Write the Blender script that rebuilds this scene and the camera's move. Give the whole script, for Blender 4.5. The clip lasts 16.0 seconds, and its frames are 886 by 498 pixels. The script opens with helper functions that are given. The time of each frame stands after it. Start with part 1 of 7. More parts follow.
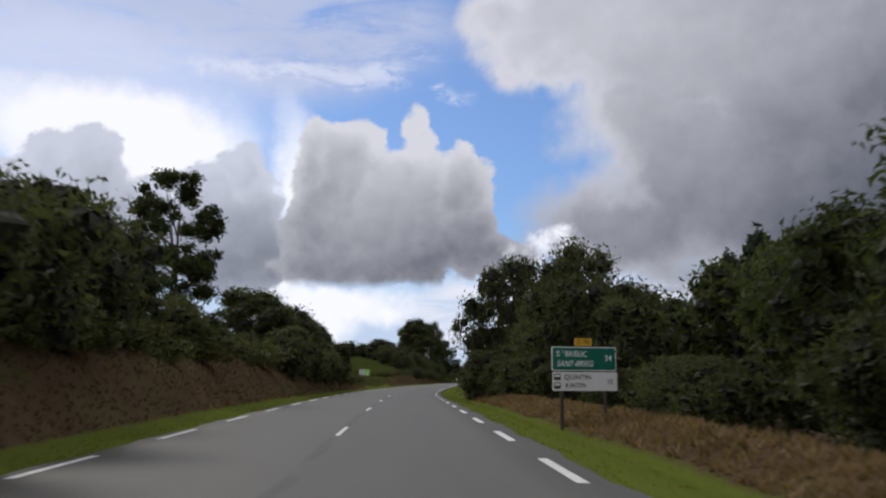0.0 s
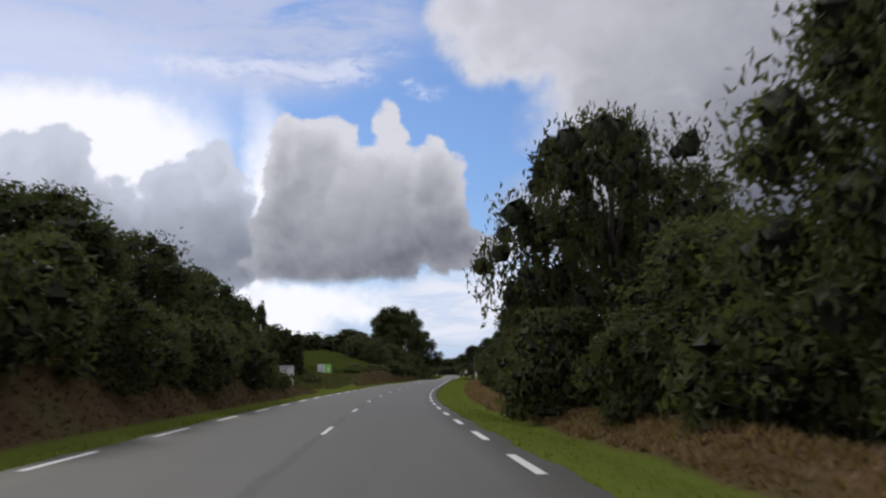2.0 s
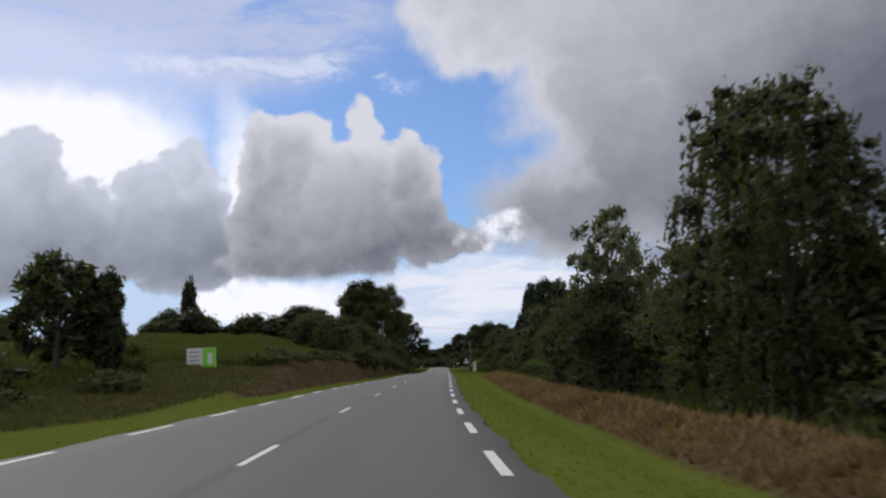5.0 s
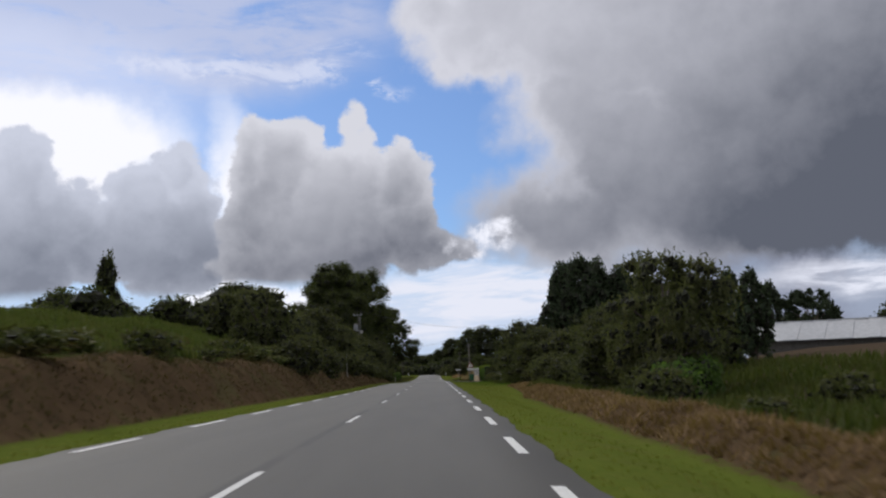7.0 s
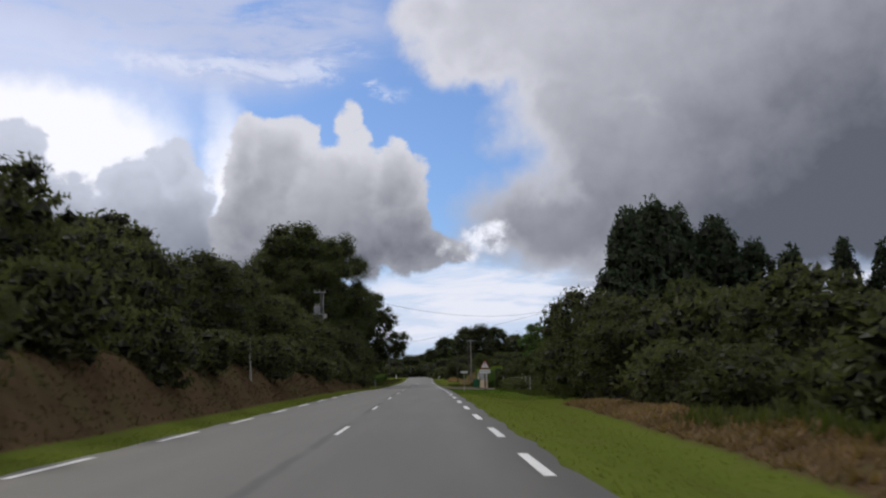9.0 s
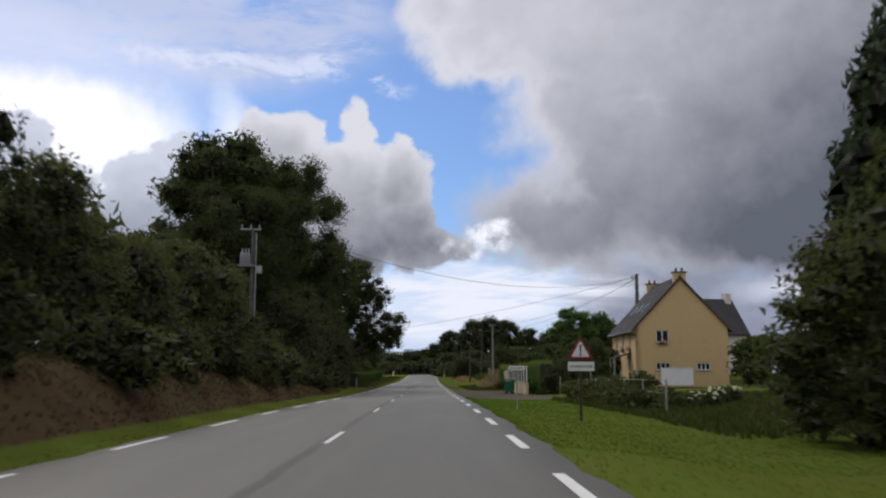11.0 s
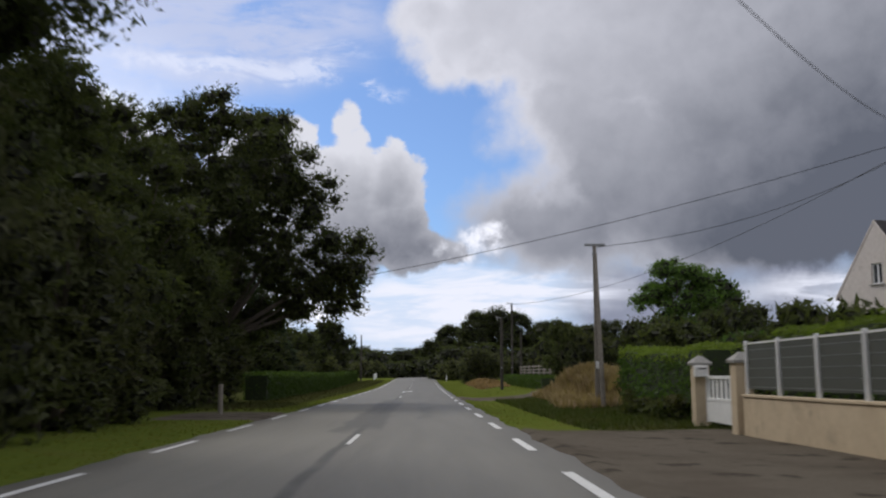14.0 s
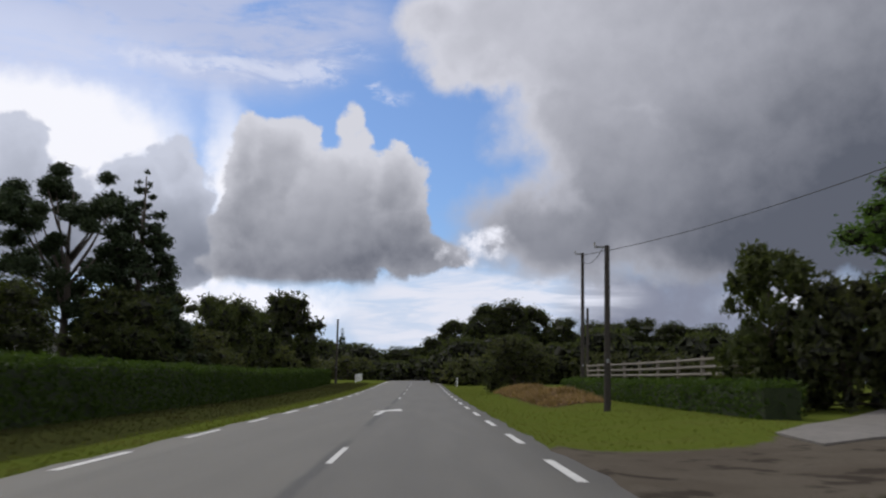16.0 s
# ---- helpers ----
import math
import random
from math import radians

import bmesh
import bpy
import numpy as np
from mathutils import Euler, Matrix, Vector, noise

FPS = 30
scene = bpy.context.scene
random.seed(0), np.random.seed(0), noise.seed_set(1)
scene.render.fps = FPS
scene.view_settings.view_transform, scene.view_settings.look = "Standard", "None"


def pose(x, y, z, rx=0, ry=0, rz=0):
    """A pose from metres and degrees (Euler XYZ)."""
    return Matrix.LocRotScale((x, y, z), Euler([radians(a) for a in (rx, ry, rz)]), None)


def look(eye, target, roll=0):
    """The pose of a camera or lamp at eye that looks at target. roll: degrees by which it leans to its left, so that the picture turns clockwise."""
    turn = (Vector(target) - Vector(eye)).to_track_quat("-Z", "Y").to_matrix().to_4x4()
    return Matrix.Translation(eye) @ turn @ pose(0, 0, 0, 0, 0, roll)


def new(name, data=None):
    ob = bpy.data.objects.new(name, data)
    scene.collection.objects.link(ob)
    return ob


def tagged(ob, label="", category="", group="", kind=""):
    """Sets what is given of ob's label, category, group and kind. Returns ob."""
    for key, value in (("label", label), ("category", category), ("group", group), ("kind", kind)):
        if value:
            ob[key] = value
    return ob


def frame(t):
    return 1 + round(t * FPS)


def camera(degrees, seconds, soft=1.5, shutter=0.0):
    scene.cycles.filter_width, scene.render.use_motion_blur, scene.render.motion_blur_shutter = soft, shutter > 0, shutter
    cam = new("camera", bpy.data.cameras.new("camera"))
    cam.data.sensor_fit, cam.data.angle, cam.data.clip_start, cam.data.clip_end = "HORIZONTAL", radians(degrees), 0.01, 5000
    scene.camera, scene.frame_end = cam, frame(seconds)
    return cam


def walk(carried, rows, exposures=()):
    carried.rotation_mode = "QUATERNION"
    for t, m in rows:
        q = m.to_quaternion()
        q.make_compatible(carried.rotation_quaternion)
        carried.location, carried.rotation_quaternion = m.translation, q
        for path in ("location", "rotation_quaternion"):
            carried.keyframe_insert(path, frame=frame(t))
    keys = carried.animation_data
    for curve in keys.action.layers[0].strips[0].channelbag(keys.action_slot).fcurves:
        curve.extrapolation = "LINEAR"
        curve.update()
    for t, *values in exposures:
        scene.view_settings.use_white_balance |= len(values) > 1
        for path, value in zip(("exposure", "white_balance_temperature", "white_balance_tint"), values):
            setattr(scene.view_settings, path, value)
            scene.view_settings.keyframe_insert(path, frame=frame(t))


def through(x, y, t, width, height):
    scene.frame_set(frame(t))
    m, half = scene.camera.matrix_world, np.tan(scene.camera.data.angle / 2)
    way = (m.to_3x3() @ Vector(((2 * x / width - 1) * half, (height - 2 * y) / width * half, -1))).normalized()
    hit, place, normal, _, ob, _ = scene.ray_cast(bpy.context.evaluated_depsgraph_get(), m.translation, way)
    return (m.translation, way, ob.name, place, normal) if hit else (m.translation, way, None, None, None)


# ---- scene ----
# the camera and its drive
cam = camera(50.84, 16.0, soft=2.2, shutter=0.25)
PATH = [
    (0, 9.257, 7.735, 1.142, 97.94, -0.34, 2.82),
    (0.5, 8.375, 17.004, 1.168, 97.86, 0.46, 2.80),
    (1, 7.527, 26.332, 1.201, 97.85, 0.82, 2.33),
    (1.5, 6.712, 35.724, 1.218, 97.60, 1.04, 1.93),
    (2, 6.030, 45.492, 1.212, 97.64, 0.97, 1.33),
    (2.5, 5.372, 55.306, 1.183, 97.42, 1.43, 0.86),
    (3, 4.760, 64.997, 1.133, 97.15, 2.00, 0.41),
    (3.5, 4.230, 74.646, 1.066, 97.18, 3.13, 0.53),
    (4, 3.748, 84.457, 1.005, 97.09, 3.14, 0.47),
    (6.5, 2.011, 136.710, 0.964, 97.46, 1.80, -0.40),
    (7, 1.927, 147.679, 0.997, 97.61, 1.71, -0.55),
    (7.5, 1.887, 158.123, 1.048, 97.87, 1.43, -1.02),
    (8, 1.864, 168.297, 1.092, 97.82, 1.05, -1.34),
    (8.5, 1.835, 178.509, 1.123, 97.72, 1.22, -1.20),
    (9, 1.791, 188.914, 1.142, 97.73, 0.59, -1.12),
    (11.5, 1.730, 241.389, 1.217, 97.54, -0.20, -0.98),
    (12, 1.639, 251.820, 1.206, 97.66, -0.13, -0.87),
    (12.5, 1.555, 262.133, 1.165, 97.21, -0.72, -0.86),
    (13, 1.572, 272.980, 1.091, 97.74, -0.34, -0.89),
    (13.5, 1.585, 283.846, 1.004, 97.53, -0.29, -1.01),
    (14, 1.594, 294.812, 0.937, 97.77, 0.18, -1.36),
    (14.5, 1.598, 305.713, 0.889, 97.50, 1.05, -1.34),
    (15, 1.580, 316.482, 0.854, 97.77, 0.09, -1.54),
    (15.5, 1.559, 327.213, 0.830, 97.87, -0.45, -1.53),
    (16, 1.537, 337.999, 0.814, 98.01, -0.97, -1.42),
]
walk(cam, [(r[0], pose(*r[1:])) for r in PATH], [(0, 0.0), (9, 0.0), (11.5, 0.10), (12.5, 0.06), (13.5, 0.11), (15, 0.09), (16, -0.06)])


# ---- sky and light ----
class Nodes:
    """A short hand for building node trees."""

    def __init__(self, tree):
        self.t = tree
        tree.nodes.clear()

    def add(self, kind):
        return self.t.nodes.new(kind)

    def put(self, sock, v):
        if isinstance(v, bpy.types.NodeSocket):
            self.t.links.new(v, sock)
        elif v is not None:
            sock.default_value = v

    def m(self, op, a, b=None, c=None, clamp=False):
        n = self.add("ShaderNodeMath")
        n.operation, n.use_clamp = op, clamp
        for sock, v in zip(n.inputs, (a, b, c)):
            self.put(sock, v)
        return n.outputs[0]

    def v(self, op, a, b=None, out=0, scale=None):
        n = self.add("ShaderNodeVectorMath")
        n.operation = op
        self.put(n.inputs[0], a)
        self.put(n.inputs[1], b)
        if scale is not None:
            self.put(n.inputs["Scale"], scale)
        return n.outputs[out]

    def ramp(self, x, lo, hi, a=0.0, b=1.0, smooth=True):
        n = self.add("ShaderNodeMapRange")
        n.interpolation_type = "SMOOTHSTEP" if smooth else "LINEAR"
        for sock, v in zip(n.inputs, (x, lo, hi, a, b)):
            self.put(sock, v)
        return n.outputs[0]

    def mix(self, fac, a, b, mode="MIX"):
        n = self.add("ShaderNodeMix")
        n.data_type, n.blend_type = "RGBA", mode
        self.put(n.inputs[0], fac)
        self.put(n.inputs[6], a if isinstance(a, bpy.types.NodeSocket) else (*a, 1))
        self.put(n.inputs[7], b if isinstance(b, bpy.types.NodeSocket) else (*b, 1))
        return n.outputs[2]

    def noise(self, vec, scale, detail=4, rough=0.55, out=0, distortion=0.0):
        n = self.add("ShaderNodeTexNoise")
        self.put(n.inputs["Vector"], vec)
        n.inputs["Scale"].default_value = scale
        n.inputs["Detail"].default_value = detail
        n.inputs["Roughness"].default_value = rough
        n.inputs["Distortion"].default_value = distortion
        return n.outputs[out]


SUN_AZ, SUN_EL = -38.0, 42.0
world = bpy.data.worlds.new("sky")
scene.world = world
world.use_nodes = True
k = Nodes(world.node_tree)
way = k.add("ShaderNodeTexCoord").outputs["Generated"]
sep = k.add("ShaderNodeSeparateXYZ")
k.put(sep.inputs[0], way)
dx, dy, dz = sep.outputs
az = k.m("MULTIPLY", k.m("ARCTAN2", dx, dy), 57.2958)
el = k.m("MULTIPLY", k.m("ARCSINE", dz), 57.2958)
nish = k.add("ShaderNodeTexSky")
nish.sky_type, nish.sun_disc = "NISHITA", False
nish.sun_elevation, nish.sun_rotation = radians(SUN_EL), radians(SUN_AZ)
nish.air_density, nish.dust_density, nish.ozone_density = 1.0, 0.6, 2.5
blue = k.v("SCALE", nish.outputs[0], scale=0.085)
blue = k.mix(1.0, blue, (0.72, 0.93, 1.14), "MULTIPLY")
blue = k.mix(0.07, blue, (0.55, 0.62, 0.78))

# billowing edges: the blobs below are read at a wandering place
fine = k.noise(way, 26, 7, 0.60, 1)
coarse = k.noise(way, 9, 3, 0.5, 1)
wob = k.v("ADD", k.v("SCALE", k.v("SUBTRACT", fine, (0.5, 0.5, 0.5)), scale=2.4), k.v("SCALE", k.v("SUBTRACT", coarse, (0.5, 0.5, 0.5)), scale=3.4))


def heads(vec):
    """Round heads of cloud at two sizes: 1 in the middle of a head, less at its rim."""
    got = None
    for size, share in ((21.0, 0.62), (50.0, 0.38)):
        n = k.add("ShaderNodeTexVoronoi")
        n.feature = "SMOOTH_F1"
        n.inputs["Smoothness"].default_value = 0.25
        n.inputs["Scale"].default_value = size
        k.put(n.inputs["Vector"], vec)
        v = k.m("MULTIPLY", n.outputs["Distance"], share)
        got = v if got is None else k.m("ADD", got, v)
    return k.m("SUBTRACT", 1.0, got)


bent = k.v("ADD", way, k.v("SCALE", k.v("SUBTRACT", fine, (0.5, 0.5, 0.5)), scale=0.035))
puff = heads(bent)
# the side of each head that faces the light, up and to the left
lit = k.m("SUBTRACT", puff, heads(k.v("ADD", bent, (-0.006, 0.0, 0.011))))
rim = k.m("MULTIPLY", k.m("SUBTRACT", puff, 0.55), 1.3)
ws = k.add("ShaderNodeSeparateXYZ")
k.put(ws.inputs[0], wob)
sel = k.m("ADD", el, k.m("MULTIPLY", ws.outputs[1], 0.3))
waz, wel = k.m("ADD", az, ws.outputs[0]), k.m("ADD", el, ws.outputs[1])
place = k.add("ShaderNodeCombineXYZ")
k.put(place.inputs[0], waz)
k.put(place.inputs[1], wel)
place = place.outputs[0]
soft = k.add("ShaderNodeCombineXYZ")
k.put(soft.inputs[0], k.m("ADD", az, k.m("MULTIPLY", ws.outputs[0], 0.5)))
k.put(soft.inputs[1], k.m("ADD", el, k.m("MULTIPLY", ws.outputs[1], 0.5)))
soft = soft.outputs[0]


def blob(a, e, ra, re, at=None):
    """How deep a direction lies inside a round cloud head: in degrees, about."""
    q = k.v("MULTIPLY", k.v("SUBTRACT", at or place, (a, e, 0)), (1 / ra, 1 / re, 0))
    return k.m("MULTIPLY", k.m("SUBTRACT", 1.0, k.v("LENGTH", q, out=1)), min(ra, re))


def heap(rows, at=None):
    got = None
    for r in rows:
        b = blob(*r, at=at)
        got = b if got is None else k.m("SMOOTH_MAX", got, b, 0.5)
    return got if at else k.m("ADD", got, rim)


grain = k.noise(way, 14, 6, 0.6)
grain2 = k.noise(way, 40, 5, 0.6)
wide = k.noise(way, 5, 3, 0.5)

# thin high veils and streaks
stretch = k.v("MULTIPLY", way, (5.0, 5.0, 26.0))
veil = k.noise(stretch, 1.1, 6, 0.62, distortion=0.8)
veil_at = k.m("MAXIMUM", heap([(-14, 20.8, 11, 4.8), (-26, 20, 10, 5), (-8, 18.8, 4.5, 1.4), (-5, 21.5, 4, 2.0)], soft), k.m("MULTIPLY", k.m("SUBTRACT", el, 24), 0.25))
torn = k.noise(k.v("MULTIPLY", way, (9.0, 9.0, 22.0)), 1.6, 8, 0.68, distortion=0.5)
veil_f = k.m("MULTIPLY", k.ramp(k.m("ADD", k.m("MULTIPLY", veil, 0.55), k.m("MULTIPLY", torn, 0.45)), 0.30, 0.56), k.ramp(veil_at, -0.8, 2.2))
sky = k.mix(k.m("MULTIPLY", veil_f, 0.85), blue, (0.53, 0.575, 0.70))
wisp = heap([(-8.6, 18.3, 3.0, 0.55), (-14.0, 18.2, 5.0, 0.5), (-4.4, 17.6, 1.3, 0.35), (-2.6, 17.0, 1.2, 0.3), (-5.2, 19.6, 1.6, 0.4)], place)
sky = k.mix(k.m("MULTIPLY", k.ramp(wisp, -0.45, 0.35), k.ramp(torn, 0.46, 0.60, 0.0, 0.7)), sky, (0.72, 0.76, 0.84))
# pale air near the horizon
sky = k.mix(k.ramp(el, 9.0, 3.0, 0.0, 0.85), sky, (0.55, 0.65, 0.78))

# dazzling cloud behind the others
glare = heap([(-23.1, 14.4, 6.6, 2.2), (-19.4, 13.9, 2.8, 1.7), (-17.6, 13.9, 1.0, 1.2), (-12.7, 11.6, 0.8, 2.7), (-21.2, 11.9, 3.8, 2.1), (-12.3, 7.4, 0.6, 2.1)], place)
sky = k.mix(k.ramp(heap([(-25, 17.0, 13, 4.2)], soft), -1.0, 2.6, 0.0, 0.50), sky, (0.74, 0.79, 0.90))
sky = k.mix(k.ramp(glare, -1.3, 0.7), sky, (0.97, 0.97, 0.95))
low = heap([(-12.6, 5.8, 0.8, 1.2), (-9.5, 4.7, 3.8, 1.2), (-11.1, 3.6, 3.1, 1.4), (-6.4, 4.4, 2.1, 0.8), (-14.1, 4.2, 2.1, 1.4)], place)
sky = k.mix(k.ramp(low, -0.3, 0.7), sky, (0.96, 0.97, 0.97))
murk = heap([(12.5, 4.6, 4.0, 2.4), (19, 3.8, 9, 3.6), (34, 4, 10, 4)], soft)
sky = k.mix(k.m("MULTIPLY", k.ramp(murk, -0.8, 1.0), k.ramp(grain, 0.3, 0.6, 0.70, 1.0)), sky, (0.25, 0.27, 0.325))
streak = k.noise(k.v("MULTIPLY", way, (9.0, 9.0, 60.0)), 1.0, 5, 0.6, distortion=0.6)
strip = heap([(-1, 4.0, 4.0, 1.9), (3.0, 4.6, 5.5, 1.9), (8.0, 5.2, 4.5, 1.2), (26.0, 4.8, 6.0, 0.9)], soft)
sky = k.mix(k.m("MULTIPLY", k.ramp(strip, -0.6, 0.6), k.ramp(streak, 0.36, 0.58, 0.30, 1.0)), sky, (0.80, 0.82, 0.85))

# left bank of cloud
b_in = heap([(-15.5, 12.1, 2.0, 2.3), (-17.3, 10.8, 2.3, 2.0), (-14.7, 9.1, 1.8, 4.0), (-16.8, 7.8, 4.2, 3.3), (-19.1, 7.0, 3.3, 2.6), (-14.0, 7.0, 1.6, 2.1), (-24.1, 11.6, 2.2, 2.8), (-25.7, 10.2, 4.5, 3.5), (-21.7, 9.1, 3.3, 2.4), (-26.0, 7.0, 5.6, 3.5)])
b_dark = k.m("ADD", k.ramp(el, 13.5, 5.8, 0.0, 0.85), k.m("ADD", k.ramp(grain, 0.35, 0.66, -0.06, 0.14), k.m("ADD", k.ramp(b_in, 0.0, 1.2, -0.18, 0.08), k.m("MULTIPLY", lit, -0.18))))
b_col = k.mix(k.m("MULTIPLY", b_dark, 1.0, clamp=True), (0.60, 0.63, 0.68), (0.225, 0.245, 0.280))
sky = k.mix(k.m("MULTIPLY", k.ramp(b_in, -0.10, 0.30), k.ramp(sel, 4.5, 5.4)), sky, b_col)

# the tall heap ahead
a_in = heap([(-11.1, 12.7, 2.0, 2.8), (-8.6, 12.4, 2.8, 3.2), (-4.7, 14.4, 1.0, 1.9), (-5.3, 11.3, 3.6, 2.8), (-2.0, 11.5, 2.5, 2.6), (-9.7, 9.1, 3.5, 3.8), (-5.2, 8.9, 4.7, 3.5), (-1.5, 8.5, 2.8, 2.8), (-6.8, 7.0, 6.2, 1.8), (-10.9, 6.8, 2.2, 1.9), (0.6, 7.4, 2.3, 1.4)])
a_dark = k.m("ADD", k.m("ADD", k.ramp(el, 15.5, 6.0, 0.02, 0.92, False), k.m("ADD", k.ramp(wide, 0.3, 0.7, -0.10, 0.12), k.ramp(grain, 0.36, 0.66, -0.07, 0.09))), k.m("ADD", k.ramp(a_in, 0.0, 1.6, -0.22, 0.10), k.m("MULTIPLY", lit, -0.20)))
a_col = k.mix(k.m("MULTIPLY", a_dark, 1.0, clamp=True), (0.68, 0.685, 0.69), (0.170, 0.180, 0.202))
sky = k.mix(k.m("MULTIPLY", k.ramp(a_in, -0.10, 0.30), k.ramp(sel, 5.4, 6.1)), sky, a_col)

# the great grey cloud
c_in = heap([(3.0, 20.2, 4.6, 2.2), (0.6, 21.5, 3.0, 2.2), (7.5, 21.5, 8, 4.0), (9.5, 16.5, 4.6, 3.4), (13, 13, 5.6, 5.0), (9.0, 9.2, 5.6, 3.0), (6.0, 8.2, 2.8, 1.5), (22, 11, 14, 5.6), (30, 17, 18, 9), (16, 22, 14, 7)])
c_dark = k.m("ADD", k.m("ADD", k.ramp(az, 7.0, 26.0, 0.0, 0.56, False), k.ramp(el, 21.0, 8.0, 0.06, 0.60, False)), k.m("ADD", k.ramp(grain, 0.3, 0.7, -0.05, 0.06), k.ramp(wide, 0.3, 0.7, -0.02, 0.12)))
c_dark = k.m("ADD", c_dark, k.m("ADD", k.ramp(c_in, 0.0, 2.0, -0.30, 0.04), k.m("MULTIPLY", lit, -0.08)))
c_col = k.mix(k.m("MULTIPLY", c_dark, 1.0, clamp=True), (0.65, 0.655, 0.67), (0.115, 0.126, 0.148))
sky = k.mix(k.m("MULTIPLY", k.ramp(c_in, k.ramp(el, 18.0, 13.0, -0.5, -1.5), 0.8), k.ramp(wel, 5.6, 6.6)), sky, c_col)

peep = heap([(4.2, 8.1, 1.5, 1.0), (2.4, 7.2, 1.2, 0.8), (5.4, 9.0, 0.8, 0.5)], place)
sky = k.mix(k.m("MULTIPLY", k.ramp(peep, -0.25, 0.45), k.ramp(grain2, 0.36, 0.60, 0.0, 1.0)), sky, (0.90, 0.91, 0.92))

# broken cloud added over the unseen sky, tinted warm to warm the ground light
rest = k.m("MAXIMUM", k.ramp(k.m("ABSOLUTE", az), 34.0, 48.0), k.ramp(el, 25.0, 34.0))
cover = k.ramp(k.noise(way, 3.2, 6, 0.58), 0.30, 0.52)
r_col = k.mix(k.ramp(k.noise(way, 4.4, 5, 0.6), 0.35, 0.68), (1.0, 0.98, 0.925), (0.36, 0.355, 0.36))
sky = k.mix(k.m("MULTIPLY", rest, k.m("MULTIPLY", cover, 0.95)), sky, r_col)
# below the horizon: far land
sky = k.mix(k.ramp(el, 0.0, -1.5), sky, (0.05, 0.06, 0.05))
sky = k.mix(1.0, sky, (0.995, 1.0, 1.095), "MULTIPLY")
bg = k.add("ShaderNodeBackground")
k.put(bg.inputs[0], sky)
bg.inputs[1].default_value = 1.0
k.put(k.add("ShaderNodeOutputWorld").inputs[0], bg.outputs[0])

sun = bpy.data.lights.new("sun", "SUN")
sun.energy, sun.angle, sun.color = 1.2, radians(14), (1.0, 0.95, 0.88)
sun_ob = new("sun", sun)
sun_ob.matrix_world = look((0, 0, 60), (-60 * math.sin(radians(SUN_AZ)) * 1.0, -60 * math.cos(radians(SUN_AZ)), 60 - 60 * math.tan(radians(SUN_EL))))

# ---- materials ----
def surface(name, a, b, scale=8.0, rough=0.8, bump=0.2, bump_scale=None, metal=0.0, spec=0.4, broad=0.6, rand=0.0, stain=None):
    """A dull surface in two colours: grain at one scale, broad patches at another, relief, and a tint of its own for each piece."""
    ma = bpy.data.materials.new(name)
    ma.use_nodes = True
    n = Nodes(ma.node_tree)
    at = n.add("ShaderNodeTexCoord").outputs["Object"]
    g = n.noise(at, scale, 6, 0.62)
    p = n.noise(at, scale * 0.11, 3, 0.5)
    f = n.m("ADD", n.m("MULTIPLY", g, 1.0 - broad * 0.5), n.m("MULTIPLY", p, broad * 0.5))
    col = n.mix(n.ramp(f, 0.32, 0.68), a, b)
    if stain:
        col = n.mix(n.ramp(n.noise(at, scale * 0.35, 5, 0.7), 0.52, 0.72, 0.0, 0.8), col, stain)
    if rand:
        r = n.add("ShaderNodeObjectInfo").outputs["Random"]
        col = n.mix(1.0, col, n.add_grey(n.ramp(r, 0, 1, 1 - rand, 1 + rand, False)), "MULTIPLY")
    bs = n.add("ShaderNodeBsdfPrincipled")
    n.put(bs.inputs["Base Color"], col)
    bs.inputs["Metallic"].default_value = metal
    bs.inputs["Specular IOR Level"].default_value = spec
    n.put(bs.inputs["Roughness"], n.ramp(g, 0.2, 0.8, max(rough - 0.12, 0.05), min(rough + 0.12, 1.0), False))
    if bump:
        bm = n.add("ShaderNodeBump")
        bm.inputs["Strength"].default_value = bump
        bm.inputs["Distance"].default_value = 0.02
        n.put(bm.inputs["Height"], n.noise(at, bump_scale or scale * 3, 5, 0.6))
        n.put(bs.inputs["Normal"], bm.outputs[0])
    n.put(n.add("ShaderNodeOutputMaterial").inputs[0], bs.outputs[0])
    return ma


def add_grey(self, x):
    c = self.add("ShaderNodeCombineColor")
    for i in range(3):
        self.put(c.inputs[i], x)
    return c.outputs[0]


Nodes.add_grey = add_grey


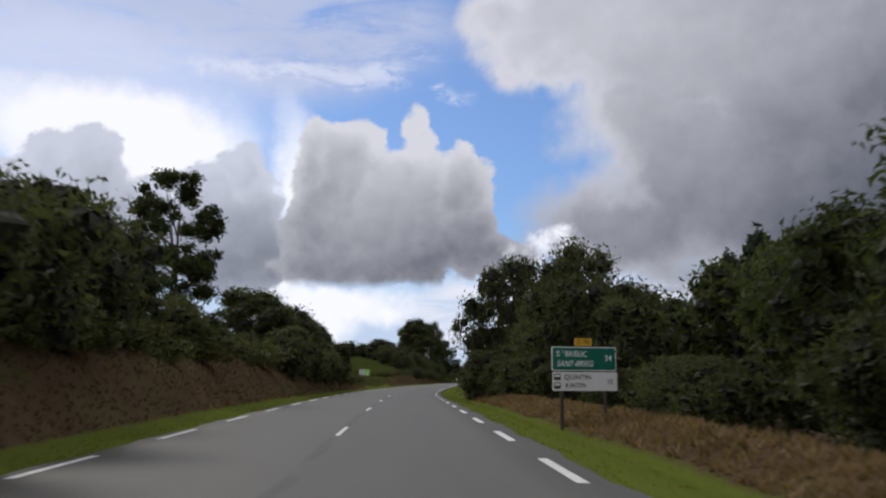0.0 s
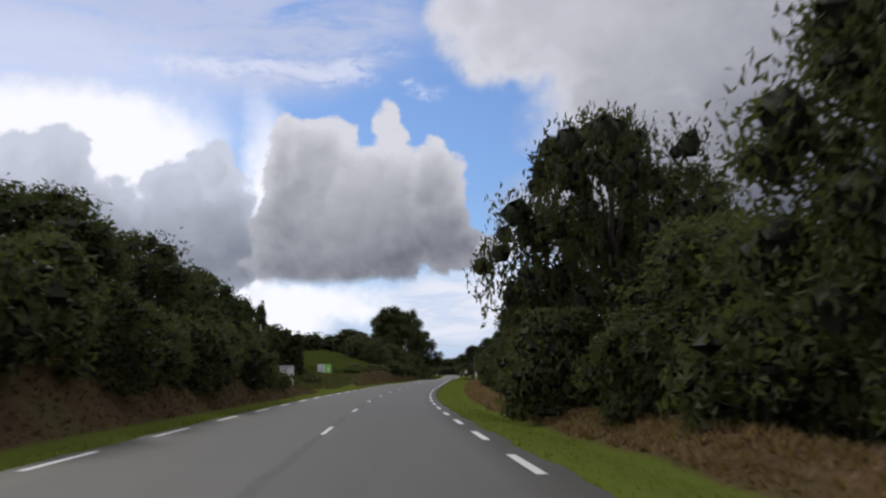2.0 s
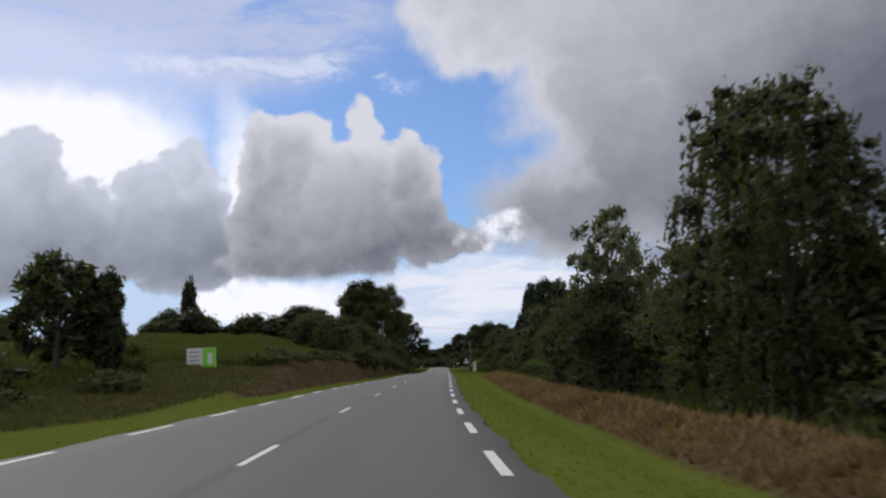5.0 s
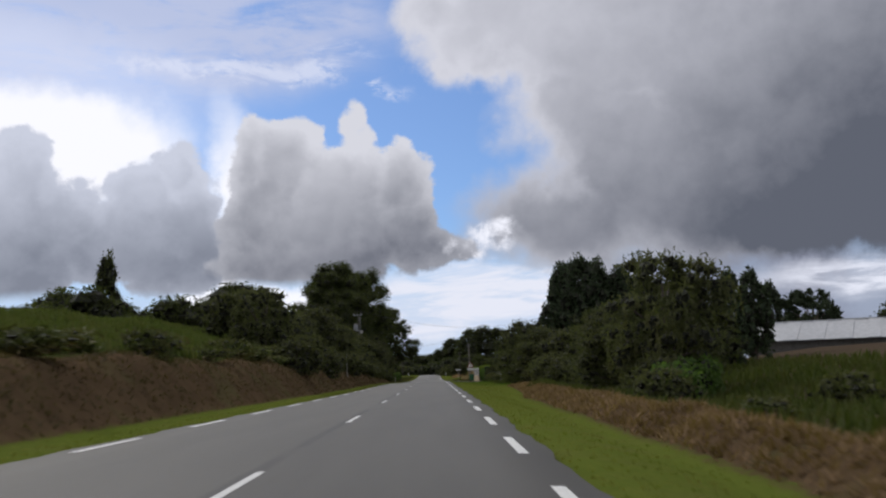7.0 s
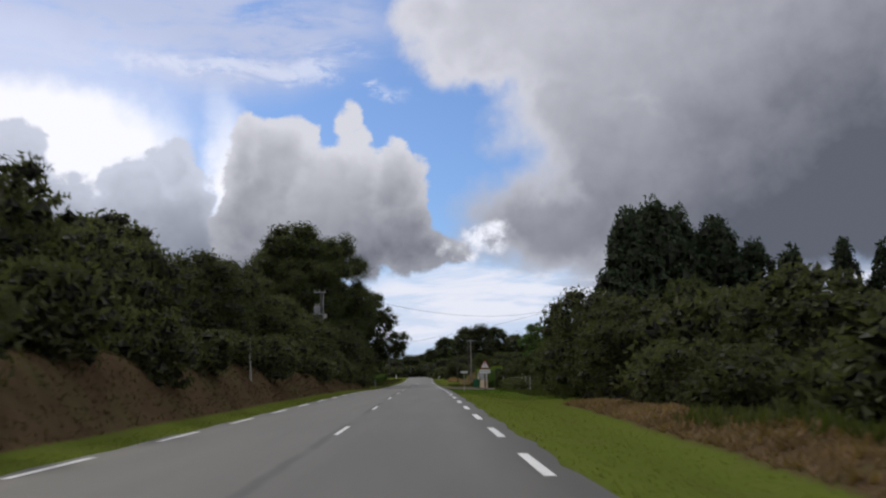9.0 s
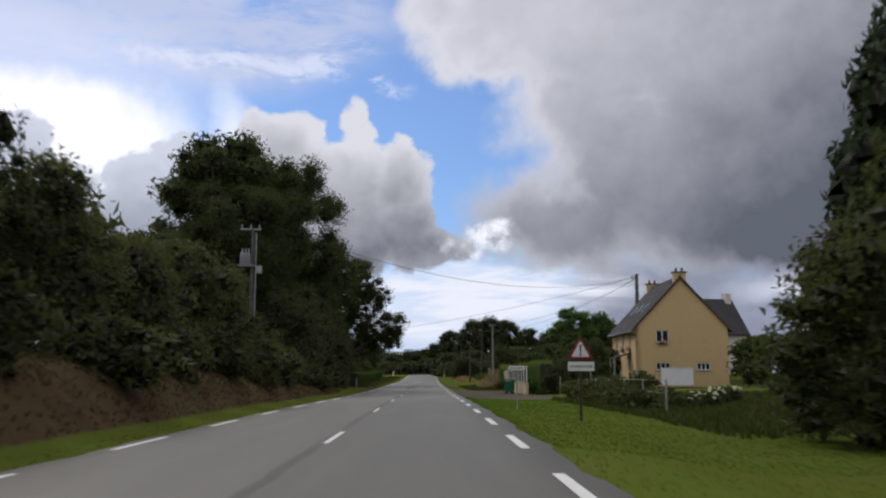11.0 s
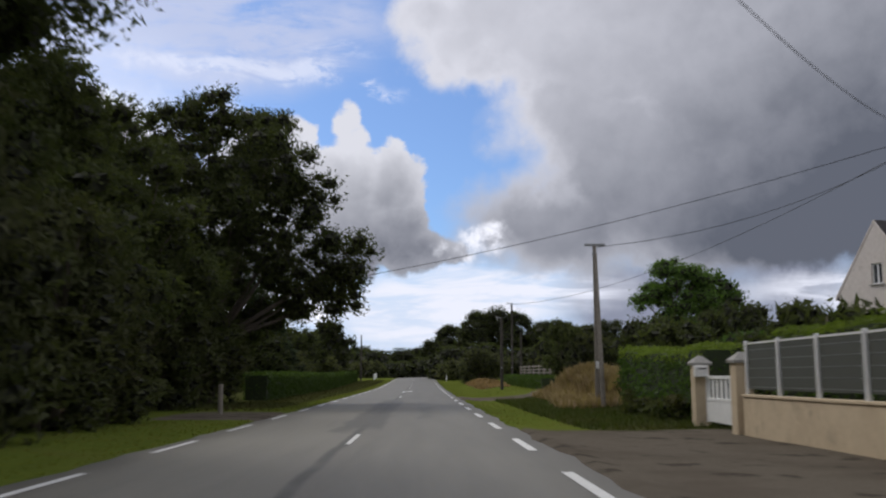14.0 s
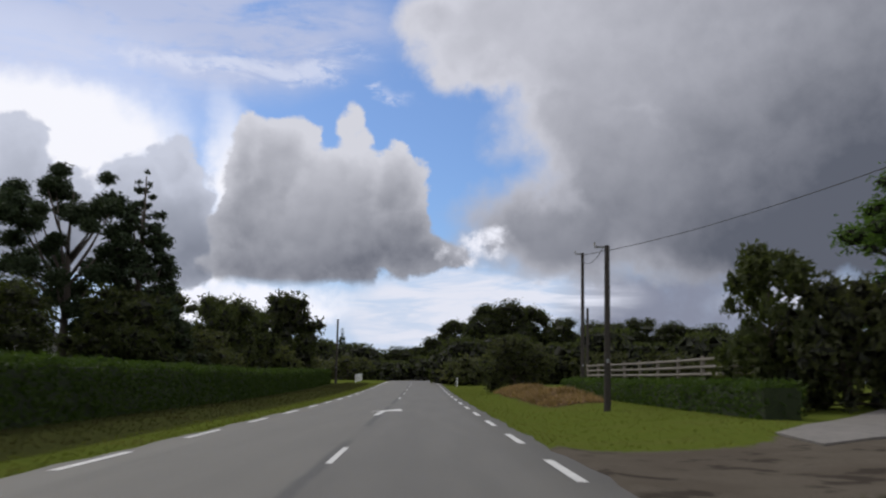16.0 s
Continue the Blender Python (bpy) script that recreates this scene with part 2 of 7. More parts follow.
def leafy(name, a, b, c, gloss=0.25, through=0.42):
    """Leaves: each leaf its own tint, some light passing through."""
    ma = bpy.data.materials.new(name)
    ma.use_nodes = True
    n = Nodes(ma.node_tree)
    r = n.add("ShaderNodeNewGeometry").outputs["Random Per Island"]
    own = n.add("ShaderNodeObjectInfo").outputs["Random"]
    col = n.mix(r, a, b)
    col = n.mix(n.ramp(n.noise(n.add("ShaderNodeTexCoord").outputs["Object"], 0.55, 3), 0.42, 0.66), col, c)
    col = n.mix(1.0, col, n.add_grey(n.ramp(own, 0, 1, 0.78, 1.22, False)), "MULTIPLY")
    bs = n.add("ShaderNodeBsdfPrincipled")
    n.put(bs.inputs["Base Color"], col)
    bs.inputs["Roughness"].default_value = 0.7
    bs.inputs["Specular IOR Level"].default_value = gloss * 0.5
    tr = n.add("ShaderNodeBsdfTranslucent")
    n.put(tr.inputs[0], n.mix(1.0, col, (1.1, 1.25, 0.6), "MULTIPLY"))
    mx = n.add("ShaderNodeMixShader")
    mx.inputs[0].default_value = through
    n.put(mx.inputs[1], bs.outputs[0])
    n.put(mx.inputs[2], tr.outputs[0])
    n.put(n.add("ShaderNodeOutputMaterial").inputs[0], mx.outputs[0])
    return ma


LEAF_OAK = leafy("oak_leaves", (0.046, 0.056, 0.024), (0.076, 0.087, 0.034), (0.062, 0.068, 0.028))
LEAF_WILLOW = leafy("willow_leaves", (0.058, 0.065, 0.032), (0.092, 0.098, 0.046), (0.082, 0.078, 0.040))
LEAF_SALLOW = leafy("sallow_leaves", (0.085, 0.092, 0.058), (0.175, 0.180, 0.130), (0.085, 0.090, 0.045))
LEAF_HEDGE = leafy("hedge_leaves", (0.035, 0.060, 0.014), (0.063, 0.093, 0.023), (0.044, 0.070, 0.018))
LEAF_FRESH = leafy("fresh_leaves", (0.060, 0.105, 0.028), (0.095, 0.150, 0.040), (0.070, 0.110, 0.035))
LEAF_CONIFER = leafy("conifer_needles", (0.028, 0.043, 0.023), (0.047, 0.064, 0.031), (0.040, 0.051, 0.025), 0.25, 0.1)
# brighter leaves for hedge tops: light from above put into the colour
LEAF_LIT_TOP = leafy("lit_hedge_top", (0.120, 0.165, 0.030), (0.170, 0.215, 0.042), (0.135, 0.180, 0.036))
GRASS_GREEN = leafy("verge_grass", (0.106, 0.132, 0.020), (0.160, 0.176, 0.032), (0.170, 0.158, 0.044), 0.2, 0.35)
GRASS_LAWN = leafy("lawn_grass", (0.048, 0.108, 0.009), (0.076, 0.140, 0.013), (0.064, 0.118, 0.012), 0.2, 0.35)
GRASS_DRY = leafy("dry_grass", (0.205, 0.130, 0.068), (0.305, 0.205, 0.112), (0.150, 0.096, 0.050), 0.15, 0.3)
GRASS_BROWN = leafy("bank_litter", (0.078, 0.052, 0.030), (0.112, 0.078, 0.044), (0.072, 0.062, 0.028), 0.15, 0.35)
BRACKEN = leafy("bracken", (0.051, 0.069, 0.023), (0.092, 0.101, 0.034), (0.110, 0.083, 0.041), 0.2, 0.25)
GRASS_FIELD = leafy("field_grass", (0.050, 0.069, 0.016), (0.084, 0.104, 0.026), (0.088, 0.092, 0.029), 0.2, 0.3)
GRASS_DULL = leafy("dull_grass", (0.046, 0.052, 0.016), (0.074, 0.076, 0.024), (0.068, 0.056, 0.024), 0.15, 0.3)
STRAW = leafy("straw_grass", (0.250, 0.185, 0.105), (0.340, 0.255, 0.150), (0.210, 0.150, 0.085), 0.15, 0.25)
# near-black colour of the crown cores: the shade between leaves is painted in
INNER = surface("crown_shade", (0.014, 0.016, 0.009), (0.034, 0.037, 0.020), 70, 0.95, 0.7, 130, broad=0.15)
BARK = surface("bark", (0.060, 0.048, 0.038), (0.120, 0.100, 0.082), 5, 0.9, 0.6, 14)
CONCRETE = surface("concrete", (0.26, 0.25, 0.23), (0.36, 0.35, 0.32), 6, 0.85, 0.25, stain=(0.16, 0.15, 0.13))
DRIVE = surface("drive_concrete", (0.15, 0.14, 0.125), (0.215, 0.20, 0.18), 6, 0.9, 0.25, stain=(0.10, 0.095, 0.085))
CONCRETE_DARK = surface("weathered_concrete", (0.070, 0.066, 0.058), (0.120, 0.113, 0.100), 6, 0.9, 0.3, stain=(0.05, 0.05, 0.045))
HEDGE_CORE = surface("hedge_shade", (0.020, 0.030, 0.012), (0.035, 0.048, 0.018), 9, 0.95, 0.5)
WOOD_GREY = surface("weathered_wood", (0.16, 0.14, 0.115), (0.26, 0.235, 0.20), 9, 0.85, 0.4)
WOOD_DARK = surface("creosoted_wood", (0.035, 0.030, 0.026), (0.070, 0.060, 0.050), 9, 0.85, 0.4)
RENDER_OCHRE = surface("ochre_render", (0.52, 0.37, 0.185), (0.58, 0.42, 0.215), 4, 0.9, 0.15, 60, stain=(0.50, 0.37, 0.20))
RENDER_CREAM = surface("cream_render", (0.50, 0.40, 0.27), (0.60, 0.49, 0.34), 4, 0.9, 0.15, 60, stain=(0.36, 0.29, 0.20))
RENDER_WHITE = surface("white_render", (0.62, 0.61, 0.58), (0.74, 0.73, 0.70), 4, 0.9, 0.12, 60, stain=(0.52, 0.51, 0.47))
RENDER_PALE = surface("pale_render", (0.50, 0.45, 0.41), (0.60, 0.545, 0.50), 4, 0.9, 0.12, 60, stain=(0.44, 0.39, 0.35))
SLATE = surface("slate", (0.040, 0.038, 0.038), (0.075, 0.070, 0.068), 5, 0.85, 0.3, rand=0.25, spec=0.15)
SHEET_GREY = surface("fibre_cement_sheet", (0.34, 0.35, 0.36), (0.46, 0.47, 0.48), 3, 0.75, 0.15)
PAINT_WHITE = surface("white_paint", (0.70, 0.70, 0.69), (0.80, 0.80, 0.78), 5, 0.5, 0.05)
ROAD_PAINT = surface("road_paint", (0.56, 0.56, 0.53), (0.74, 0.74, 0.71), 22, 0.7, 0.15, stain=(0.40, 0.40, 0.38), rand=0.08)
METAL_GREY = surface("galvanised_steel", (0.225, 0.232, 0.240), (0.315, 0.323, 0.330), 9, 0.5, 0.08, metal=0.6)
METAL_BROWN = surface("brown_steel", (0.035, 0.025, 0.018), (0.060, 0.042, 0.030), 9, 0.5, 0.05)
SIGN_GREEN = surface("sign_green", (0.004, 0.120, 0.080), (0.006, 0.140, 0.095), 2, 0.4, 0.0)
SIGN_LIME = surface("sign_lime", (0.20, 0.62, 0.03), (0.24, 0.68, 0.04), 2, 0.4, 0.0)
SIGN_WHITE = surface("sign_white", (0.66, 0.66, 0.65), (0.74, 0.74, 0.73), 2, 0.4, 0.0)
SIGN_BACK = surface("sign_back", (0.52, 0.52, 0.52), (0.64, 0.64, 0.63), 3, 0.5, 0.03, stain=(0.42, 0.42, 0.41))
SIGN_YELLOW = surface("sign_yellow", (0.62, 0.36, 0.02), (0.68, 0.40, 0.03), 2, 0.4, 0.0)
SIGN_RED = surface("sign_red", (0.22, 0.012, 0.012), (0.28, 0.016, 0.014), 2, 0.4, 0.0)
INK_BLACK = surface("sign_black", (0.010, 0.010, 0.010), (0.016, 0.016, 0.016), 2, 0.5, 0.0)
INK_WHITE = surface("sign_letter_white", (0.74, 0.76, 0.75), (0.80, 0.80, 0.80), 2, 0.4, 0.0)
PLASTIC_GREEN = surface("green_plastic", (0.012, 0.120, 0.050), (0.018, 0.150, 0.064), 5, 0.45, 0.05)
RUBBER = surface("rubber", (0.012, 0.012, 0.012), (0.022, 0.022, 0.022), 9, 0.8, 0.1)
CABLE = surface("cable", (0.015, 0.015, 0.015), (0.025, 0.025, 0.025), 9, 0.6, 0.0)
SHUTTER_BROWN = surface("brown_wood", (0.070, 0.040, 0.022), (0.110, 0.065, 0.036), 9, 0.6, 0.15)
FLOWER_PINK = leafy("flowers", (0.42, 0.10, 0.14), (0.60, 0.30, 0.34), (0.10, 0.13, 0.05))
FLOWER_WHITE = leafy("white_flowers", (0.70, 0.70, 0.66), (0.80, 0.80, 0.76), (0.75, 0.75, 0.70))


def glass_material():
    ma = bpy.data.materials.new("window_glass")
    ma.use_nodes = True
    n = Nodes(ma.node_tree)
    bs = n.add("ShaderNodeBsdfPrincipled")
    bs.inputs["Base Color"].default_value = (0.02, 0.022, 0.025, 1)
    bs.inputs["Roughness"].default_value = 0.08
    bs.inputs["Specular IOR Level"].default_value = 0.28
    n.put(n.add("ShaderNodeOutputMaterial").inputs[0], bs.outputs[0])
    return ma


GLASS = glass_material()


def asphalt_material():
    """Worn road asphalt: pale wheel tracks, a dark seam along the middle, cracks and patches."""
    ma = bpy.data.materials.new("asphalt")
    ma.use_nodes = True
    n = Nodes(ma.node_tree)
    at = n.add("ShaderNodeTexCoord").outputs["Object"]
    uv = n.add("ShaderNodeUVMap").outputs[0]
    s = n.add("ShaderNodeSeparateXYZ")
    n.put(s.inputs[0], uv)
    across, along = s.outputs[0], s.outputs[1]
    grit = n.noise(at, 60, 3, 0.7)
    mid = n.noise(n.v("MULTIPLY", uv, (1.4, 0.12, 0)), 1.0, 5, 0.6)
    col = n.mix(n.ramp(grit, 0.3, 0.7), (0.105, 0.104, 0.103), (0.165, 0.163, 0.160))
    col = n.mix(n.ramp(mid, 0.35, 0.70, 0.0, 0.45), col, (0.185, 0.183, 0.180))
    # the far lane was laid apart from the near one and is paler
    col = n.mix(n.ramp(across, 0.12, -0.12, 0.0, 0.22), col, (0.22, 0.217, 0.21))
    # tone along the road: darker at first, paler past 262, darker past 326
    col = n.mix(1.0, col, n.add_grey(n.ramp(n.m("ADD", along, n.m("MULTIPLY", mid, 8.0)), 150, 250, 0.53, 0.74)), "MULTIPLY")
    col = n.mix(1.0, col, n.add_grey(n.m("MULTIPLY", n.ramp(along, 262, 292, 0.95, 1.36), n.ramp(along, 326, 352, 1.0, 0.74))), "MULTIPLY")
    seam = n.m("ABSOLUTE", n.m("SUBTRACT", across, n.m("MULTIPLY", n.m("SUBTRACT", n.noise(n.v("MULTIPLY", uv, (0, 0.35, 0)), 1.0, 3), 0.5), 0.22)))
    col = n.mix(n.m("MULTIPLY", n.ramp(seam, 0.14, 0.03), n.ramp(n.noise(n.v("MULTIPLY", uv, (0, 0.11, 0)), 1.0, 3), 0.40, 0.52, 0.1, 0.85)), col, (0.045, 0.045, 0.045))
    # repairs and oil along the road
    rag = n.m("MULTIPLY", n.m("SUBTRACT", n.noise(n.v("MULTIPLY", uv, (1.6, 0.5, 0)), 1.0, 5, 0.65), 0.5), 2.4)

    def mend(s0, s1, w0, w1):
        d = n.m("MINIMUM", n.m("MULTIPLY", n.m("MINIMUM", n.m("SUBTRACT", along, s0), n.m("SUBTRACT", s1, along)), 0.12), n.m("MINIMUM", n.m("SUBTRACT", across, w0), n.m("SUBTRACT", w1, across)))
        return n.ramp(n.m("ADD", d, n.m("MULTIPLY", rag, 0.4)), -0.05, 0.30)

    worn = n.m("MAXIMUM", mend(316, 347, -0.75, 0.55), n.m("MAXIMUM", n.m("MULTIPLY", mend(322, 334, 1.2, 1.9), 0.6), n.m("MULTIPLY", mend(285, 300, -3.0, -1.9), 0.4)))
    blot = n.noise(n.v("MULTIPLY", uv, (0.9, 0.07, 0)), 1.0, 4, 0.55)
    worn = n.m("MAXIMUM", worn, n.ramp(blot, 0.58, 0.75, 0.0, 0.35))
    col = n.mix(n.m("MULTIPLY", worn, 0.85), col, (0.070, 0.070, 0.069))
    col = n.mix(1.0, col, (1.03, 0.985, 0.82), "MULTIPLY")
    bs = n.add("ShaderNodeBsdfPrincipled")
    n.put(bs.inputs["Base Color"], col)
    n.put(bs.inputs["Roughness"], n.ramp(grit, 0.2, 0.8, 0.55, 0.80, False))
    bs.inputs["Specular IOR Level"].default_value = 0.45
    bm = n.add("ShaderNodeBump")
    bm.inputs["Strength"].default_value = 0.35
    bm.inputs["Distance"].default_value = 0.006
    n.put(bm.inputs["Height"], n.noise(at, 90, 3, 0.7))
    n.put(bs.inputs["Normal"], bm.outputs[0])
    n.put(n.add("ShaderNodeOutputMaterial").inputs[0], bs.outputs[0])
    return ma


ASPHALT = asphalt_material()


def ground_material():
    """Turf, dry bank, bare earth and gravel, by the covers laid down on the sheet."""
    ma = bpy.data.materials.new("ground_cover")
    ma.use_nodes = True
    n = Nodes(ma.node_tree)
    at = n.add("ShaderNodeTexCoord").outputs["Object"]

    def cover(name):
        a = n.add("ShaderNodeAttribute")
        a.attribute_name = name
        return a.outputs["Fac"]

    g, p, f = n.noise(at, 7, 6, 0.65), n.noise(at, 0.5, 4, 0.55), n.noise(at, 40, 4, 0.7)
    turf = n.mix(n.ramp(g, 0.2, 0.8), (0.072, 0.099, 0.017), (0.112, 0.134, 0.026))
    turf = n.mix(n.ramp(p, 0.45, 0.7, 0.0, 0.35), turf, (0.112, 0.110, 0.034))
    dry = n.mix(n.ramp(n.noise(n.v("MULTIPLY", at, (1.6, 1.6, 0.5)), 1.0, 6, 0.7), 0.25, 0.75), (0.064, 0.043, 0.025), (0.100, 0.068, 0.039))
    dry = n.mix(n.ramp(p, 0.5, 0.7, 0.0, 0.5), dry, (0.085, 0.085, 0.035))
    soil = n.mix(n.ramp(g, 0.3, 0.7), (0.055, 0.042, 0.030), (0.095, 0.072, 0.050))
    grav = n.mix(n.ramp(f, 0.3, 0.7), (0.086, 0.074, 0.058), (0.145, 0.127, 0.102))
    grav = n.mix(n.ramp(p, 0.42, 0.65, 0.0, 0.6), grav, (0.085, 0.071, 0.056))
    grav = n.mix(n.ramp(n.noise(at, 1.1, 5, 0.6), 0.57, 0.64, 0.0, 0.75), grav, (0.042, 0.036, 0.030))
    edge = n.m("MULTIPLY", n.m("SUBTRACT", g, 0.5), 0.9)

    def laid(base, top, name):
        return n.mix(n.ramp(n.m("ADD", cover(name), edge), 0.35, 0.65), base, top)

    rank = n.mix(n.ramp(g, 0.3, 0.7), (0.034, 0.040, 0.014), (0.058, 0.062, 0.020))
    col = laid(turf, rank, "rank")
    col = laid(col, dry, "dry")
    col = laid(col, soil, "soil")
    col = laid(col, grav, "gravel")
    bs = n.add("ShaderNodeBsdfPrincipled")
    n.put(bs.inputs["Base Color"], col)
    bs.inputs["Roughness"].default_value = 1.0
    bs.inputs["Specular IOR Level"].default_value = 0.0
    bm = n.add("ShaderNodeBump")
    bm.inputs["Strength"].default_value = 0.15
    bm.inputs["Distance"].default_value = 0.06
    n.put(bm.inputs["Height"], n.noise(at, 14, 5, 0.7))
    n.put(bs.inputs["Normal"], bm.outputs[0])
    n.put(n.add("ShaderNodeOutputMaterial").inputs[0], bs.outputs[0])
    return ma


GROUND = ground_material()

# ---- the road's line and the lie of the land ----
KNOT = np.arange(-25, 451, 25.0)
TURN = [-0.032, -0.028, -0.024, -0.018, -0.031, -0.071, -0.066, -0.021, 0.010, 0.002, -0.007, -0.002, 0.003, 0.002, 0.001, -0.002, -0.003, 0.002, 0.003, 0.0]
RISE = [-0.009, 0.197, 0.404, -0.165, -0.541, -0.221, 0.087, 0.359, 0.134, -0.055, 0.274, -0.138, -0.855, -0.442, -0.186, -0.022, 0.151, 0.746, 1.26, 1.4]
CANT = [0.886, 1.028, 0.69, -0.889, -3.172, -4.126, -3.179, -3.159, -0.828, 0.727, 1.525, 1.624, 1.251, 1.115, 1.044, 0.647, 1.092, 1.347, 1.38, 1.4]
LINE_R, LINE_L, EDGE_R, EDGE_L = 3.14, -3.17, 3.55, -3.42
run = np.arange(-120, 1201, 1.0)
turn = np.cumsum(np.interp(run, KNOT, TURN, left=-0.02, right=0.0))
turn = np.radians(turn - np.interp(200, run, turn))
line_x, line_y = -np.cumsum(np.sin(turn)), np.cumsum(np.cos(turn))
line_x, line_y = line_x - np.interp(200, run, line_x), line_y - np.interp(0, run, line_y)
rise = np.interp(run, KNOT, RISE)
rise = np.where(run > 450, np.interp(run, [450, 485, 520, 700], [1.4, 0.2, -1.0, 0.0]), rise)
rise = np.where(run < -25, 0.1, rise)
line_z = np.cumsum(rise / 100)
line_z -= np.interp(0, run, line_z)


def on_road(s, w, up=0.0):
    """The place s metres along the road and w metres right of its middle, on the carriageway's surface."""
    s, w = np.asarray(s, float), np.asarray(w, float)
    h = np.interp(s, run, turn)
    near = np.clip(w, -60, 60)
    x = np.interp(s, run, line_x) + near * np.cos(h) + (w - near)
    y = np.interp(s, run, line_y) + near * np.sin(h)
    wc = np.clip(w, -3.5, 3.6)
    z = np.interp(s, run, line_z) + np.interp(s, KNOT, CANT) / 100 * wc - 0.008 * np.abs(wc) + up
    return np.stack(np.broadcast_arrays(x, y, z), -1)


def road_coords(x, y):
    """Along and across the road, of a place on the map."""
    s = np.interp(y, line_y, run)
    for _ in range(3):
        w = (x - np.interp(s, run, line_x)) / np.cos(np.interp(s, run, turn))
        s = np.interp(y - np.clip(w, -60, 60) * np.sin(np.interp(s, run, turn)), line_y, run)
    return s, w


def ease(x, a, b):
    q = np.clip((x - a) / (b - a), 0, 1)
    return q * q * (3 - 2 * q)


def ripple(s, w, f, seed=0.0):
    return np.sin(s * f + seed) * np.sin(w * f * 1.7 + 1.3 + seed) + 0.5 * np.sin(s * f * 2.3 + w * f + 2 + seed)


BANK_S = [-120, 0, 50, 85, 112, 128, 146, 165, 200, 235, 262, 290, 312, 325, 345, 1200]
BANK_H = [1.7, 1.7, 1.8, 1.3, 0.35, 0.12, 0.45, 1.6, 1.8, 1.7, 1.3, 0.6, 0.12, 0.0, 0.05, 0.05]
FIELD_S = [-120, 100, 128, 160, 200, 222, 238, 255, 300, 330, 1200]
FIELD_H = [0.10, 0.02, 0.03, 0.15, 0.23, 0.29, 0.28, 0.12, 0.04, 0.0, 0.0]
MOUND_S = [-120, 10, 30, 70, 110, 160, 195, 206, 228, 250, 331, 335, 339, 346, 351, 374, 381, 402, 409, 1200]
MOUND_H = [0.35, 0.45, 0.60, 0.60, 0.45, 0.60, 0.55, 0.48, 0.38, 0.0, 0.0, 0.45, 1.15, 1.2, 0.0, 0.0, 0.55, 0.6, 0.0, 0.0]
MOUND_W = [7.0, 7.0, 7.0, 7.1, 7.4, 7.4, 7.7, 8.7, 9.9, 10.2, 10.0, 10.2, 10.4, 10.6, 10.8, 7.9, 7.7, 7.7, 7.8, 12.4]


def bank_foot(s):
    """How far left of the road's middle the bank begins to rise."""
    return np.interp(s, [0, 40, 80, 140, 165, 230, 300, 325], [4.5, 4.3, 4.1, 4.3, 4.5, 4.4, 4.3, 4.6])


def land(s, w):
    """Height of the ground over the carriageway's edge."""
    a = np.abs(w)
    left = w < 0
    foot = bank_foot(s)
    bank = np.interp(s, BANK_S, BANK_H)
    top = foot + 0.9 + 0.7 * bank
    zl = bank * ease(a, foot, top) * (1 + 0.10 * ripple(s, w, 0.35)) + np.interp(s, FIELD_S, FIELD_H) * np.clip(a - top, 0, 13) + 0.03 * np.clip(a - top - 13, 0, 60)
    mw, mh = np.interp(s, MOUND_S, MOUND_W), np.interp(s, MOUND_S, MOUND_H)
    half = np.interp(s, [200, 320, 330, 351, 360], [1.25, 1.3, 2.6, 2.6, 1.3])
    verge = -0.10 * ease(a, 3.6, 4.6) - np.interp(s, [0, 60, 90, 200, 240, 262, 300], [0.25, 0.25, 0.32, 0.32, 0.45, 0.15, 0.05]) * ease(a, 4.4, np.interp(s, [0, 80, 200, 215], [5.2, 5.9, 6.0, 7.5]))
    zr = verge + mh * (0.9 + 0.22 * ripple(s, w, 0.5, 2)) * np.exp(-((a - mw) / half) ** 2 * 1.1) + 0.004 * np.clip(a - 12, 0, 80)
    zr = zr + np.interp(s, [235, 262, 300, 330], [0, 0.15, 0.30, 0.0]) * ease(a, 9, 16)
    zr = zr + np.interp(s, [158, 178, 222, 250], [0, 2.7, 2.7, 0.3]) * ease(a, 10, 36)
    zr = zr + np.interp(s, [346, 360, 400, 425], [0, 0.45, 0.45, 0.2]) * ease(a, 4.6, 10) + np.interp(s, [346, 356, 375, 395], [0, 0.9, 0.9, 0.2]) * ease(a, 11, 24)
    z = np.where(left, zl, zr)
    z = z - 0.03 + 0.008 * ripple(s, w, 1.1) * ease(a, 4.0, 6.0)
    z = np.where(a < 3.6, -0.12, z)
    return z


def ground_at(x, y):
    s, w = road_coords(x, y)
    return float(on_road(s, w)[..., 2] + land(s, w))


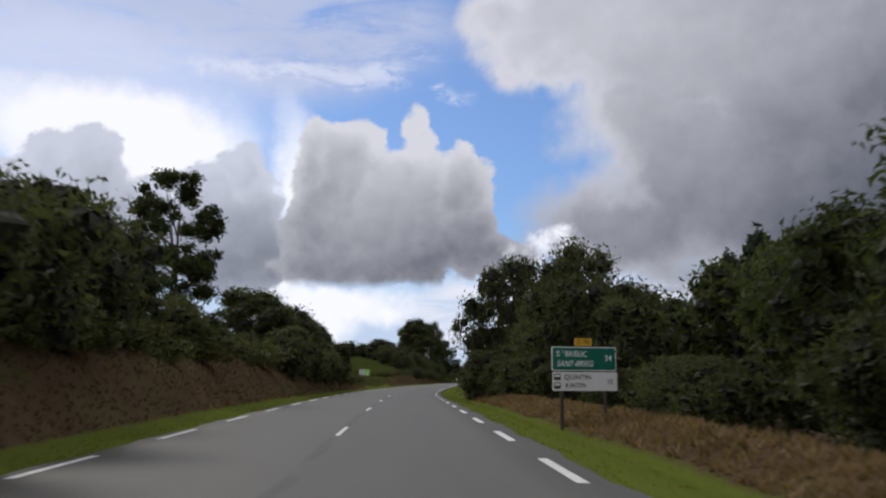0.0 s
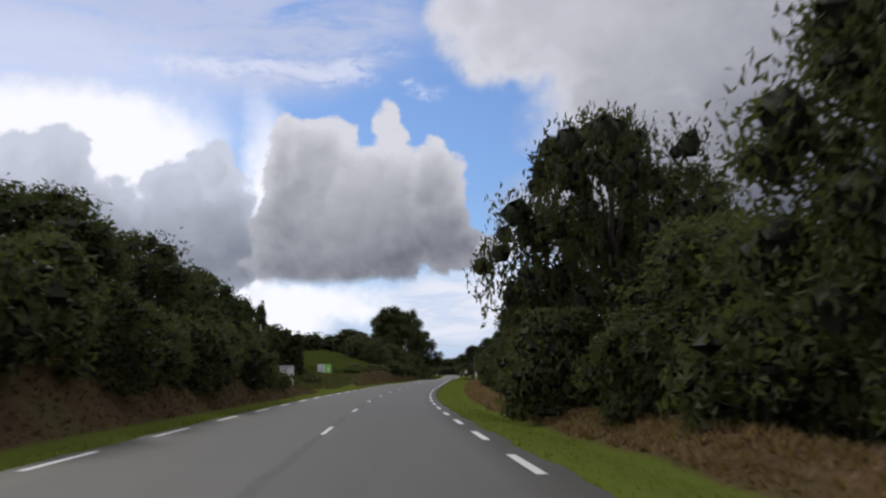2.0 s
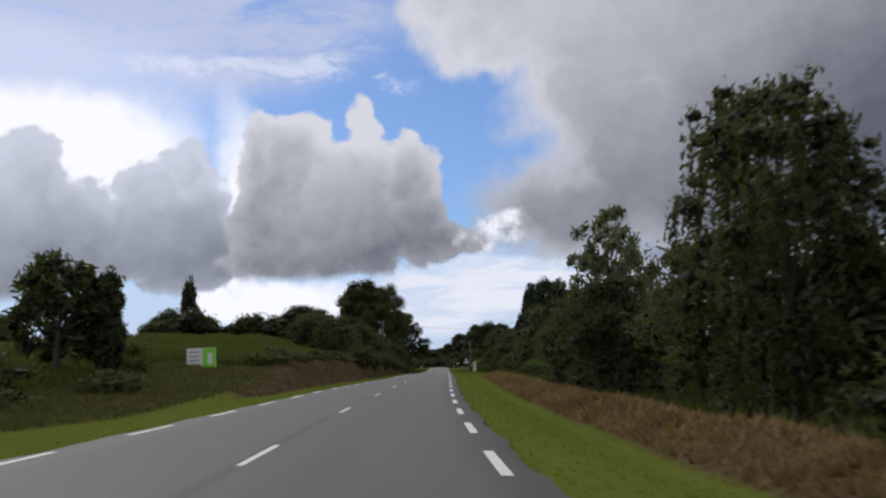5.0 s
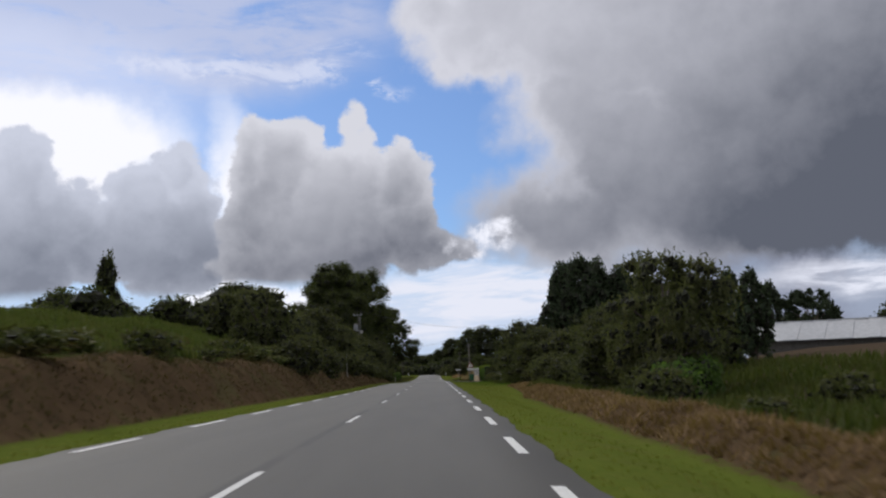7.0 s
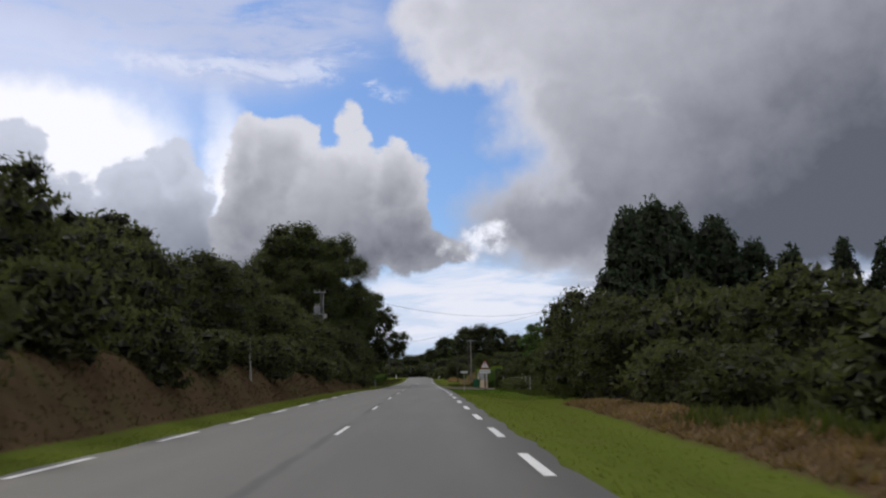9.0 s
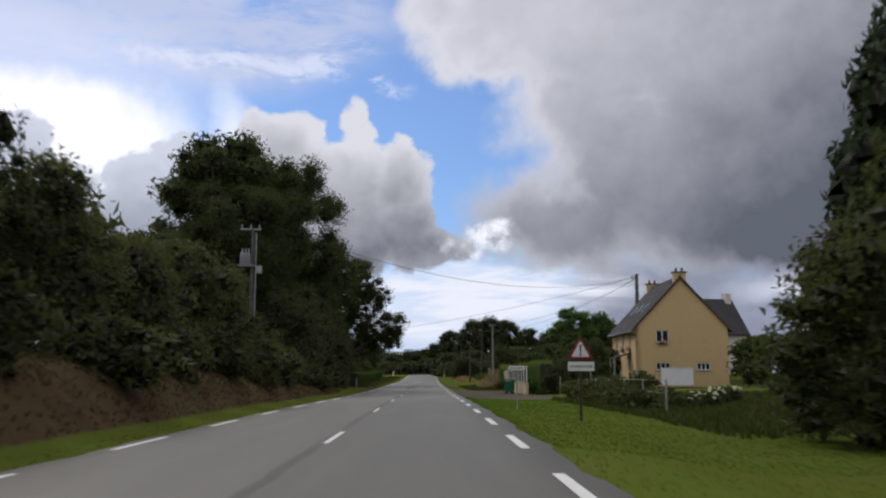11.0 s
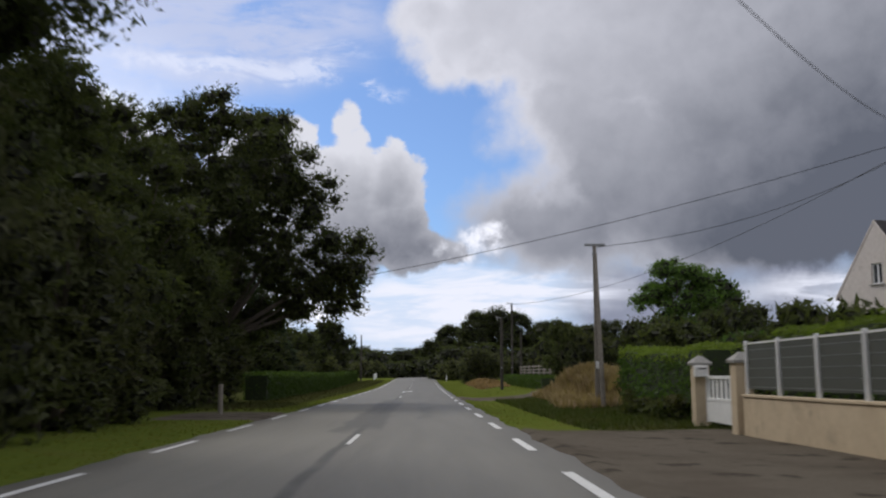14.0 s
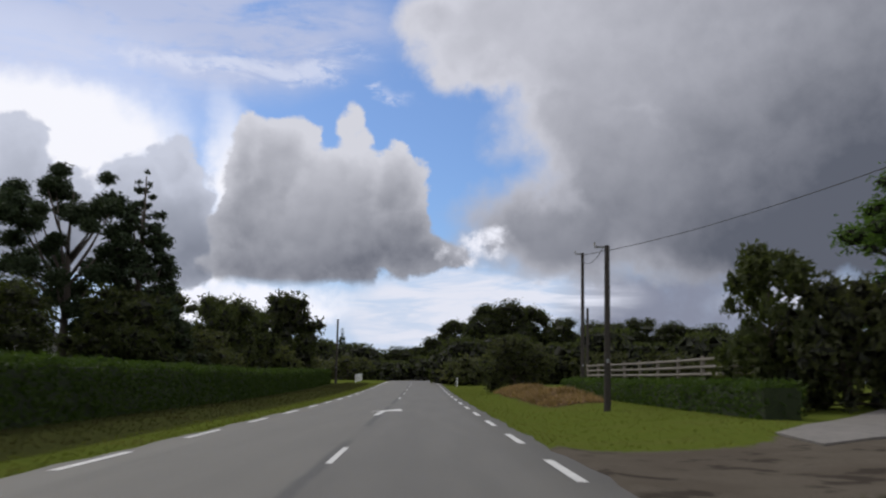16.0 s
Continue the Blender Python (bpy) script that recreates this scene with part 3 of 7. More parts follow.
def covers(s, w):
    """Dry bank, bare earth and gravel: where each lies, 0 to 1."""
    a = np.abs(w)
    left = w < 0
    foot = bank_foot(s)
    bank = np.interp(s, BANK_S, BANK_H)
    dl = ease(a, foot + 0.1, foot + 0.5) * (1 - ease(a, foot + 0.7 + 0.85 * bank, foot + 1.6 + 0.85 * bank)) * ease(bank, 0.2, 0.5) * (1 - 0.5 * ease(s, 300, 330))
    mw, mh = np.interp(s, MOUND_S, MOUND_W), np.interp(s, MOUND_S, MOUND_H)
    dr = np.exp(-((a - mw) / np.interp(s, [300, 330, 351, 360], [1.5, 3.4, 3.4, 1.5])) ** 4) * ease(mh, 0.05, 0.3)
    dry = np.where(left, dl, dr)
    soil = np.where(left, ease(a, 8, 10) * np.interp(s, [100, 118, 230, 245, 330, 345], [1, 0, 0, 1, 1, 0]), ease(a, mw + 1.2, mw + 2.4) * np.interp(s, [0, 205, 240, 262], [1, 1, 1, 0]))
    gr = (w > 3.2) * (1 - ease(a, 9.0, 10.5)) * ease(s, 283.5 + (a - 3.5) * 0.55, 285.5 + (a - 3.5) * 0.55) * (1 - ease(s, 316 + (a - 3.5) * 0.3, 320 + (a - 3.5) * 0.3))
    gr = np.maximum(gr, (w > 9) * ease(s, 287, 288.5) * (1 - ease(s, 291, 292.5)) * (1 - ease(a, 22, 23)))
    gr = np.maximum(gr, (w < -3.2) * (1 - ease(a, 6.5, 8)) * ease(s, 323.5, 325.5) * (1 - ease(s, 329, 333)))
    gr = np.maximum(gr, (w > 3.2) * (1 - ease(a, 9, 10)) * ease(s, 346.5 + (a - 3.5) * 0.5, 348.0 + (a - 3.5) * 0.5) * (1 - ease(s, 355.4, 356.6)))
    gr = np.maximum(gr, (w > 7.5) * (1 - ease(a, 24, 25)) * ease(s, 350.5 + (a - 8) * 1.3, 351.5 + (a - 8) * 1.3) * (1 - ease(s, 356.2 + (a - 8) * 1.25, 357 + (a - 8) * 1.25)))
    rank = np.where(left, ease(a, np.where(s > 330, 4.0, foot + bank), np.where(s > 330, 4.8, foot + bank + 1.5)) * np.interp(s, [80, 95, 245, 260, 332, 338, 440, 450], [0, 1, 1, 0, 0, 1, 1, 0]), ease(a, mw, mw + 1.5) * np.interp(s, [85, 100, 212, 222], [0, 1, 1, 0]))
    rank = np.maximum(rank, (w > 0) * ease(a, 4.9, 6.2) * np.interp(s, [314, 320, 349, 352], [0, 1, 1, 0]))
    rank = np.maximum(rank, (w > 0) * ease(a, 8.4, 9.2) * np.interp(s, [250, 258, 285, 289], [0, 1, 1, 0]))
    return dry, soil, gr, rank


def add_mesh(name, verts, faces, material=None, smooth=False, parent=None, kind="", label="", category="", group=""):
    me = bpy.data.meshes.new(name)
    me.from_pydata([tuple(map(float, v)) for v in verts], [], faces)
    if material:
        me.materials.append(material)
    if smooth:
        me.shade_smooth()
    ob = new(name, me)
    ob.parent = parent
    return tagged(ob, label, category, group, kind)


def grid_faces(rows, cols):
    i = np.arange((rows - 1) * cols).reshape(rows - 1, cols)[:, :-1].ravel()
    return np.stack([i, i + 1, i + cols + 1, i + cols], 1).tolist()


def build_ground():
    s = np.concatenate([np.arange(-120, -30, 10), np.arange(-30, 150, 1.5), np.arange(150, 420, 1.0), np.arange(420, 560, 4), np.arange(560, 1201, 40)])
    near = np.concatenate([np.arange(3.3, 12.0, 0.3), np.arange(12.0, 20, 1.0), np.arange(20, 60, 4.0), [70, 90, 130, 200, 320, 600, 1200, 2500]])
    w = np.concatenate([-near[::-1], [-1.5, 1.5], near])
    S, W = np.meshgrid(s, w, indexing="ij")
    v = on_road(S, W)
    v[..., 2] += land(S, W)
    v[..., 1] += np.where(S > 1199, 2500, 0) - np.where(S < -119, 1200, 0)
    ob = add_mesh("ground", v.reshape(-1, 3), grid_faces(len(s), len(w)), GROUND, True, kind="structure", label="grass verges, brown banks and fields beside the road", category="ground")
    for name, c in zip(("dry", "soil", "gravel", "rank"), covers(S, W)):
        at = ob.data.attributes.new(name, "FLOAT", "POINT")
        at.data.foreach_set("value", np.ascontiguousarray(np.clip(c, 0, 1).ravel(), dtype=np.float32))
    return ob


ground = build_ground()


def build_road():
    s = np.arange(-100, 700, 1.0)
    wob_r = 0.05 * np.sin(s * 0.9) + 0.04 * np.sin(s * 2.3 + 1)
    wob_l = 0.05 * np.sin(s * 1.1 + 2) + 0.04 * np.sin(s * 2.7)
    cols = [np.full_like(s, EDGE_L - 0.02) + wob_l, np.full_like(s, EDGE_L) + wob_l] + [np.full_like(s, c) for c in (-2.6, -1.7, -0.8, 0.0, 0.8, 1.7, 2.6)] + [np.full_like(s, EDGE_R) + wob_r, np.full_like(s, EDGE_R + 0.02) + wob_r]
    W = np.stack(cols, 1)
    S = np.repeat(s[:, None], W.shape[1], 1)
    v = on_road(S, W)
    v[:, 0, 2] -= 0.08
    v[:, -1, 2] -= 0.08
    ob = add_mesh("road", v.reshape(-1, 3), grid_faces(len(s), W.shape[1]), ASPHALT, True, kind="structure", label="worn grey asphalt two-lane road with dashed white lines", category="road")
    uv = ob.data.uv_layers.new(name="lane")
    idx = np.empty(len(ob.data.loops), dtype=np.int32)
    ob.data.loops.foreach_get("vertex_index", idx)
    uv.data.foreach_set("uv", np.ascontiguousarray(np.stack([W.ravel(), S.ravel()], 1)[idx], dtype=np.float32).ravel())
    return ob


road = build_road()


def build_marks():
    """The dashes of the two edge lines and of the middle line, each a worn strip of paint on the asphalt."""
    def left_line(a):
        return float(np.interp(a, [268, 284, 304, 318], [LINE_L, LINE_L + 0.20, LINE_L + 0.20, LINE_L]))

    def right_line(a):
        return LINE_R + 0.03

    def middle_line(a):
        return float(np.interp(a, [90, 140], [0.02, 0.08]))

    for kind, first, step, line, wide, stretch in (("edge_dash", 4.75, 6.5, right_line, 0.145, (-20, 470)), ("edge_dash", 5.57, 6.5, left_line, 0.145, (-20, 470)), ("middle_dash", 12.46, 13.0, middle_line, 0.095, (-20, 470))):
        n0, n1 = math.ceil((stretch[0] - first) / step), int((stretch[1] - first) / step)
        for i in range(n0, n1):
            a = first + i * step
            mid = line(a)
            if kind == "middle_dash":
                if 316 < a < 346 or 360 < a < 380:
                    continue
                a += float(np.interp(a, [270, 295], [0.0, 0.6]))
            ss = np.linspace(a, a + 3.0, 4)
            o = on_road(ss, mid, 0.006)[1]
            lo, hi = on_road(ss, mid - wide / 2, 0.006) - o, on_road(ss, mid + wide / 2, 0.006) - o
            me = bpy.data.meshes.new(kind)
            me.from_pydata([tuple(p) for p in np.concatenate([lo, hi])], [], [(j, j + 4, j + 5, j + 1) for j in range(3)])
            me.materials.append(ROAD_PAINT)
            d = new(kind, me)
            d.parent = road
            d.location = o


build_marks()


def build_arrow():
    """The worn turn-back arrow painted on the middle of the road."""
    shape = [(-0.30, 0.0), (-0.12, 0.0), (-0.02, 3.6), (0.55, 3.9), (0.42, 6.2), (-0.55, 3.2), (-0.20, 3.4)]
    o = on_road(368.0, 0.1, 0.007)
    v = [on_road(368.0 + q, 0.1 + p, 0.007) - o for p, q in shape]
    ob = add_mesh("turn_arrow", v, [(0, 1, 2, 6), (2, 3, 4), (2, 4, 6), (6, 4, 5)], ROAD_PAINT, parent=road)
    ob.location = o


build_arrow()

# ---- trees and plants ----
import itertools

def leaf_mesh(name, at, size, material, rng, droop=0.0, flat=0.0, long=1.6, tall=1.0, inner=None):
    """Many small leaf sprays, one pointed blade at each place."""
    n = len(at)
    d = rng.normal(size=(n, 3))
    d[:, 2] = d[:, 2] * (1 - flat) - droop
    d /= np.linalg.norm(d, axis=1)[:, None] + 1e-9
    q = np.cross(d, rng.normal(size=(n, 3)))
    q /= np.linalg.norm(q, axis=1)[:, None] + 1e-9
    r = np.cross(d, q)
    sz = (size * rng.uniform(0.6, 1.4, n))[:, None]
    up = np.array([1, 1, tall])
    v = np.stack([at + (q * 0.25 - d * long * 0.5) * sz * up, at - q * sz * 0.45 * up, at + (d * long * 0.5 + r * 0.15) * sz * up], 1).reshape(-1, 3)
    loops, m = np.arange(3 * n, dtype=np.int32), n
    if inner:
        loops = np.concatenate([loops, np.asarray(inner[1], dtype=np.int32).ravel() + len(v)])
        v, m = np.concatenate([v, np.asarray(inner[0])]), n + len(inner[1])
    me = bpy.data.meshes.new(name)
    me.vertices.add(len(v))
    me.vertices.foreach_set("co", np.ascontiguousarray(v, dtype=np.float32).ravel())
    me.loops.add(3 * m)
    me.loops.foreach_set("vertex_index", loops)
    me.polygons.add(m)
    me.polygons.foreach_set("loop_start", np.arange(0, 3 * m, 3, dtype=np.int32))
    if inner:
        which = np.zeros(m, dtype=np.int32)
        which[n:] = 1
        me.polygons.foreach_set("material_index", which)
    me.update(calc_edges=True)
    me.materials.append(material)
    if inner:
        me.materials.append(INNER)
    return me


def tube(path, radii, sides=6):
    """A tapering stem along a path: vertices and faces."""
    path = np.asarray(path, float)
    verts, faces = [], []
    for i, p in enumerate(path):
        t = path[min(i + 1, len(path) - 1)] - path[max(i - 1, 0)]
        t /= np.linalg.norm(t) + 1e-9
        u = np.cross(t, (0.3, 1, 0.2))
        u /= np.linalg.norm(u)
        w = np.cross(t, u)
        for j in range(sides):
            a = 2 * math.pi * j / sides
            verts.append(p + radii[i] * (math.cos(a) * u + math.sin(a) * w))
    for i in range(len(path) - 1):
        for j in range(sides):
            k2 = (j + 1) % sides
            faces.append((i * sides + j, i * sides + k2, (i + 1) * sides + k2, (i + 1) * sides + j))
    faces.append(tuple(range(sides))[::-1])
    faces.append(tuple(range((len(path) - 1) * sides, len(path) * sides)))
    return verts, faces


def stems(name, tubes, material):
    verts, faces = [], []
    for v, f in tubes:
        k0 = len(verts)
        verts += [tuple(map(float, p)) for p in v]
        faces += [tuple(i + k0 for i in q) for q in f]
    me = bpy.data.meshes.new(name)
    me.from_pydata(verts, [], faces)
    me.materials.append(material)
    me.shade_smooth()
    return me


# kind: crown foot, widest at, shape power, clumps, clump size, leaves, leaf size, droop, spread of the outline, leaf material, words
KINDS = {
    "oak": (0.14, 0.52, 0.55, 90, 0.150, 17000, 0.024, 0.1, 0.35, LEAF_OAK, "dark green broad-crowned oak tree", "oak_tree"),
    "wood_oak": (0.04, 0.50, 0.45, 100, 0.15, 12000, 0.026, 0.1, 0.30, LEAF_OAK, "tall dark broadleaf tree leafy to the ground", "broadleaf_tree"),
    "thicket": (0.0, 0.40, 0.50, 120, 0.16, 9500, 0.030, 0.0, 0.40, LEAF_WILLOW, "dense dark roadside willow thicket", "shrub_tree"),
    "willow": (0.02, 0.52, 0.42, 130, 0.13, 16000, 0.024, 1.3, 0.42, LEAF_WILLOW, "dull green willow tree with drooping sprays", "willow_tree"),
    "sallow": (0.0, 0.42, 0.6, 130, 0.11, 16000, 0.020, -0.7, 0.60, LEAF_SALLOW, "grey-green sallow with thin upright sprays", "sallow_tree"),
    "ash": (0.16, 0.50, 0.7, 90, 0.100, 12000, 0.022, 0.6, 0.65, LEAF_OAK, "slender dark ash tree with open crown", "ash_tree"),
    "poplar": (0.05, 0.45, 0.6, 110, 0.15, 7000, 0.030, -0.5, 0.12, LEAF_OAK, "narrow columnar poplar tree", "poplar_tree"),
    "cypress": (0.02, 0.35, 0.9, 160, 0.11, 7000, 0.030, -0.3, 0.20, LEAF_CONIFER, "dark tall cypress tree", "cypress_tree"),
    "spruce": (0.03, 0.05, 1.0, 260, 0.085, 12000, 0.022, 0.5, 0.25, LEAF_CONIFER, "dark pointed spruce tree", "spruce_tree"),
    "pine": (0.34, 0.66, 0.5, 46, 0.100, 12000, 0.022, 0.0, 0.6, LEAF_CONIFER, "dark pine tree with clustered crown", "pine_tree"),
    "garden": (0.10, 0.55, 0.5, 100, 0.15, 13000, 0.026, 0.0, 0.30, LEAF_FRESH, "fresh green garden tree", "garden_tree"),
    "far": (0.0, 0.48, 0.45, 80, 0.21, 3000, 0.052, 0.0, 0.28, LEAF_OAK, "far dark broadleaf tree", "broadleaf_tree"),
    "bush": (0.0, 0.35, 0.5, 60, 0.20, 4600, 0.042, 0.0, 0.45, LEAF_WILLOW, "low dark green bush", "bush"),
    "fresh_bush": (0.0, 0.40, 0.5, 60, 0.20, 5200, 0.042, 0.0, 0.45, LEAF_FRESH, "fresh green leafy shrub", "shrub"),
    "fernbush": (0.0, 0.35, 0.5, 44, 0.22, 3200, 0.050, 0.2, 0.5, BRACKEN, "rough bramble and bracken clump", "bramble_bush"),
}
# how much of each clump its dark core fills, coloured as inner shade
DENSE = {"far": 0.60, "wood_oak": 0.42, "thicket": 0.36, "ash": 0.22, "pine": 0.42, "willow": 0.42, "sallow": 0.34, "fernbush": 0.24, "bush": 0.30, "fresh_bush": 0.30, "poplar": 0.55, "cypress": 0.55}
AIRY = {"wood_oak": 1.15, "ash": 1.15, "pine": 1.1, "willow": 1.2, "thicket": 1.15, "poplar": 0.7, "fernbush": 1.1, "bush": 1.2, "fresh_bush": 1.2}
# of unit height; width about 1 too, set by the planting
PROTO = {}
PHI = (1 + 5 ** 0.5) / 2
ICO_V = np.array([(-1, PHI, 0), (1, PHI, 0), (-1, -PHI, 0), (1, -PHI, 0), (0, -1, PHI), (0, 1, PHI), (0, -1, -PHI), (0, 1, -PHI), (PHI, 0, -1), (PHI, 0, 1), (-PHI, 0, -1), (-PHI, 0, 1)]) / math.sqrt(1 + PHI * PHI)
ICO_F = [(a, b, c) for a, b, c in itertools.combinations(range(12), 3) if max(np.linalg.norm(ICO_V[a] - ICO_V[b]), np.linalg.norm(ICO_V[b] - ICO_V[c]), np.linalg.norm(ICO_V[a] - ICO_V[c])) < 1.1]
OCT_V = np.array([(1, 0, 0), (-1, 0, 0), (0, 1, 0), (0, -1, 0), (0, 0, 1), (0, 0, -1)]) * 1.12
OCT_F = [(a, b, c) for a in (0, 1) for b in (2, 3) for c in (4, 5)]


def shade_cores(c, cs, rng, tall, fine, clip=True):
    """Dark cores in the clumps of a crown; their colour stands in for shade."""
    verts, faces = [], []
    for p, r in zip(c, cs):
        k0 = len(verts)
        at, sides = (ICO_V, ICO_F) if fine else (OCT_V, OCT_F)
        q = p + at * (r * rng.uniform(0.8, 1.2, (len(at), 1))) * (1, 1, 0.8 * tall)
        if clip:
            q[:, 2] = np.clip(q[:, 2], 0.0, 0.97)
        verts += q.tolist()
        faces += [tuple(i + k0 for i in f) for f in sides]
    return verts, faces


def crown_points(rng, kind):
    foot, belly, power, clumps, csize, leaves, lsize, droop, ragged = KINDS[kind][:9]
    z = foot + (1 - foot) * rng.beta(1.5, 1.3, clumps) * 0.97
    rel = (z - foot) / (1 - foot)
    bel = np.clip((belly - foot) / (1 - foot), 0.05, 0.9)
    env = np.where(rel < bel, (np.clip(rel / bel, 0, 1) * 0.6 + 0.4) ** power if foot > 0.1 else 0.78 + 0.22 * rel / bel, np.clip(1 - ((rel - bel) / (1 - bel)) ** 2, 0, 1) ** power)
    if kind == "spruce":
        rel = 0.98 * (1 - rng.uniform(0, 1, clumps) ** 0.68)
        z = foot + (1 - foot) * rel
        env = 1.0 - rel
    a = rng.uniform(0, 2 * math.pi, clumps)
    lump = 1 + ragged * 0.55 * (np.sin(3 * a + 9 * rel) * 0.5 + rng.normal(0, 0.45, clumps))
    rad = 0.5 * env * np.sqrt(rng.uniform(0.15, 1, clumps)) * np.clip(lump, 0.5, 1.45) * (1 - csize)
    c = np.stack([rad * np.cos(a), rad * np.sin(a), np.clip(z, csize * 0.3, 1 - csize * 0.35)], 1)
    size = csize * rng.uniform(0.55, 1.25, clumps)
    return c, size * np.clip(0.24 + 1.0 * env, 0.24, 1.0) if kind == "spruce" else size


def make_proto(kind, seed, detail=1.0, tall=1.0):
    rng = np.random.default_rng(seed)
    foot, belly, power, clumps, csize, leaves, lsize, droop, ragged, mat, words, name = KINDS[kind]
    c, cs = crown_points(rng, kind)
    lsize, lump = detail, 1.0 if kind in ("cypress", "poplar") else min(tall, 1.7)
    leaves = int(min(AIRY.get(kind, 1.0) * 6.5 / lsize ** 2 / tall, 90000))
    full = DENSE.get(kind, 0.50)
    pick = rng.choice(len(c), leaves, p=cs ** 2 / (cs ** 2).sum())
    d = rng.normal(size=(leaves, 3))
    d /= np.linalg.norm(d, axis=1)[:, None]
    r = cs[pick] * (full * 0.85 + (1.02 - full * 0.85) * rng.beta(1.2, 1.7, leaves))
    stray = rng.uniform(0, 1, leaves) < 0.05 * (0.5 + ragged)
    r = np.where(stray, r * rng.uniform(1.0, 1.45, leaves), r)
    at = c[pick] + d * r[:, None] * np.array([1, 1, 0.8 * lump])
    if kind == "willow":
        # hanging sprays: the leaves of one spray share its foot on the crown
        root = rng.integers(0, leaves, max(leaves // 26, 1))
        spray = rng.integers(0, len(root), leaves)
        down = rng.uniform(0, 1, leaves) * rng.uniform(0.05, 0.20, len(root))[spray]
        hung = at[root][spray]
        hung = hung * (1 + 0.06 * down[:, None] / 0.2 * (1, 1, 0)) + rng.normal(0, 0.005, (leaves, 3))
        hung[:, 2] -= down
        at = np.where((rng.uniform(0, 1, leaves) < 0.62)[:, None], hung, at)
    at[:, 2] = np.clip(at[:, 2], 0.004, 1.03 if kind != "spruce" else 0.98)
    crown = leaf_mesh("crown", at, lsize, mat, rng, droop, tall=tall, inner=shade_cores(c, cs * full, rng, lump, detail < 0.03))
    lean = rng.normal(0, 0.012, (5, 2)).cumsum(0)
    ht = 0.86 if kind != "spruce" else 0.93
    trunk_path = [(lean[i, 0], lean[i, 1], ht * i / 4 - 0.03 * (i == 0)) for i in range(5)]
    thick = 0.020 if kind in ("ash", "poplar", "far") else 0.028
    tubes = [tube(trunk_path, [thick * q for q in (1.25, 0.95, 0.72, 0.45, 0.12)], 8)]
    for j in rng.choice(len(c), min(16, len(c)), replace=False):
        h0 = max(foot * 0.9, c[j, 2] * rng.uniform(0.45, 0.75))
        b = np.array([np.interp(h0, [0, ht], [0, lean[-1, 0]]), np.interp(h0, [0, ht], [0, lean[-1, 1]]), h0])
        mid = (b + c[j]) / 2 + (0, 0, -0.02)
        tubes.append(tube([b, mid, c[j]], [thick * 0.42, thick * 0.27, thick * 0.08], 5))
    return crown, stems("trunk", tubes, BARK)


def plant(kind, x, y, height, width, variant=0, sink=0.0, group="", label=""):
    """A tree on the ground at (x, y). The same kind and variant share their meshes."""
    words, name = KINDS[kind][10:12]
    off = abs(float(road_coords(x, y)[1]))
    leaf = 0.135 if off < 12.6 and y < 352 else 0.24 if off < 20 and y < 352 else 0.19 if off < 30 and 350 < y < 420 else 0.30 if y < 440 else 0.40
    detail = min((0.010, 0.0125, 0.016, 0.020, 0.025, 0.032, 0.042, 0.056, 0.075), key=lambda q: abs(math.log(q * width / leaf)))
    tall = 0.35 if width / height < 0.42 else 0.6 if width / height < 0.75 else 1.0 if width / height < 1.3 else 1.8 if width / height < 2.4 else 3.0
    key = (kind, variant, detail, tall)
    if key not in PROTO:
        PROTO[key] = make_proto(kind, 100 + 17 * variant + sum(map(ord, kind)), detail, tall)
    crown, trunk = PROTO[key]
    ob = new(name)
    turn_by = random.uniform(0, 360)
    ob.matrix_basis = pose(x, y, ground_at(x, y) - 0.05 - sink, 0, 0, turn_by) @ Matrix.Diagonal((width, width, height, 1))
    for part_name, me in (("trunk", trunk), ("crown", crown)):
        p = new(part_name, me)
        p.parent = ob
    return tagged(ob, label or words, "bush" if "bush" in name else "tree", group or "trees beside the road")


def plant_rows(rows):
    for i, (kind, x, y, h, w, *more) in enumerate(rows):
        plant(kind, x, y, h, w, more[0] if more else i % 3)


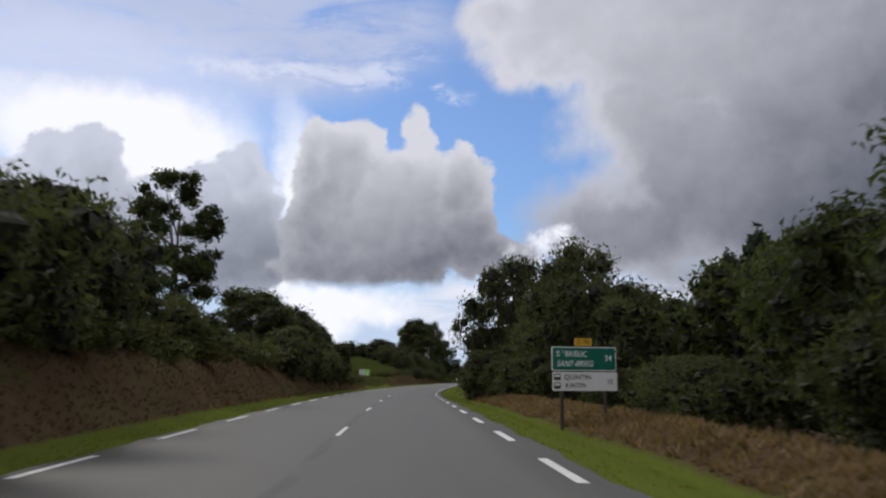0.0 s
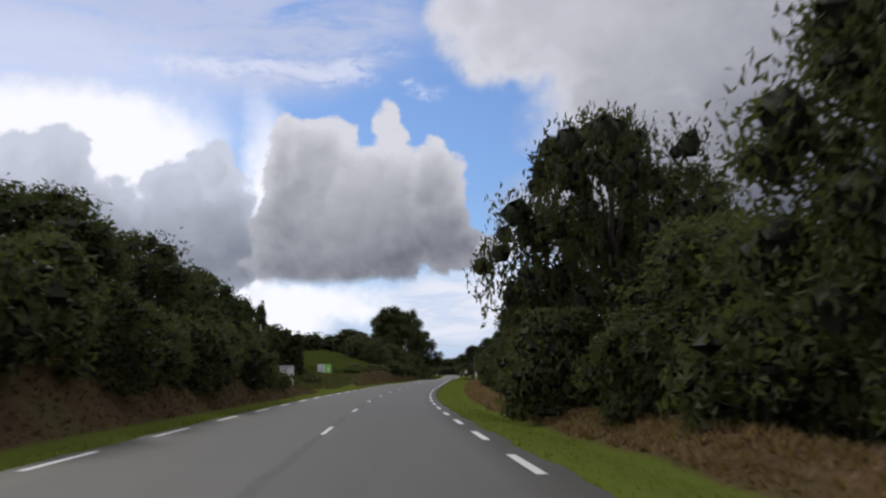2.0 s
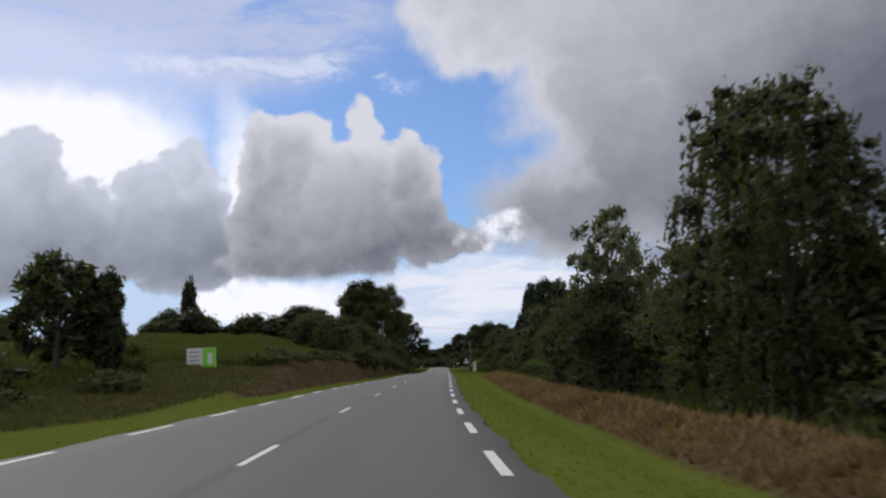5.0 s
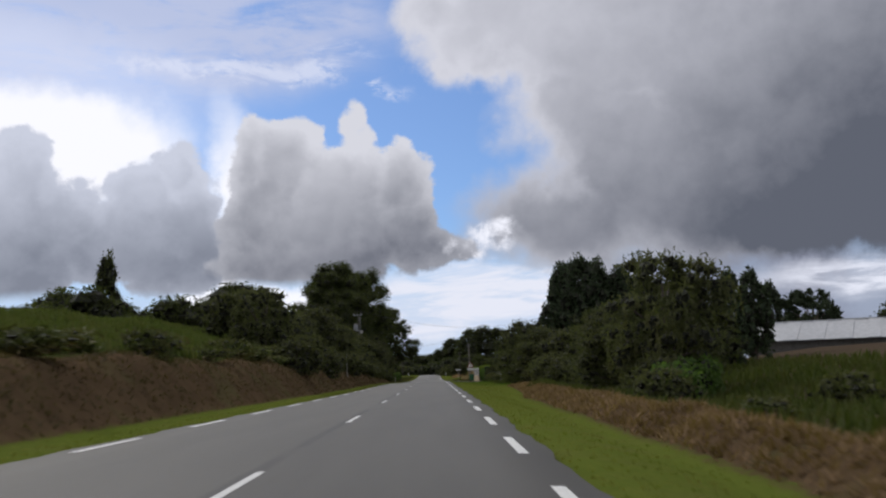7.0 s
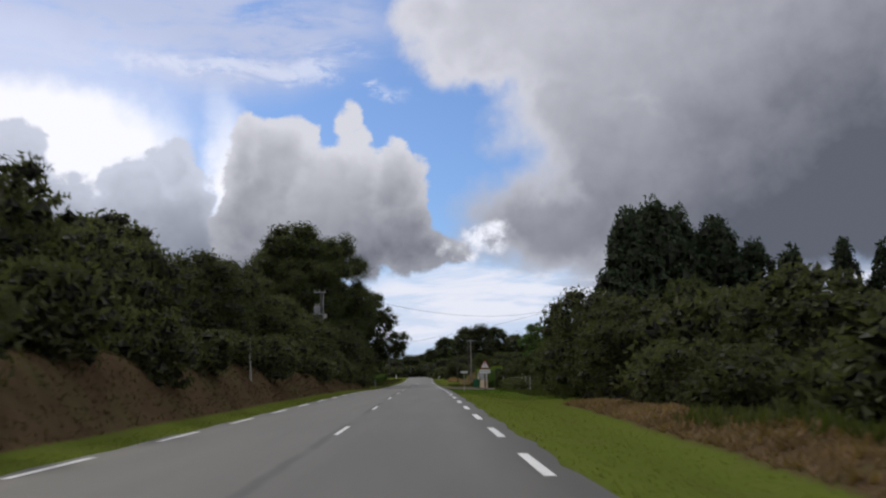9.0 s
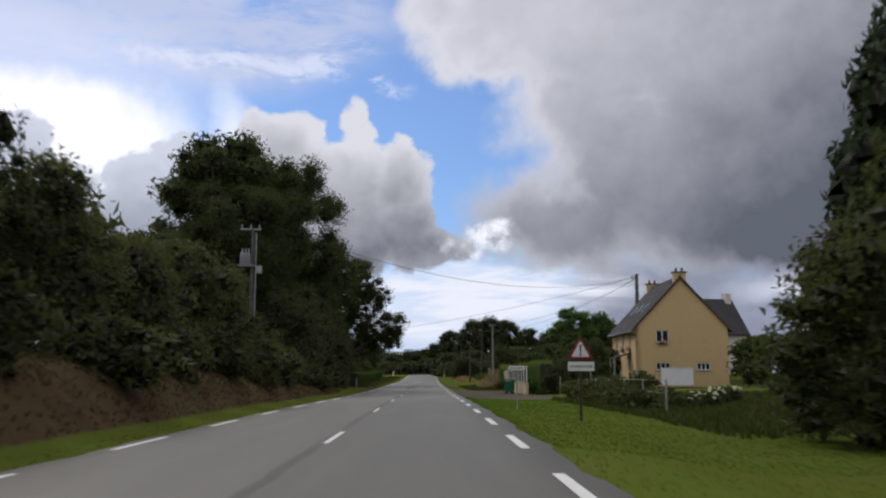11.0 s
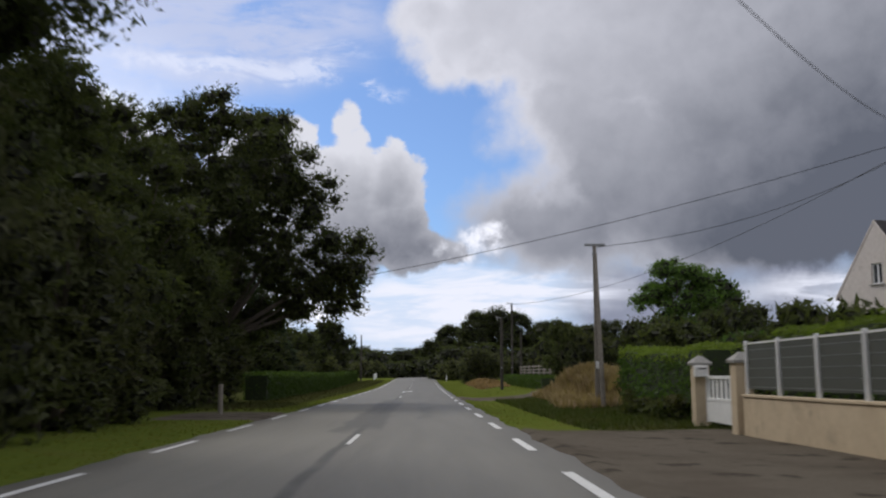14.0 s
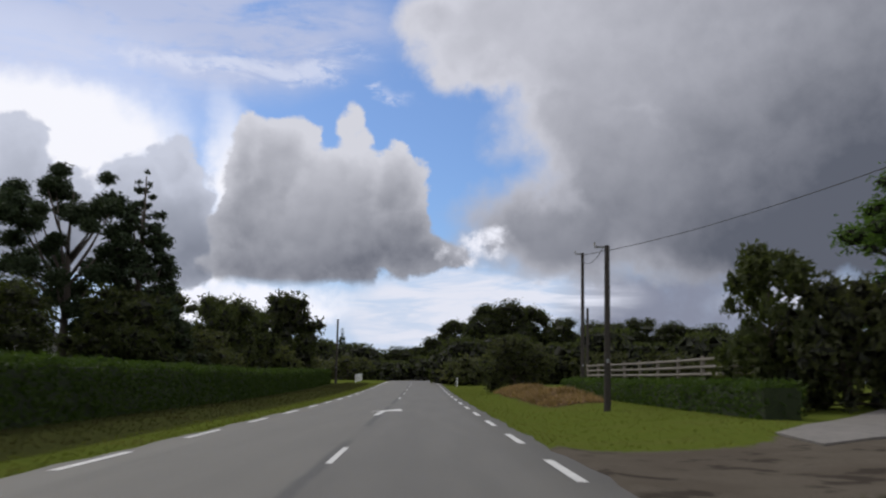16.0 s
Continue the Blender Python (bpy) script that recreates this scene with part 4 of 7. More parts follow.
# left side: the bank at the start, then the bushes before the field
plant_rows([
    ("thicket", 0.0, 24.5, 3.2, 5.0), ("thicket", -1.8, 30, 4.0, 5.2), ("wood_oak", -3.4, 36, 4.0, 5.4), ("thicket", 1.4, 18.5, 3.2, 4.6), ("wood_oak", -5.5, 28, 4.4, 7), ("wood_oak", -7, 40, 4.8, 6), ("bush", -2.8, 42, 2.2, 4.2), ("thicket", 2.6, 12, 3.2, 4.4), ("wood_oak", -5, 20, 4.6, 7),
    ("ash", -5.2, 49.2, 8.8, 5.6, 0), ("bush", -3.4, 47.5, 2.0, 3.6), ("bush", -4.4, 53, 2.0, 3.8), ("bush", -7.6, 50, 2.4, 5), ("fernbush", -5.4, 57, 1.4, 4.4), ("fernbush", -6.2, 62, 1.4, 5), ("fernbush", -8.4, 66, 1.5, 6), ("fernbush", -9.5, 60, 1.7, 7),
    ("oak", -8.3, 75, 5.8, 7.0, 1), ("thicket", -6.9, 81, 5.5, 5.6), ("thicket", -6.6, 86.5, 4.8, 4.6), ("oak", -7.4, 92.5, 5.6, 4.8, 0), ("bush", -7.0, 98, 3.4, 4.4), ("bush", -7.6, 70, 2.6, 4),
    ("oak", -9.4, 107, 5.9, 6.2, 2), ("fernbush", -6.9, 104, 0.8, 2.6), ("fernbush", -7.2, 109.5, 0.7, 2.6), ("fernbush", -6.4, 98, 1.0, 2.6), ("thicket", -10.2, 112.5, 5.2, 4.4), ("thicket", -11.8, 119, 4.6, 3.8), ("bush", -14.5, 131, 2.6, 4),
    ("oak", -14.2, 146, 5.4, 5.2, 0), ("poplar", -11.9, 146, 4.9, 1.8, 0), ("bush", -12, 134, 1.6, 4), ("bush", -15, 138, 2.2, 5), ("fernbush", -12.6, 150, 0.7, 3.0), ("fernbush", -9.4, 139, 0.9, 3.2), ("fernbush", -14.5, 154, 1.0, 4), ("fernbush", -11, 131, 1.0, 4),
])
# dead bracken and brambles over the top of the first cutting
for i in range(15):
    p = on_road(20 + 4.4 * i, -6.7 - 0.4 * math.sin(i * 2.3))
    plant("fernbush", float(p[0]), float(p[1]), 1.0 + 0.25 * math.sin(i * 1.7), 3.2 + 0.4 * math.sin(i), i % 3)
for i in range(9):
    p = on_road(256 + 5.2 * i, -6.3 - 0.3 * math.sin(i * 2.3))
    plant("fernbush", float(p[0]), float(p[1]), 0.9 + 0.2 * math.sin(i * 1.7), 2.5 + 0.3 * math.sin(i), i % 3)
for i in range(9):
    p = on_road(62 + 3.2 * i, -5.9 - 0.35 * math.sin(i * 2.1))
    plant("thicket", float(p[0]), float(p[1]), 2.5 + 0.5 * math.sin(i * 1.3), 3.4 + 0.4 * math.sin(i * 2.7), i % 3, sink=0.5)
for i in range(3):
    p = on_road(91.5 + 3.0 * i, -5.8)
    plant("bush", float(p[0]), float(p[1]), 1.5 - 0.25 * i, 3.2, i, sink=0.3)
for i in range(15):
    p = on_road(204 + 6.2 * i, -6.3 - 0.3 * math.sin(i * 2.1))
    plant("thicket", float(p[0]), float(p[1]), 2.0 + 0.4 * math.sin(i * 1.3), 3.4 + 0.4 * math.sin(i * 2.7), i % 3, sink=0.4)
# the bushes and trees beyond the field
plant_rows([
    ("willow", -10.2, 214.5, 4.6, 4.6), ("thicket", -9.8, 221, 3.4, 4.8), ("thicket", -10.8, 229, 4.1, 5.6), ("thicket", -9.6, 236, 4.8, 5.4), ("willow", -10.2, 242, 5.4, 5.6), ("thicket", -9.4, 248, 5.8, 5.6), ("willow", -12.5, 255, 7.4, 6.5), ("willow", -15, 237, 6.0, 7), ("thicket", -13.5, 222, 4.4, 6),
    ("thicket", -8.6, 255, 5.2, 5), ("thicket", -8.4, 261.5, 3.9, 5.4), ("wood_oak", -13, 265, 5.8, 8), ("thicket", -8.4, 268, 5.2, 5.4), ("wood_oak", -11.5, 276, 6.7, 7), ("thicket", -8.2, 274, 5.0, 5), ("bush", -7.2, 280, 2.6, 4), ("bush", -7.0, 286, 2.2, 3.6), ("thicket", -10.4, 283, 6.2, 5.6), ("fernbush", -6.6, 276, 1.2, 3), ("fernbush", -6.5, 291, 1.2, 3), ("fernbush", -6.6, 266, 1.2, 3.2),
    ("oak", -14.2, 303, 19.6, 13, 0), ("wood_oak", -10.3, 312, 19.8, 11.4, 2), ("wood_oak", -13.5, 319, 18.5, 10), ("wood_oak", -15.5, 308, 20, 11), ("wood_oak", -11.2, 304.5, 18.5, 9.0, 2), ("thicket", -7.3, 298, 3.0, 3.6), ("thicket", -7.0, 304.5, 3.0, 3.6), ("thicket", -7.0, 310, 3.0, 3.6), ("thicket", -6.9, 316, 2.8, 3.4), ("thicket", -7.1, 321, 2.6, 3.2), ("wood_oak", -12, 297, 14.5, 9), ("thicket", -8.0, 295, 6.5, 5.6), ("thicket", -8.0, 302, 7.5, 6), ("wood_oak", -8.8, 321.5, 7.2, 6.6), ("thicket", -7.6, 311, 7, 6), ("wood_oak", -17, 314, 16, 11),
    ("wood_oak", -9.4, 331, 9.8, 6.6), ("wood_oak", -11.5, 327, 12.8, 6.8), ("wood_oak", -9.4, 337.5, 8.4, 6.0), ("wood_oak", -9.7, 344.5, 7.6, 5.8), ("thicket", -8.6, 333.5, 4.8, 4.4), ("thicket", -9.4, 329.0, 4.2, 4.0), ("thicket", -8.6, 340.5, 4.2, 4.4), ("wood_oak", -13, 331, 13, 9), ("wood_oak", -16, 345, 12, 10), ("thicket", -7.4, 318, 5.5, 5), ("bush", -10.6, 343, 3.0, 4),
])


def lobed_oak(x, y, lobes, seed, label):
    """A roadside oak whose limbs each carry a round head of leaves, with sky between the heads."""
    r_ = np.random.default_rng(seed)
    z0 = ground_at(x, y)
    heads, sizes, limbs = [], [], []
    fork = np.array((0.2, 0.0, 3.2))
    limbs.append(tube([(0, 0, -0.3), (0.06, 0, 1.5), tuple(fork)], [0.48, 0.38, 0.33], 10))
    for a, b, c, r in lobes:
        to = np.array((a - x, b, c - z0))
        bend = (fork + to) / 2 + (0, 0, -0.3 if to[2] > 5 else 0.5)
        limbs.append(tube([tuple(fork - (0, 0, 0.3)), tuple(bend), tuple(to)], [0.16, 0.10, 0.03], 7))
        m = int(7 * r ** 1.6) + 4
        d = r_.normal(size=(m, 3))
        d /= np.linalg.norm(d, axis=1)[:, None]
        c_ = to + d * (r * 0.95 * r_.uniform(0.2, 1.0, (m, 1)) ** 0.5) * (1, 1, 0.9)
        heads.append(c_)
        sizes.append(r_.uniform(0.55, 1.10, m))
        for q in c_[::4]:
            limbs.append(tube([tuple(to), tuple((to + q) / 2 + (0, 0, 0.1)), tuple(q)], [0.03, 0.02, 0.01], 4))
    c_, cs = np.concatenate(heads), np.concatenate(sizes)
    n = 85000
    pick = r_.choice(len(c_), n, p=cs ** 2 / (cs ** 2).sum())
    d = r_.normal(size=(n, 3))
    d /= np.linalg.norm(d, axis=1)[:, None]
    at = c_[pick] + d * (cs[pick] * r_.beta(2.2, 1.6, n) * 1.15)[:, None] * (1, 1, 0.8)
    ob = new("oak_tree")
    ob.matrix_basis = pose(x, y, z0)
    crown = leaf_mesh("crown", at, 0.15, LEAF_OAK, r_, 0.1, inner=shade_cores(c_, cs * 0.42, r_, 1.0, True, clip=False))
    for part_name, me in (("trunk", stems("trunk", limbs, BARK)), ("crown", crown)):
        new(part_name, me).parent = ob
    return tagged(ob, label, "tree", "trees beside the road")


lobed_oak(-9.0, 341.6, [(-9.0, 0.5, 12.6, 3.4), (-6.0, -1.2, 11.6, 2.5), (-6.8, 2.0, 13.4, 2.0), (-4.6, 0.2, 9.8, 1.9), (-2.1, 0.0, 7.0, 1.7), (-2.6, 0.9, 5.2, 1.4), (-5.2, -0.8, 7.4, 1.9), (-7.4, -2.2, 9.0, 2.2), (-11.8, -0.6, 10.8, 3.3), (-12.2, 1.5, 6.8, 3.2), (-9.4, -1.8, 6.0, 2.4), (-6.6, 1.5, 4.9, 1.8), (-10.5, -2.4, 9.0, 2.5), (-9.6, 1.4, 14.2, 1.6), (-7.8, 1.6, 10.6, 2.0), (-4.4, 0.6, 5.0, 1.5), (-8.4, 2.2, 7.4, 2.0), (-12.8, 0.5, 13.0, 2.4)], 77, "tall dark oak tree with separate leafy heads")
# brambles hanging over the top of the cut
plant_rows([("fernbush", -7.7 - 0.5 * math.sin(i * 2.7), 159 + 4.6 * i, 0.75 + 0.25 * math.sin(i * 1.9), 2.8 + 0.5 * math.sin(i)) for i in range(12)])
# behind the left field: a skyline of trees
plant_rows([("poplar", -47.0, 288, 18.6, 4.8, 0)] + [("far", -40 - 5.5 * i + 3 * math.sin(i * 2.1), 262 + 9 * math.cos(i * 1.7), 9.2 + 1.4 * math.sin(i * 3.3), 9) for i in range(7)] + [("far", -24 - 4.5 * i, 256 + 4 * math.sin(i), 7.4 + 1.3 * math.sin(i * 2.7), 7.5) for i in range(5)] + [("far", -18 - 2 * (i % 2), 246 + 8 * i, 7.2 + 1.0 * math.sin(i * 2), 8) for i in range(4)])
# garden trees behind the left hedge
plant_rows([("pine", -17.4, 388, 12.6, 8.6, 0), ("spruce", -13.9, 389, 13.0, 8.6, 0), ("wood_oak", -18, 379, 5.6, 7), ("wood_oak", -15.5, 396, 7.0, 7), ("wood_oak", -13.8, 386, 5.6, 6), ("bush", -12.5, 400, 4, 5), ("wood_oak", -13.4, 409, 7.4, 6), ("oak", -11.6, 430, 8.8, 7.2, 1), ("wood_oak", -13.5, 419, 6.6, 6), ("wood_oak", -12.5, 441, 5.6, 6), ("wood_oak", -29, 384, 5.0, 7), ("wood_oak", -18, 404, 5.4, 7), ("bush", -11, 423, 3.6, 5)])
# right side: the first great bush and the wood behind the sign
plant_rows([
    ("thicket", 14.6, 62, 9.6, 7.4), ("thicket", 12.8, 69, 5.6, 6.4), ("willow", 11.1, 77.8, 10.7, 8.4, 0), ("thicket", 14.0, 81, 10.0, 7.0), ("thicket", 17.5, 64, 7.0, 8), ("willow", 12.3, 84, 8.5, 5.6), ("thicket", 17, 75, 6.6, 8), ("thicket", 16.5, 57, 5.6, 6), ("bush", 11.2, 62, 2.4, 3.4), ("bush", 10.0, 67, 2.2, 3), ("thicket", 9.0, 75, 3.2, 4.2), ("thicket", 8.6, 79.5, 2.6, 3.4), ("bush", 12.6, 57, 2.2, 3.4),
    ("wood_oak", 18.4, 30, 5.8, 6), ("wood_oak", 20.6, 39, 6.6, 7), ("oak", 23.5, 48, 7.2, 7, 1), ("cypress", 25.5, 64, 10.6, 5), ("wood_oak", 21.5, 55, 7.6, 6.5), ("oak", 26, 58, 9.2, 7, 2), ("bush", 16.5, 38, 2.2, 5), ("bush", 17, 46, 2.4, 5), ("bush", 15.4, 31, 1.6, 4), ("bush", 17, 25, 2.6, 5), ("wood_oak", 18.8, 23, 7.2, 7), ("bush", 15.2, 51, 2.0, 4), ("cypress", 30.5, 90, 13, 5), ("wood_oak", 25, 90, 9.0, 8), ("wood_oak", 29, 44, 8, 8),
])
# right side along the bend
plant_rows([
    ("willow", 11.2, 127, 8.6, 5.6, 1), ("thicket", 11.6, 134, 5.6, 6), ("thicket", 14.4, 125, 4.8, 6), ("willow", 17.4, 131, 5.0, 7), ("thicket", 18, 139, 5.4, 8), ("thicket", 9.8, 143, 5.2, 5), ("bush", 10.6, 117, 2.4, 5), ("bush", 11.5, 110, 2.4, 5), ("bush", 12.4, 103, 3.0, 5), ("bush", 14.5, 98, 2.8, 5), ("fernbush", 10.2, 106, 1.4, 3.5), ("fernbush", 9.8, 113, 1.4, 3.5), ("fernbush", 9.8, 99, 1.3, 3.4), ("thicket", 18.5, 112, 3.8, 8), ("thicket", 20, 120, 4.0, 8), ("wood_oak", 21, 106, 4.0, 7), ("wood_oak", 22.6, 121, 6.0, 6), ("oak", 34, 151, 9.4, 6, 0), ("wood_oak", 23, 150, 6.0, 9), ("wood_oak", 30, 138, 5.2, 10), ("thicket", 9.8, 152, 5.0, 5),
    ("sallow", 12.6, 158.5, 10.4, 5.8, 1), ("thicket", 12.6, 159.5, 5.2, 5.4), ("thicket", 11.2, 158, 4.0, 4.4), ("fresh_bush", 10.4, 181, 1.6, 2.4), ("fresh_bush", 11.8, 183, 1.8, 2.6), ("bush", 14.2, 175.5, 1.0, 2.4), ("fresh_bush", 10.2, 99, 1.4, 3.0), ("willow", 11.6, 186.5, 6.2, 5.6, 0), ("thicket", 13.0, 191, 5.4, 5.4), ("thicket", 11.8, 198, 4.8, 5), ("thicket", 13, 204, 4.8, 6), ("bush", 9.9, 180, 1.4, 2.4), ("bush", 10.6, 184, 2.0, 3.0), ("fernbush", 10.5, 172, 0.7, 2.4), ("bush", 14, 210, 3, 6), ("cypress", 22, 210, 6.6, 3, 1), ("cypress", 24.5, 213, 6.6, 3, 2), ("wood_oak", 18, 206, 4.6, 6),
])
# right side before the house
plant_rows([
    ("thicket", 12.4, 237, 5.6, 6), ("willow", 11.4, 244.5, 6.6, 6.2), ("thicket", 14.5, 230, 5.0, 6.5), ("thicket", 11.6, 251, 5.0, 5.4), ("bush", 11.8, 226, 2.8, 4.5), ("bush", 12.2, 219, 2.4, 4.5), ("thicket", 17, 225, 5.4, 7), ("thicket", 19.5, 240, 5.6, 8), ("bush", 13.6, 257, 2.6, 3.5), ("bush", 12.6, 213, 2.2, 4),
    ("cypress", 17.8, 261, 13.8, 6.4, 0), ("cypress", 20.4, 263, 14.9, 8.6, 1), ("cypress", 23.0, 266, 15.0, 8.6, 2), ("cypress", 25.6, 264, 13.4, 7.6, 0), ("cypress", 27.9, 262, 11.4, 6.4, 1), ("cypress", 30.4, 260, 10.6, 4.6, 2), ("wood_oak", 25, 252, 6.4, 8), ("cypress", 32.5, 256, 10.4, 3.6, 0), ("cypress", 35, 255, 10.2, 3.6, 1), ("cypress", 40, 252, 10.2, 3.8, 2), ("thicket", 32, 248, 6, 8), ("thicket", 41, 244, 5.4, 8), ("pine", 36, 231, 6.0, 6, 1), ("wood_oak", 33, 231, 3.2, 4), ("oak", 50, 240, 7, 8, 0), ("wood_oak", 21, 257, 8, 7),
])
# gardens on the right past the house, and the trees that close the view
plant_rows([
    ("garden", 24.8, 379, 11.0, 8.2, 0), ("garden", 31, 388, 10.4, 8, 1), ("wood_oak", 14.4, 341, 4.0, 5.0), ("wood_oak", 17.0, 330, 4.2, 6.4), ("wood_oak", 21.0, 322, 3.6, 6), ("bush", 14.2, 317, 2.8, 4), ("fernbush", 10.4, 331, 1.0, 2.4), ("bush", 11.0, 334.5, 1.5, 2.6), ("fernbush", 9.4, 327.5, 0.7, 2.2), ("fernbush", 9.2, 323.5, 0.8, 2.0), ("garden", 18, 341, 3.4, 5), ("wood_oak", 27, 351, 4.2, 7), ("wood_oak", 24, 360, 4.8, 7), ("ash", 12.6, 367, 5.4, 4.2, 1), ("thicket", 14.6, 366, 4.0, 5.2), ("bush", 14.6, 373, 2.6, 4), ("wood_oak", 18.4, 363, 4.6, 6), ("thicket", 8.8, 410, 4.4, 5.5), ("thicket", 10.5, 416, 4.0, 5), ("bush", 20, 352, 2.6, 4),
    ("thicket", 11.2, 299.4, 2.2, 2.4), ("bush", 16.8, 307, 1.3, 2.4), ("fernbush", 12.6, 282, 1.2, 2.4), ("fernbush", 12.0, 286, 1.3, 2.4), ("bush", 24, 280, 2.8, 5), ("bush", 29, 284, 3, 5), ("wood_oak", 33, 300, 4.4, 6), ("wood_oak", 26.8, 301, 4.2, 5), ("wood_oak", 29.8, 299, 4.2, 5), ("wood_oak", 36, 300, 4.8, 6), ("wood_oak", 38, 306, 4.8, 7), ("wood_oak", 41, 318, 6.4, 8), ("wood_oak", 47, 326, 7.0, 8), ("wood_oak", 53, 333, 7.4, 9), ("wood_oak", 27, 290, 3.0, 5), ("fernbush", 11.0, 267.5, 0.9, 2.4), ("fernbush", 15, 288, 1.4, 2.2), ("fernbush", 9.9, 267.6, 0.9, 2.0), ("fernbush", 10.0, 271.2, 1.1, 2.2), ("fernbush", 10.2, 274.8, 1.1, 1.9), ("fernbush", 10.2, 278.4, 1.2, 2.2), ("fernbush", 10.4, 282, 1.0, 1.9), ("fernbush", 10.4, 285.6, 1.1, 2.2), ("ash", 14.2, 300.5, 3.5, 2.8, 2),
])
plant_rows([("bush", 8 + 7.5 * i, 446 + 2 * math.sin(i * 2.2), 3.4, 9) for i in range(10)] + [("bush", -9 - 7.5 * i, 478 + 3 * math.sin(i * 1.2), 3.4, 9) for i in range(8)])
plant_rows([("far", 6.5 + 6.0 * i, 452 + 4 * math.sin(i * 1.9), 5.4 + 0.8 * math.sin(i * 2.6), 8.5) for i in range(12)])
plant_rows([("far", 4.5 + 7.4 * i, 600 + 7 * math.sin(i * 1.9), (13.0, 18.5, 22.0, 22.6, 22.4, 18.4, 16.8, 17.6, 19.0, 17.0, 16.4, 17.2, 18, 16)[i], (9, 12, 13, 14, 13, 12, 12, 13, 13, 12, 12, 13, 13, 13)[i]) for i in range(14)])
plant_rows([("far", -9 - 6.5 * i, 490 + 6 * math.sin(i * 2.3), 5.6 + 0.8 * math.sin(i * 1.4), 9) for i in range(9)] + [("spruce", -17, 560, 13, 6, 0)])
plant_rows([("far", -16 + 6 * i, 556 + 4 * math.sin(i * 2.0), 5.2 + 0.6 * math.sin(i * 2.7), 9) for i in range(6)])
plant_rows([("far", -28 + 7.5 * i, 640 + 8 * math.cos(i * 1.3), 11.0 + 1.3 * math.sin(i * 2.1), 13) for i in range(7)])
plant_rows([("far", 70 + 12 * i, 430 - 16 * i, 8 + 2 * math.sin(i), 13) for i in range(8)] + [("far", 58 + 9 * i, 214 - 7 * i, 6, 11) for i in range(6)] + [("far", 46 + 7 * i, 96 + 9 * i, 8 + 2 * math.sin(i * 2), 11) for i in range(6)] + [("far", 30 + 6 * i, 20 - 8 * i, 8, 10) for i in range(4)])

# ---- built things ----
def part(name, bm, material, parent, label="", smooth=False):
    """Links a bmesh as one mesh object under a thing or under a part."""
    me = bpy.data.meshes.new(name)
    bm.to_mesh(me)
    bm.free()
    me.materials.append(material)
    if smooth:
        me.shade_smooth()
    ob = new(name, me)
    ob.parent = parent
    return tagged(ob, label)


def thing(name, x, y, z, turn_by=0.0, label="", category="", group=""):
    ob = new(name)
    ob.matrix_basis = pose(x, y, z, 0, 0, turn_by)
    return tagged(ob, label, category, group)


def box(sx, sy, sz, at=(0, 0, 0), bevel=0.0, bm=None):
    """A box of that size, standing on its place, with eased edges."""
    bm = bm or bmesh.new()
    got = bmesh.ops.create_cube(bm, size=1.0)
    bmesh.ops.transform(bm, matrix=Matrix.Translation(Vector(at) + Vector((0, 0, sz / 2))) @ Matrix.Diagonal((sx, sy, sz, 1)), verts=got["verts"])
    if bevel:
        edges = list({e for v in got["verts"] for e in v.link_edges})
        bmesh.ops.bevel(bm, geom=edges, offset=bevel, segments=2, affect="EDGES", profile=0.5)
    return bm


def rod(a, b, r0, r1=None, sides=10, bm=None):
    """A round bar from a to b."""
    bm = bm or bmesh.new()
    a, b = Vector(a), Vector(b)
    d = b - a
    m = Matrix.Translation((a + b) / 2) @ d.to_track_quat("Z", "Y").to_matrix().to_4x4()
    bmesh.ops.create_cone(bm, cap_ends=True, segments=sides, radius1=r0, radius2=r0 if r1 is None else r1, depth=d.length, matrix=m)
    return bm


def prism(points, depth, bm=None, axis="y"):
    """A flat shape in x and z, drawn out along y."""
    bm = bm or bmesh.new()
    f = [bm.verts.new((x, 0, z)) for x, z in points]
    b = [bm.verts.new((x, depth, z)) for x, z in points]
    n = len(points)
    bm.faces.new(f)
    bm.faces.new(b[::-1])
    for i in range(n):
        bm.faces.new((f[i], b[i], b[(i + 1) % n], f[(i + 1) % n]))
    bmesh.ops.recalc_face_normals(bm, faces=bm.faces)
    return bm


def rounded(w, h, r, steps=4):
    pts = []
    for cx, cz, a0 in ((w / 2 - r, h / 2 - r, 0), (-w / 2 + r, h / 2 - r, 90), (-w / 2 + r, -h / 2 + r, 180), (w / 2 - r, -h / 2 + r, 270)):
        pts += [(cx + r * math.cos(radians(a0 + 90 * i / steps)), cz + r * math.sin(radians(a0 + 90 * i / steps))) for i in range(steps + 1)]
    return pts


def lettering(name, body, size, x, z, y, material, parent, slant=0.0, squeeze=1.0, align="LEFT"):
    """Words in the built-in font, standing upright and facing -y."""
    cu = bpy.data.curves.new(name, "FONT")
    cu.body, cu.size, cu.extrude, cu.shear, cu.align_x, cu.align_y = body, size, 0.001, slant, align, "CENTER"
    cu.space_character = 1.08
    cu.offset = size * 0.012
    cu.materials.append(material)
    ob = new(name, cu)
    ob.parent = parent
    ob.matrix_basis = pose(x, y, z, 90, 0, 0) @ Matrix.Diagonal((squeeze, 1, 1, 1))
    return ob


def move(bm, m):
    bmesh.ops.transform(bm, matrix=m, verts=bm.verts)
    return bm


